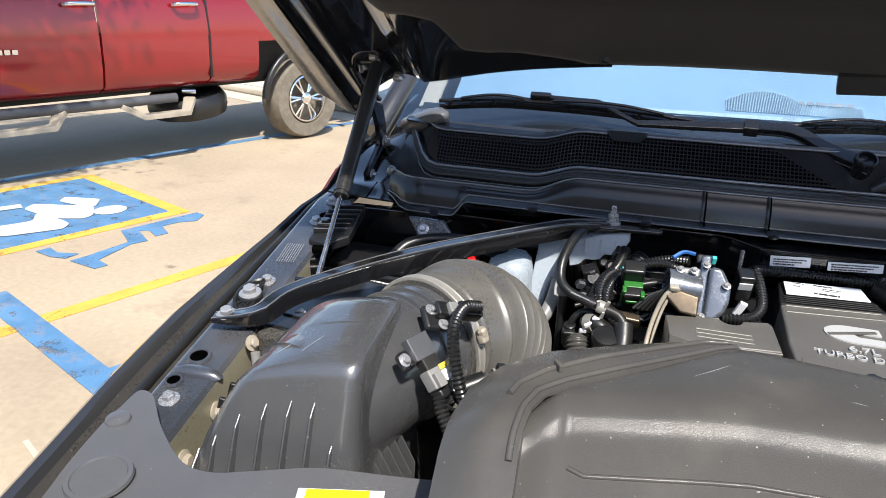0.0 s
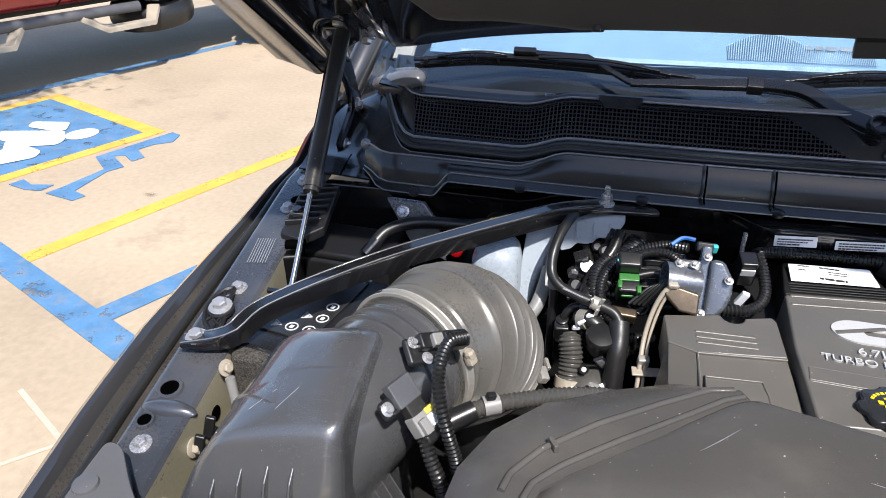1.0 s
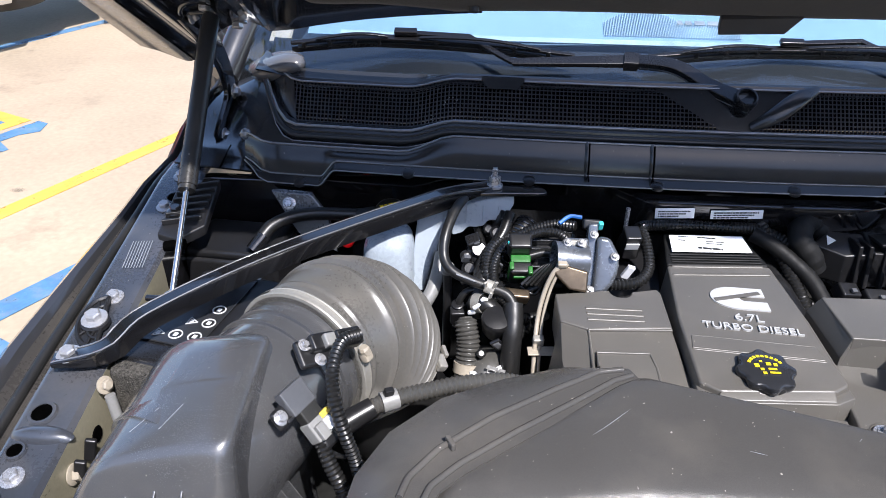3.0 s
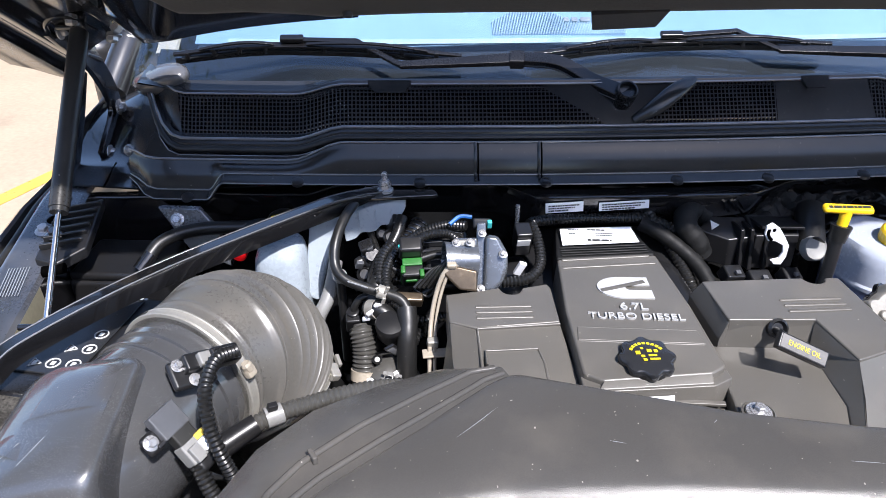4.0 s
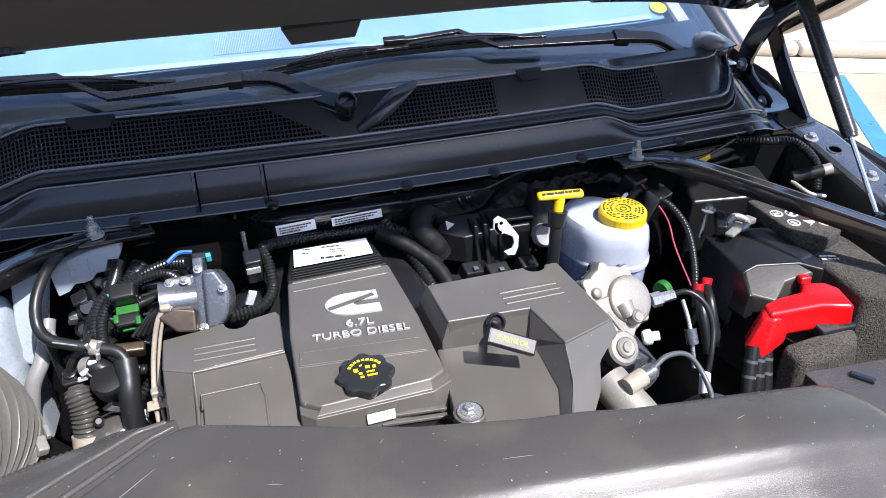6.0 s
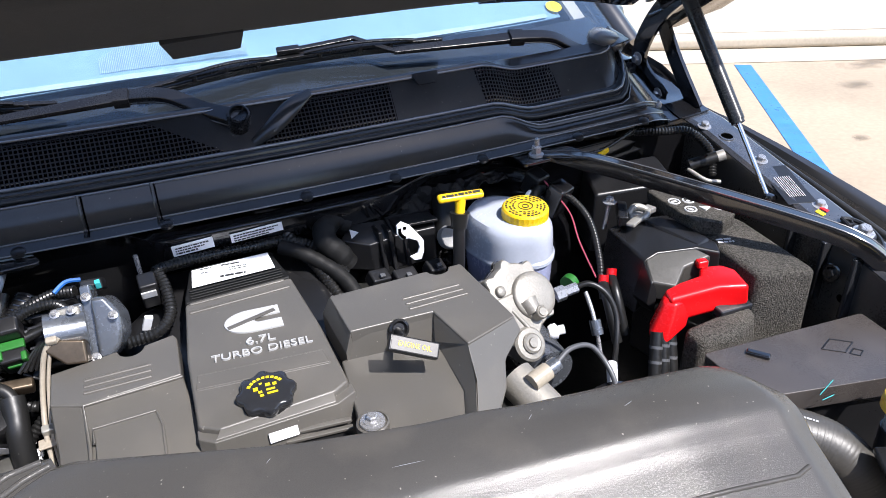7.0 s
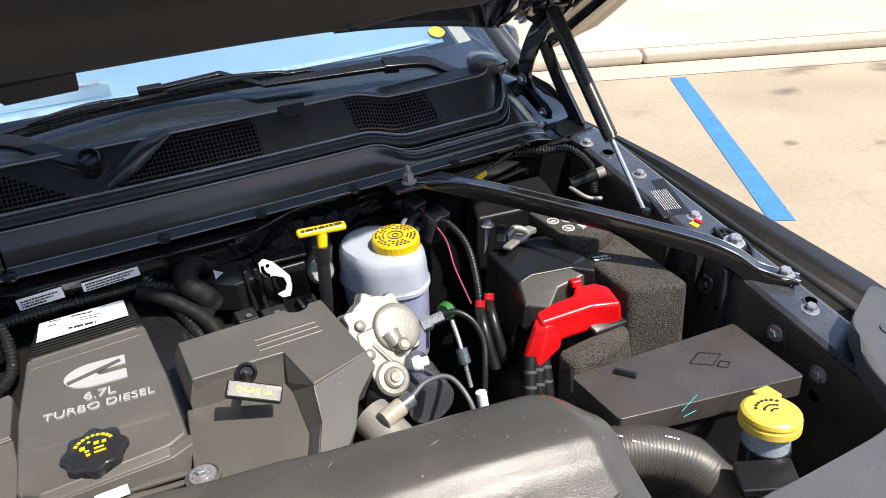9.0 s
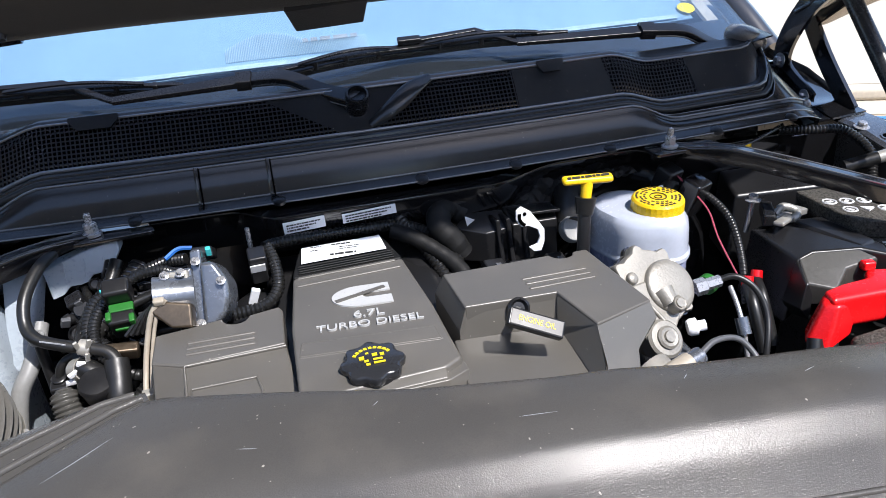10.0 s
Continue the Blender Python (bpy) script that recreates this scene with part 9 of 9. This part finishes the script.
part("terminal_bar", box(BM(), (0.500, -0.100, 1.200), (0.050, 0.014, 0.006), (0, 8, 35), 0.002), CLAMP, b3)
part("vent_row", box(BM(), (0.494, -0.072, 1.20), (0.016, 0.055, 0.018), (0, 0, -30), 0.003), BLACK, b3)
for k, (x, y) in enumerate(((0.405, -0.165), (0.425, -0.155))):
    part("red_cable_end", sweep(BM(), [Vector((x, y, 1.150)), Vector((x + 0.004, y + 0.006, 1.161))], 0.0074, 12), RED, b3, "small red cable sleeve")
    part("cable", tube(BM(), [(x, y, 1.151), (x - 0.01, y - 0.03, 1.14), (x - 0.01, y - 0.06, 1.09)], 0.0075, 10), RUBBER, b3)
jb = thing("junction_box", (0.57, 0.03, 1.1), "flat black junction box lid in the rear corner", "junction box")
part("lid", prism(BM(), [(0.488, -0.005, 1.205), (0.512, 0.075, 1.215), (0.645, 0.055, 1.222), (0.625, -0.035, 1.212)], [(0.480, -0.01, 1.10), (0.505, 0.08, 1.10), (0.655, 0.06, 1.10), (0.632, -0.04, 1.10)], 0.006), BLACK, jb)
# fuse box
fx = thing("fuse_box", (0.60, -0.42, 1.0), "black fuse box with a smooth lid and moulded pictogram", "fuse box")
fz = lambda x, y: 1.142 - 0.10 * (x - 0.6) * 0.4
part("lid", plate(BM(), rounded([(0.432, -0.350), (0.688, -0.357), (0.677, -0.481), (0.435, -0.440)], 0.006, 3), fz, 0.030, 0.003), FUSE_LID, fx, "smooth brownish black lid")
part("box", plate(BM(), [(0.445, -0.360), (0.675, -0.365), (0.665, -0.470), (0.45, -0.432)], lambda x, y: fz(x, y) - 0.036, 0.12, 0.004), BLACK, fx)
part("latch", box(BM(), (0.492, -0.378, 1.148), (0.028, 0.010, 0.006), (0, 0, -50), 0.002), STEEL_BLACK, fx)
bm = BM()
for pts in ([(0.575, -0.398), (0.600, -0.386), (0.622, -0.402), (0.597, -0.414)], [(0.600, -0.418), (0.612, -0.412), (0.620, -0.420), (0.608, -0.426)]):
    for a, b in zip(pts, pts[1:] + pts[:1]):
        sweep(bm, [Vector((*a, fz(*a) + 0.0004)), Vector((*b, fz(*b) + 0.0004))], 0.0009, 5)
part("moulded_pictogram", bm, BLACK, fx)
for a, b in (((0.505, -0.462), (0.540, -0.448)), ((0.500, -0.470), (0.520, -0.468))):
    part("chalk_mark", sweep(BM(), [Vector((*a, fz(*a) + 0.0006)), Vector((*b, fz(*b) + 0.0004))], 0.00045, 4), CYAN, fx, "pale blue pencil mark")
# radiator hose
rh = thing("radiator_hose", (0.46, -0.47, 1.05), "thick black ribbed rubber radiator hose", "hose")
part("hose", sweep(BM(), resample(spline([(0.30, -0.42, 1.06), (0.36, -0.430, 1.095), (0.42, -0.446, 1.110), (0.475, -0.475, 1.106), (0.510, -0.515, 1.085), (0.525, -0.56, 1.02)], 10), 0.0016), lambda s, k: 0.0300 + 0.0004 * math.cos(2 * math.pi * s / 0.0040), 28), HOSE, rh, "", 60)
bars("hose_print", (0.462, -0.484, 1.1325), (1, -0.75, -0.25), (-0.12, -0.45, 0.88), [(-0.055, -0.045, 0.0, 0.0022), (-0.035, 0.030, -0.002, 0.0022), (0.0, 0.016, 0.012, 0.0022)], GREY_INK, rh, "worn white print", 12)
# washer filler with its pale yellow cap
wf = thing("washer_filler", (0.562, -0.535, 1.08), "pale yellow washer fluid cap on a white neck", "filler cap")
wm = pose(0.560, -0.532, 1.163, -4, 4)
part("lower_neck", lathe(BM(), [(0.026, -0.10), (0.026, -0.030)], wm, 28), BLACK, wf)
part("neck", lathe(BM(), [(0.024, -0.032), (0.024, -0.006), (0.028, -0.004), (0.028, 0.0)], wm, 28), WHITE_TANK, wf)
wc = part("cap", lathe(BM(), [(0.029, -0.006), (0.032, -0.004), (0.032, 0.003), (0.0305, 0.005), (0.0315, 0.008), (0.0305, 0.012), (0.027, 0.0145), (0, 0.0155)], wm, 44), YELLOW_PALE, wf, "", 30)
part("cap_tab", lbox(wm, (0.024, 0.027, 0.009), (0.024, 0.022, 0.005), 0.003), YELLOW_PALE, wc)
bm = BM()
for k in range(7):
    a = math.radians(40 + 16 * k)
    lbox(wm, (0.020 * math.cos(a), -0.006 + 0.020 * math.sin(a), 0.0158), (0.003, 0.0028, 0.0006), 0, bm)
for k in range(9):
    a = math.radians(45 + 11 * k)
    lbox(wm, (0.013 * math.cos(a), -0.008 + 0.013 * math.sin(a), 0.0158), (0.0030, 0.0016, 0.0006), 0, bm)
    lbox(wm, (0.006 * math.cos(a), -0.008 + 0.006 * math.sin(a), 0.0158), (0.0022, 0.0014, 0.0006), 0, bm)
part("wiper_pictogram", bm, BLACK_INK, wc, "black windscreen pictogram")
part("strap", box(BM(), (0.526, -0.566, 1.128), (0.060, 0.040, 0.010), (4, -6, -30), 0.003), BLACK, wf)
# ducting and boxes at the engine's rear right
rb = thing("rear_duct", (0.12, 0.0, 1.15), "black plastic housing and elbow behind the engine cover", "housing")
crease = lambda r, f: (lambda s, k: r * (1 + 0.025 * math.sin(f * s) + 0.02 * math.sin(2.3 * f * s + 1.0)))
part("elbow", sweep(BM(), spline([Vector(p) for p in ((0.078, 0.010, 1.240), (0.062, 0.008, 1.252), (0.046, -0.006, 1.251), (0.042, -0.022, 1.238), (0.056, -0.030, 1.220), (0.066, -0.030, 1.200))], 9), crease(0.0165, 420), 18), TAPE, rb, "creased black tape-wrapped elbow")
nose_top = [(0.063, -0.016, 1.231), (0.100, -0.037, 1.225), (0.136, -0.037, 1.229), (0.134, 0.002, 1.240), (0.082, 0.006, 1.241)]
part("nose", prism(BM(), nose_top, [(x + 0.004, y, 1.182) for x, y, z in nose_top], 0.0022), BLACK, rb, "faceted black nose of the housing")
body_top = [(0.136, -0.039, 1.232), (0.199, -0.038, 1.231), (0.206, 0.004, 1.240), (0.134, 0.004, 1.243)]
part("body", prism(BM(), body_top, [(x, y, 1.178) for x, y, z in body_top], 0.0025), BLACK, rb)
for x in (0.117, 0.131, 0.152):
    part("collar", box(BM(), (x, -0.018, 1.208), (0.006, 0.052, 0.062), (-8, -3, 2), 0.0015), BLACK, rb)
part("lid_edge", box(BM(), (0.171, -0.018, 1.2405), (0.062, 0.044, 0.004), (-8, 3, 2), 0.001), BLACK, rb)
for x, y, z, w in ((0.100, -0.066, 1.186, 0.030), (0.137, -0.070, 1.180, 0.036), (0.185, -0.062, 1.178, 0.028), (0.080, -0.085, 1.170, 0.026)):
    part("plug", box(BM(), (x, y, z), (w, 0.022, 0.020), (25, 10, 15), 0.003), BLACK, rb)
    part("plug_tab", box(BM(), (x + 0.004, y - 0.010, z + 0.010), (0.008, 0.006, 0.004), (25, 10, 15), 0.0008), GREY_SLATE, rb)
part("pipe", sweep(BM(), [Vector((0.236, 0.018, 1.244)), Vector((0.217, -0.040, 1.215))], 0.0195, 22), RUBBER, rb)
part("taped_hose", sweep(BM(), spline([Vector(p) for p in ((-0.020, -0.010, 1.240), (0.006, -0.024, 1.230), (0.032, -0.044, 1.215), (0.054, -0.068, 1.198), (0.068, -0.105, 1.172))], 10), crease(0.0105, 360), 14), TAPE, rb, "black tape-wrapped hose")
part("tri_mark", lathe(BM(), [(0.008, 0), (0.008, 0.001), (0, 0.001)], frame_of((0, -0.7, 0.7), (0.082, -0.020, 1.2395)), 3), WHITE_INK, rb)
part("round_cap", lathe(BM(), [(0.0185, 0), (0.0185, 0.008), (0.016, 0.011), (0.014, 0.009), (0, 0.009)], frame_of((0.1, -0.85, 0.5), (0.216, -0.045, 1.214)), 26), GREY_CONN, rb, "grey disc cap")
hk = [(0.1323, 1.2628), (0.1393, 1.2675), (0.151, 1.2595), (0.1621, 1.2439), (0.1699, 1.2317), (0.1698, 1.2141), (0.1652, 1.2019), (0.1547, 1.2027), (0.1489, 1.2093), (0.1598, 1.2123), (0.1635, 1.2217), (0.1608, 1.2326), (0.1486, 1.2395), (0.1383, 1.2399), (0.1319, 1.2501)]
hook = part("hook_bracket", prism(BM(), [(x, -0.068, z) for x, z in hk], [(x, -0.064, z) for x, z in hk], 0.0010), LABEL, rb, "white-painted hook bracket")
part("slot", tube(BM(), [(x, -0.0682, z) for x, z in [(0.1363, 1.2584), (0.1364, 1.2513), (0.1395, 1.2453), (0.1432, 1.2421)]], 0.0022, 8, 6), SHADE_BLACK, hook, "black bar for a slot's shade")
part("bolt_hole", lathe(BM(), [(0.0026, 0), (0.0024, 0.0006), (0, 0.0006)], frame_of((0, -1, 0), (0.1433, -0.0681, 1.2572)), 14), SHADE_BLACK, hook, "black disc for a hole's shade")
for pts in ([(0.04, -0.10, 1.19), (0.08, -0.09, 1.20), (0.13, -0.10, 1.195), (0.18, -0.09, 1.18)], [(0.06, -0.05, 1.20), (0.09, -0.075, 1.20), (0.10, -0.11, 1.17)], [(0.13, -0.04, 1.20), (0.15, -0.09, 1.18), (0.2, -0.06, 1.15)]):
    part("sleeve", sleeve(BM(), [(a, b, c - 0.045) for a, b, c in pts], 0.0065, 0.005), HARNESS, rb)
bm = BM()
shell(bm, lambda k, v: (0.105 + 0.235 * k, 0.036 - 0.022 * v + 0.004 * math.sin(31 * k + 4 * v) * math.sin(3 + 9 * v), 1.262 - 0.006 * k - 0.030 * v * math.sin(math.pi * min(1, 0.15 + k)) + 0.003 * math.sin(47 * k + 7 * v) + 0.002 * math.sin(83 * k - 11 * v)), lin(0, 1, 60), lin(0, 1, 10), 0.002)
part("lip_liner", bm, TAPE, rb, "crumpled black foil liner", 25)
# wires in the rear right corner
cw = thing("corner_wiring", (0.66, 0.0, 1.2), "black wires and plugs in the rear corner", "wiring harness")
part("sleeve", sleeve(BM(), [(0.60, 0.06, 1.27), (0.64, 0.035, 1.272), (0.68, 0.02, 1.27), (0.70, -0.015, 1.245), (0.69, -0.04, 1.21)], 0.006), HARNESS, cw)
part("plug", sweep(BM(), [Vector((0.660, -0.015, 1.225)), Vector((0.702, -0.030, 1.238))], 0.0105, 12), HARNESS, cw)
part("plug_end", sweep(BM(), [Vector((0.702, -0.030, 1.238)), Vector((0.714, -0.034, 1.242))], 0.0095, 12), CLAMP, cw)
part("wire", tube(BM(), [(0.655, -0.02, 1.222), (0.668, -0.05, 1.212), (0.690, -0.06, 1.208)], 0.0035, 8), CLAMP, cw)
part("yellow_clip", box(BM(), (0.508, 0.012, 1.268), (0.026, 0.008, 0.010), (0, -12, 25), 0.002), YELLOW, cw, "small yellow clip")
part("wire", tube(BM(), [(0.44, 0.015, 1.275), (0.50, 0.012, 1.272), (0.56, 0.03, 1.28), (0.60, 0.055, 1.28)], 0.0030, 8), HARNESS, cw)
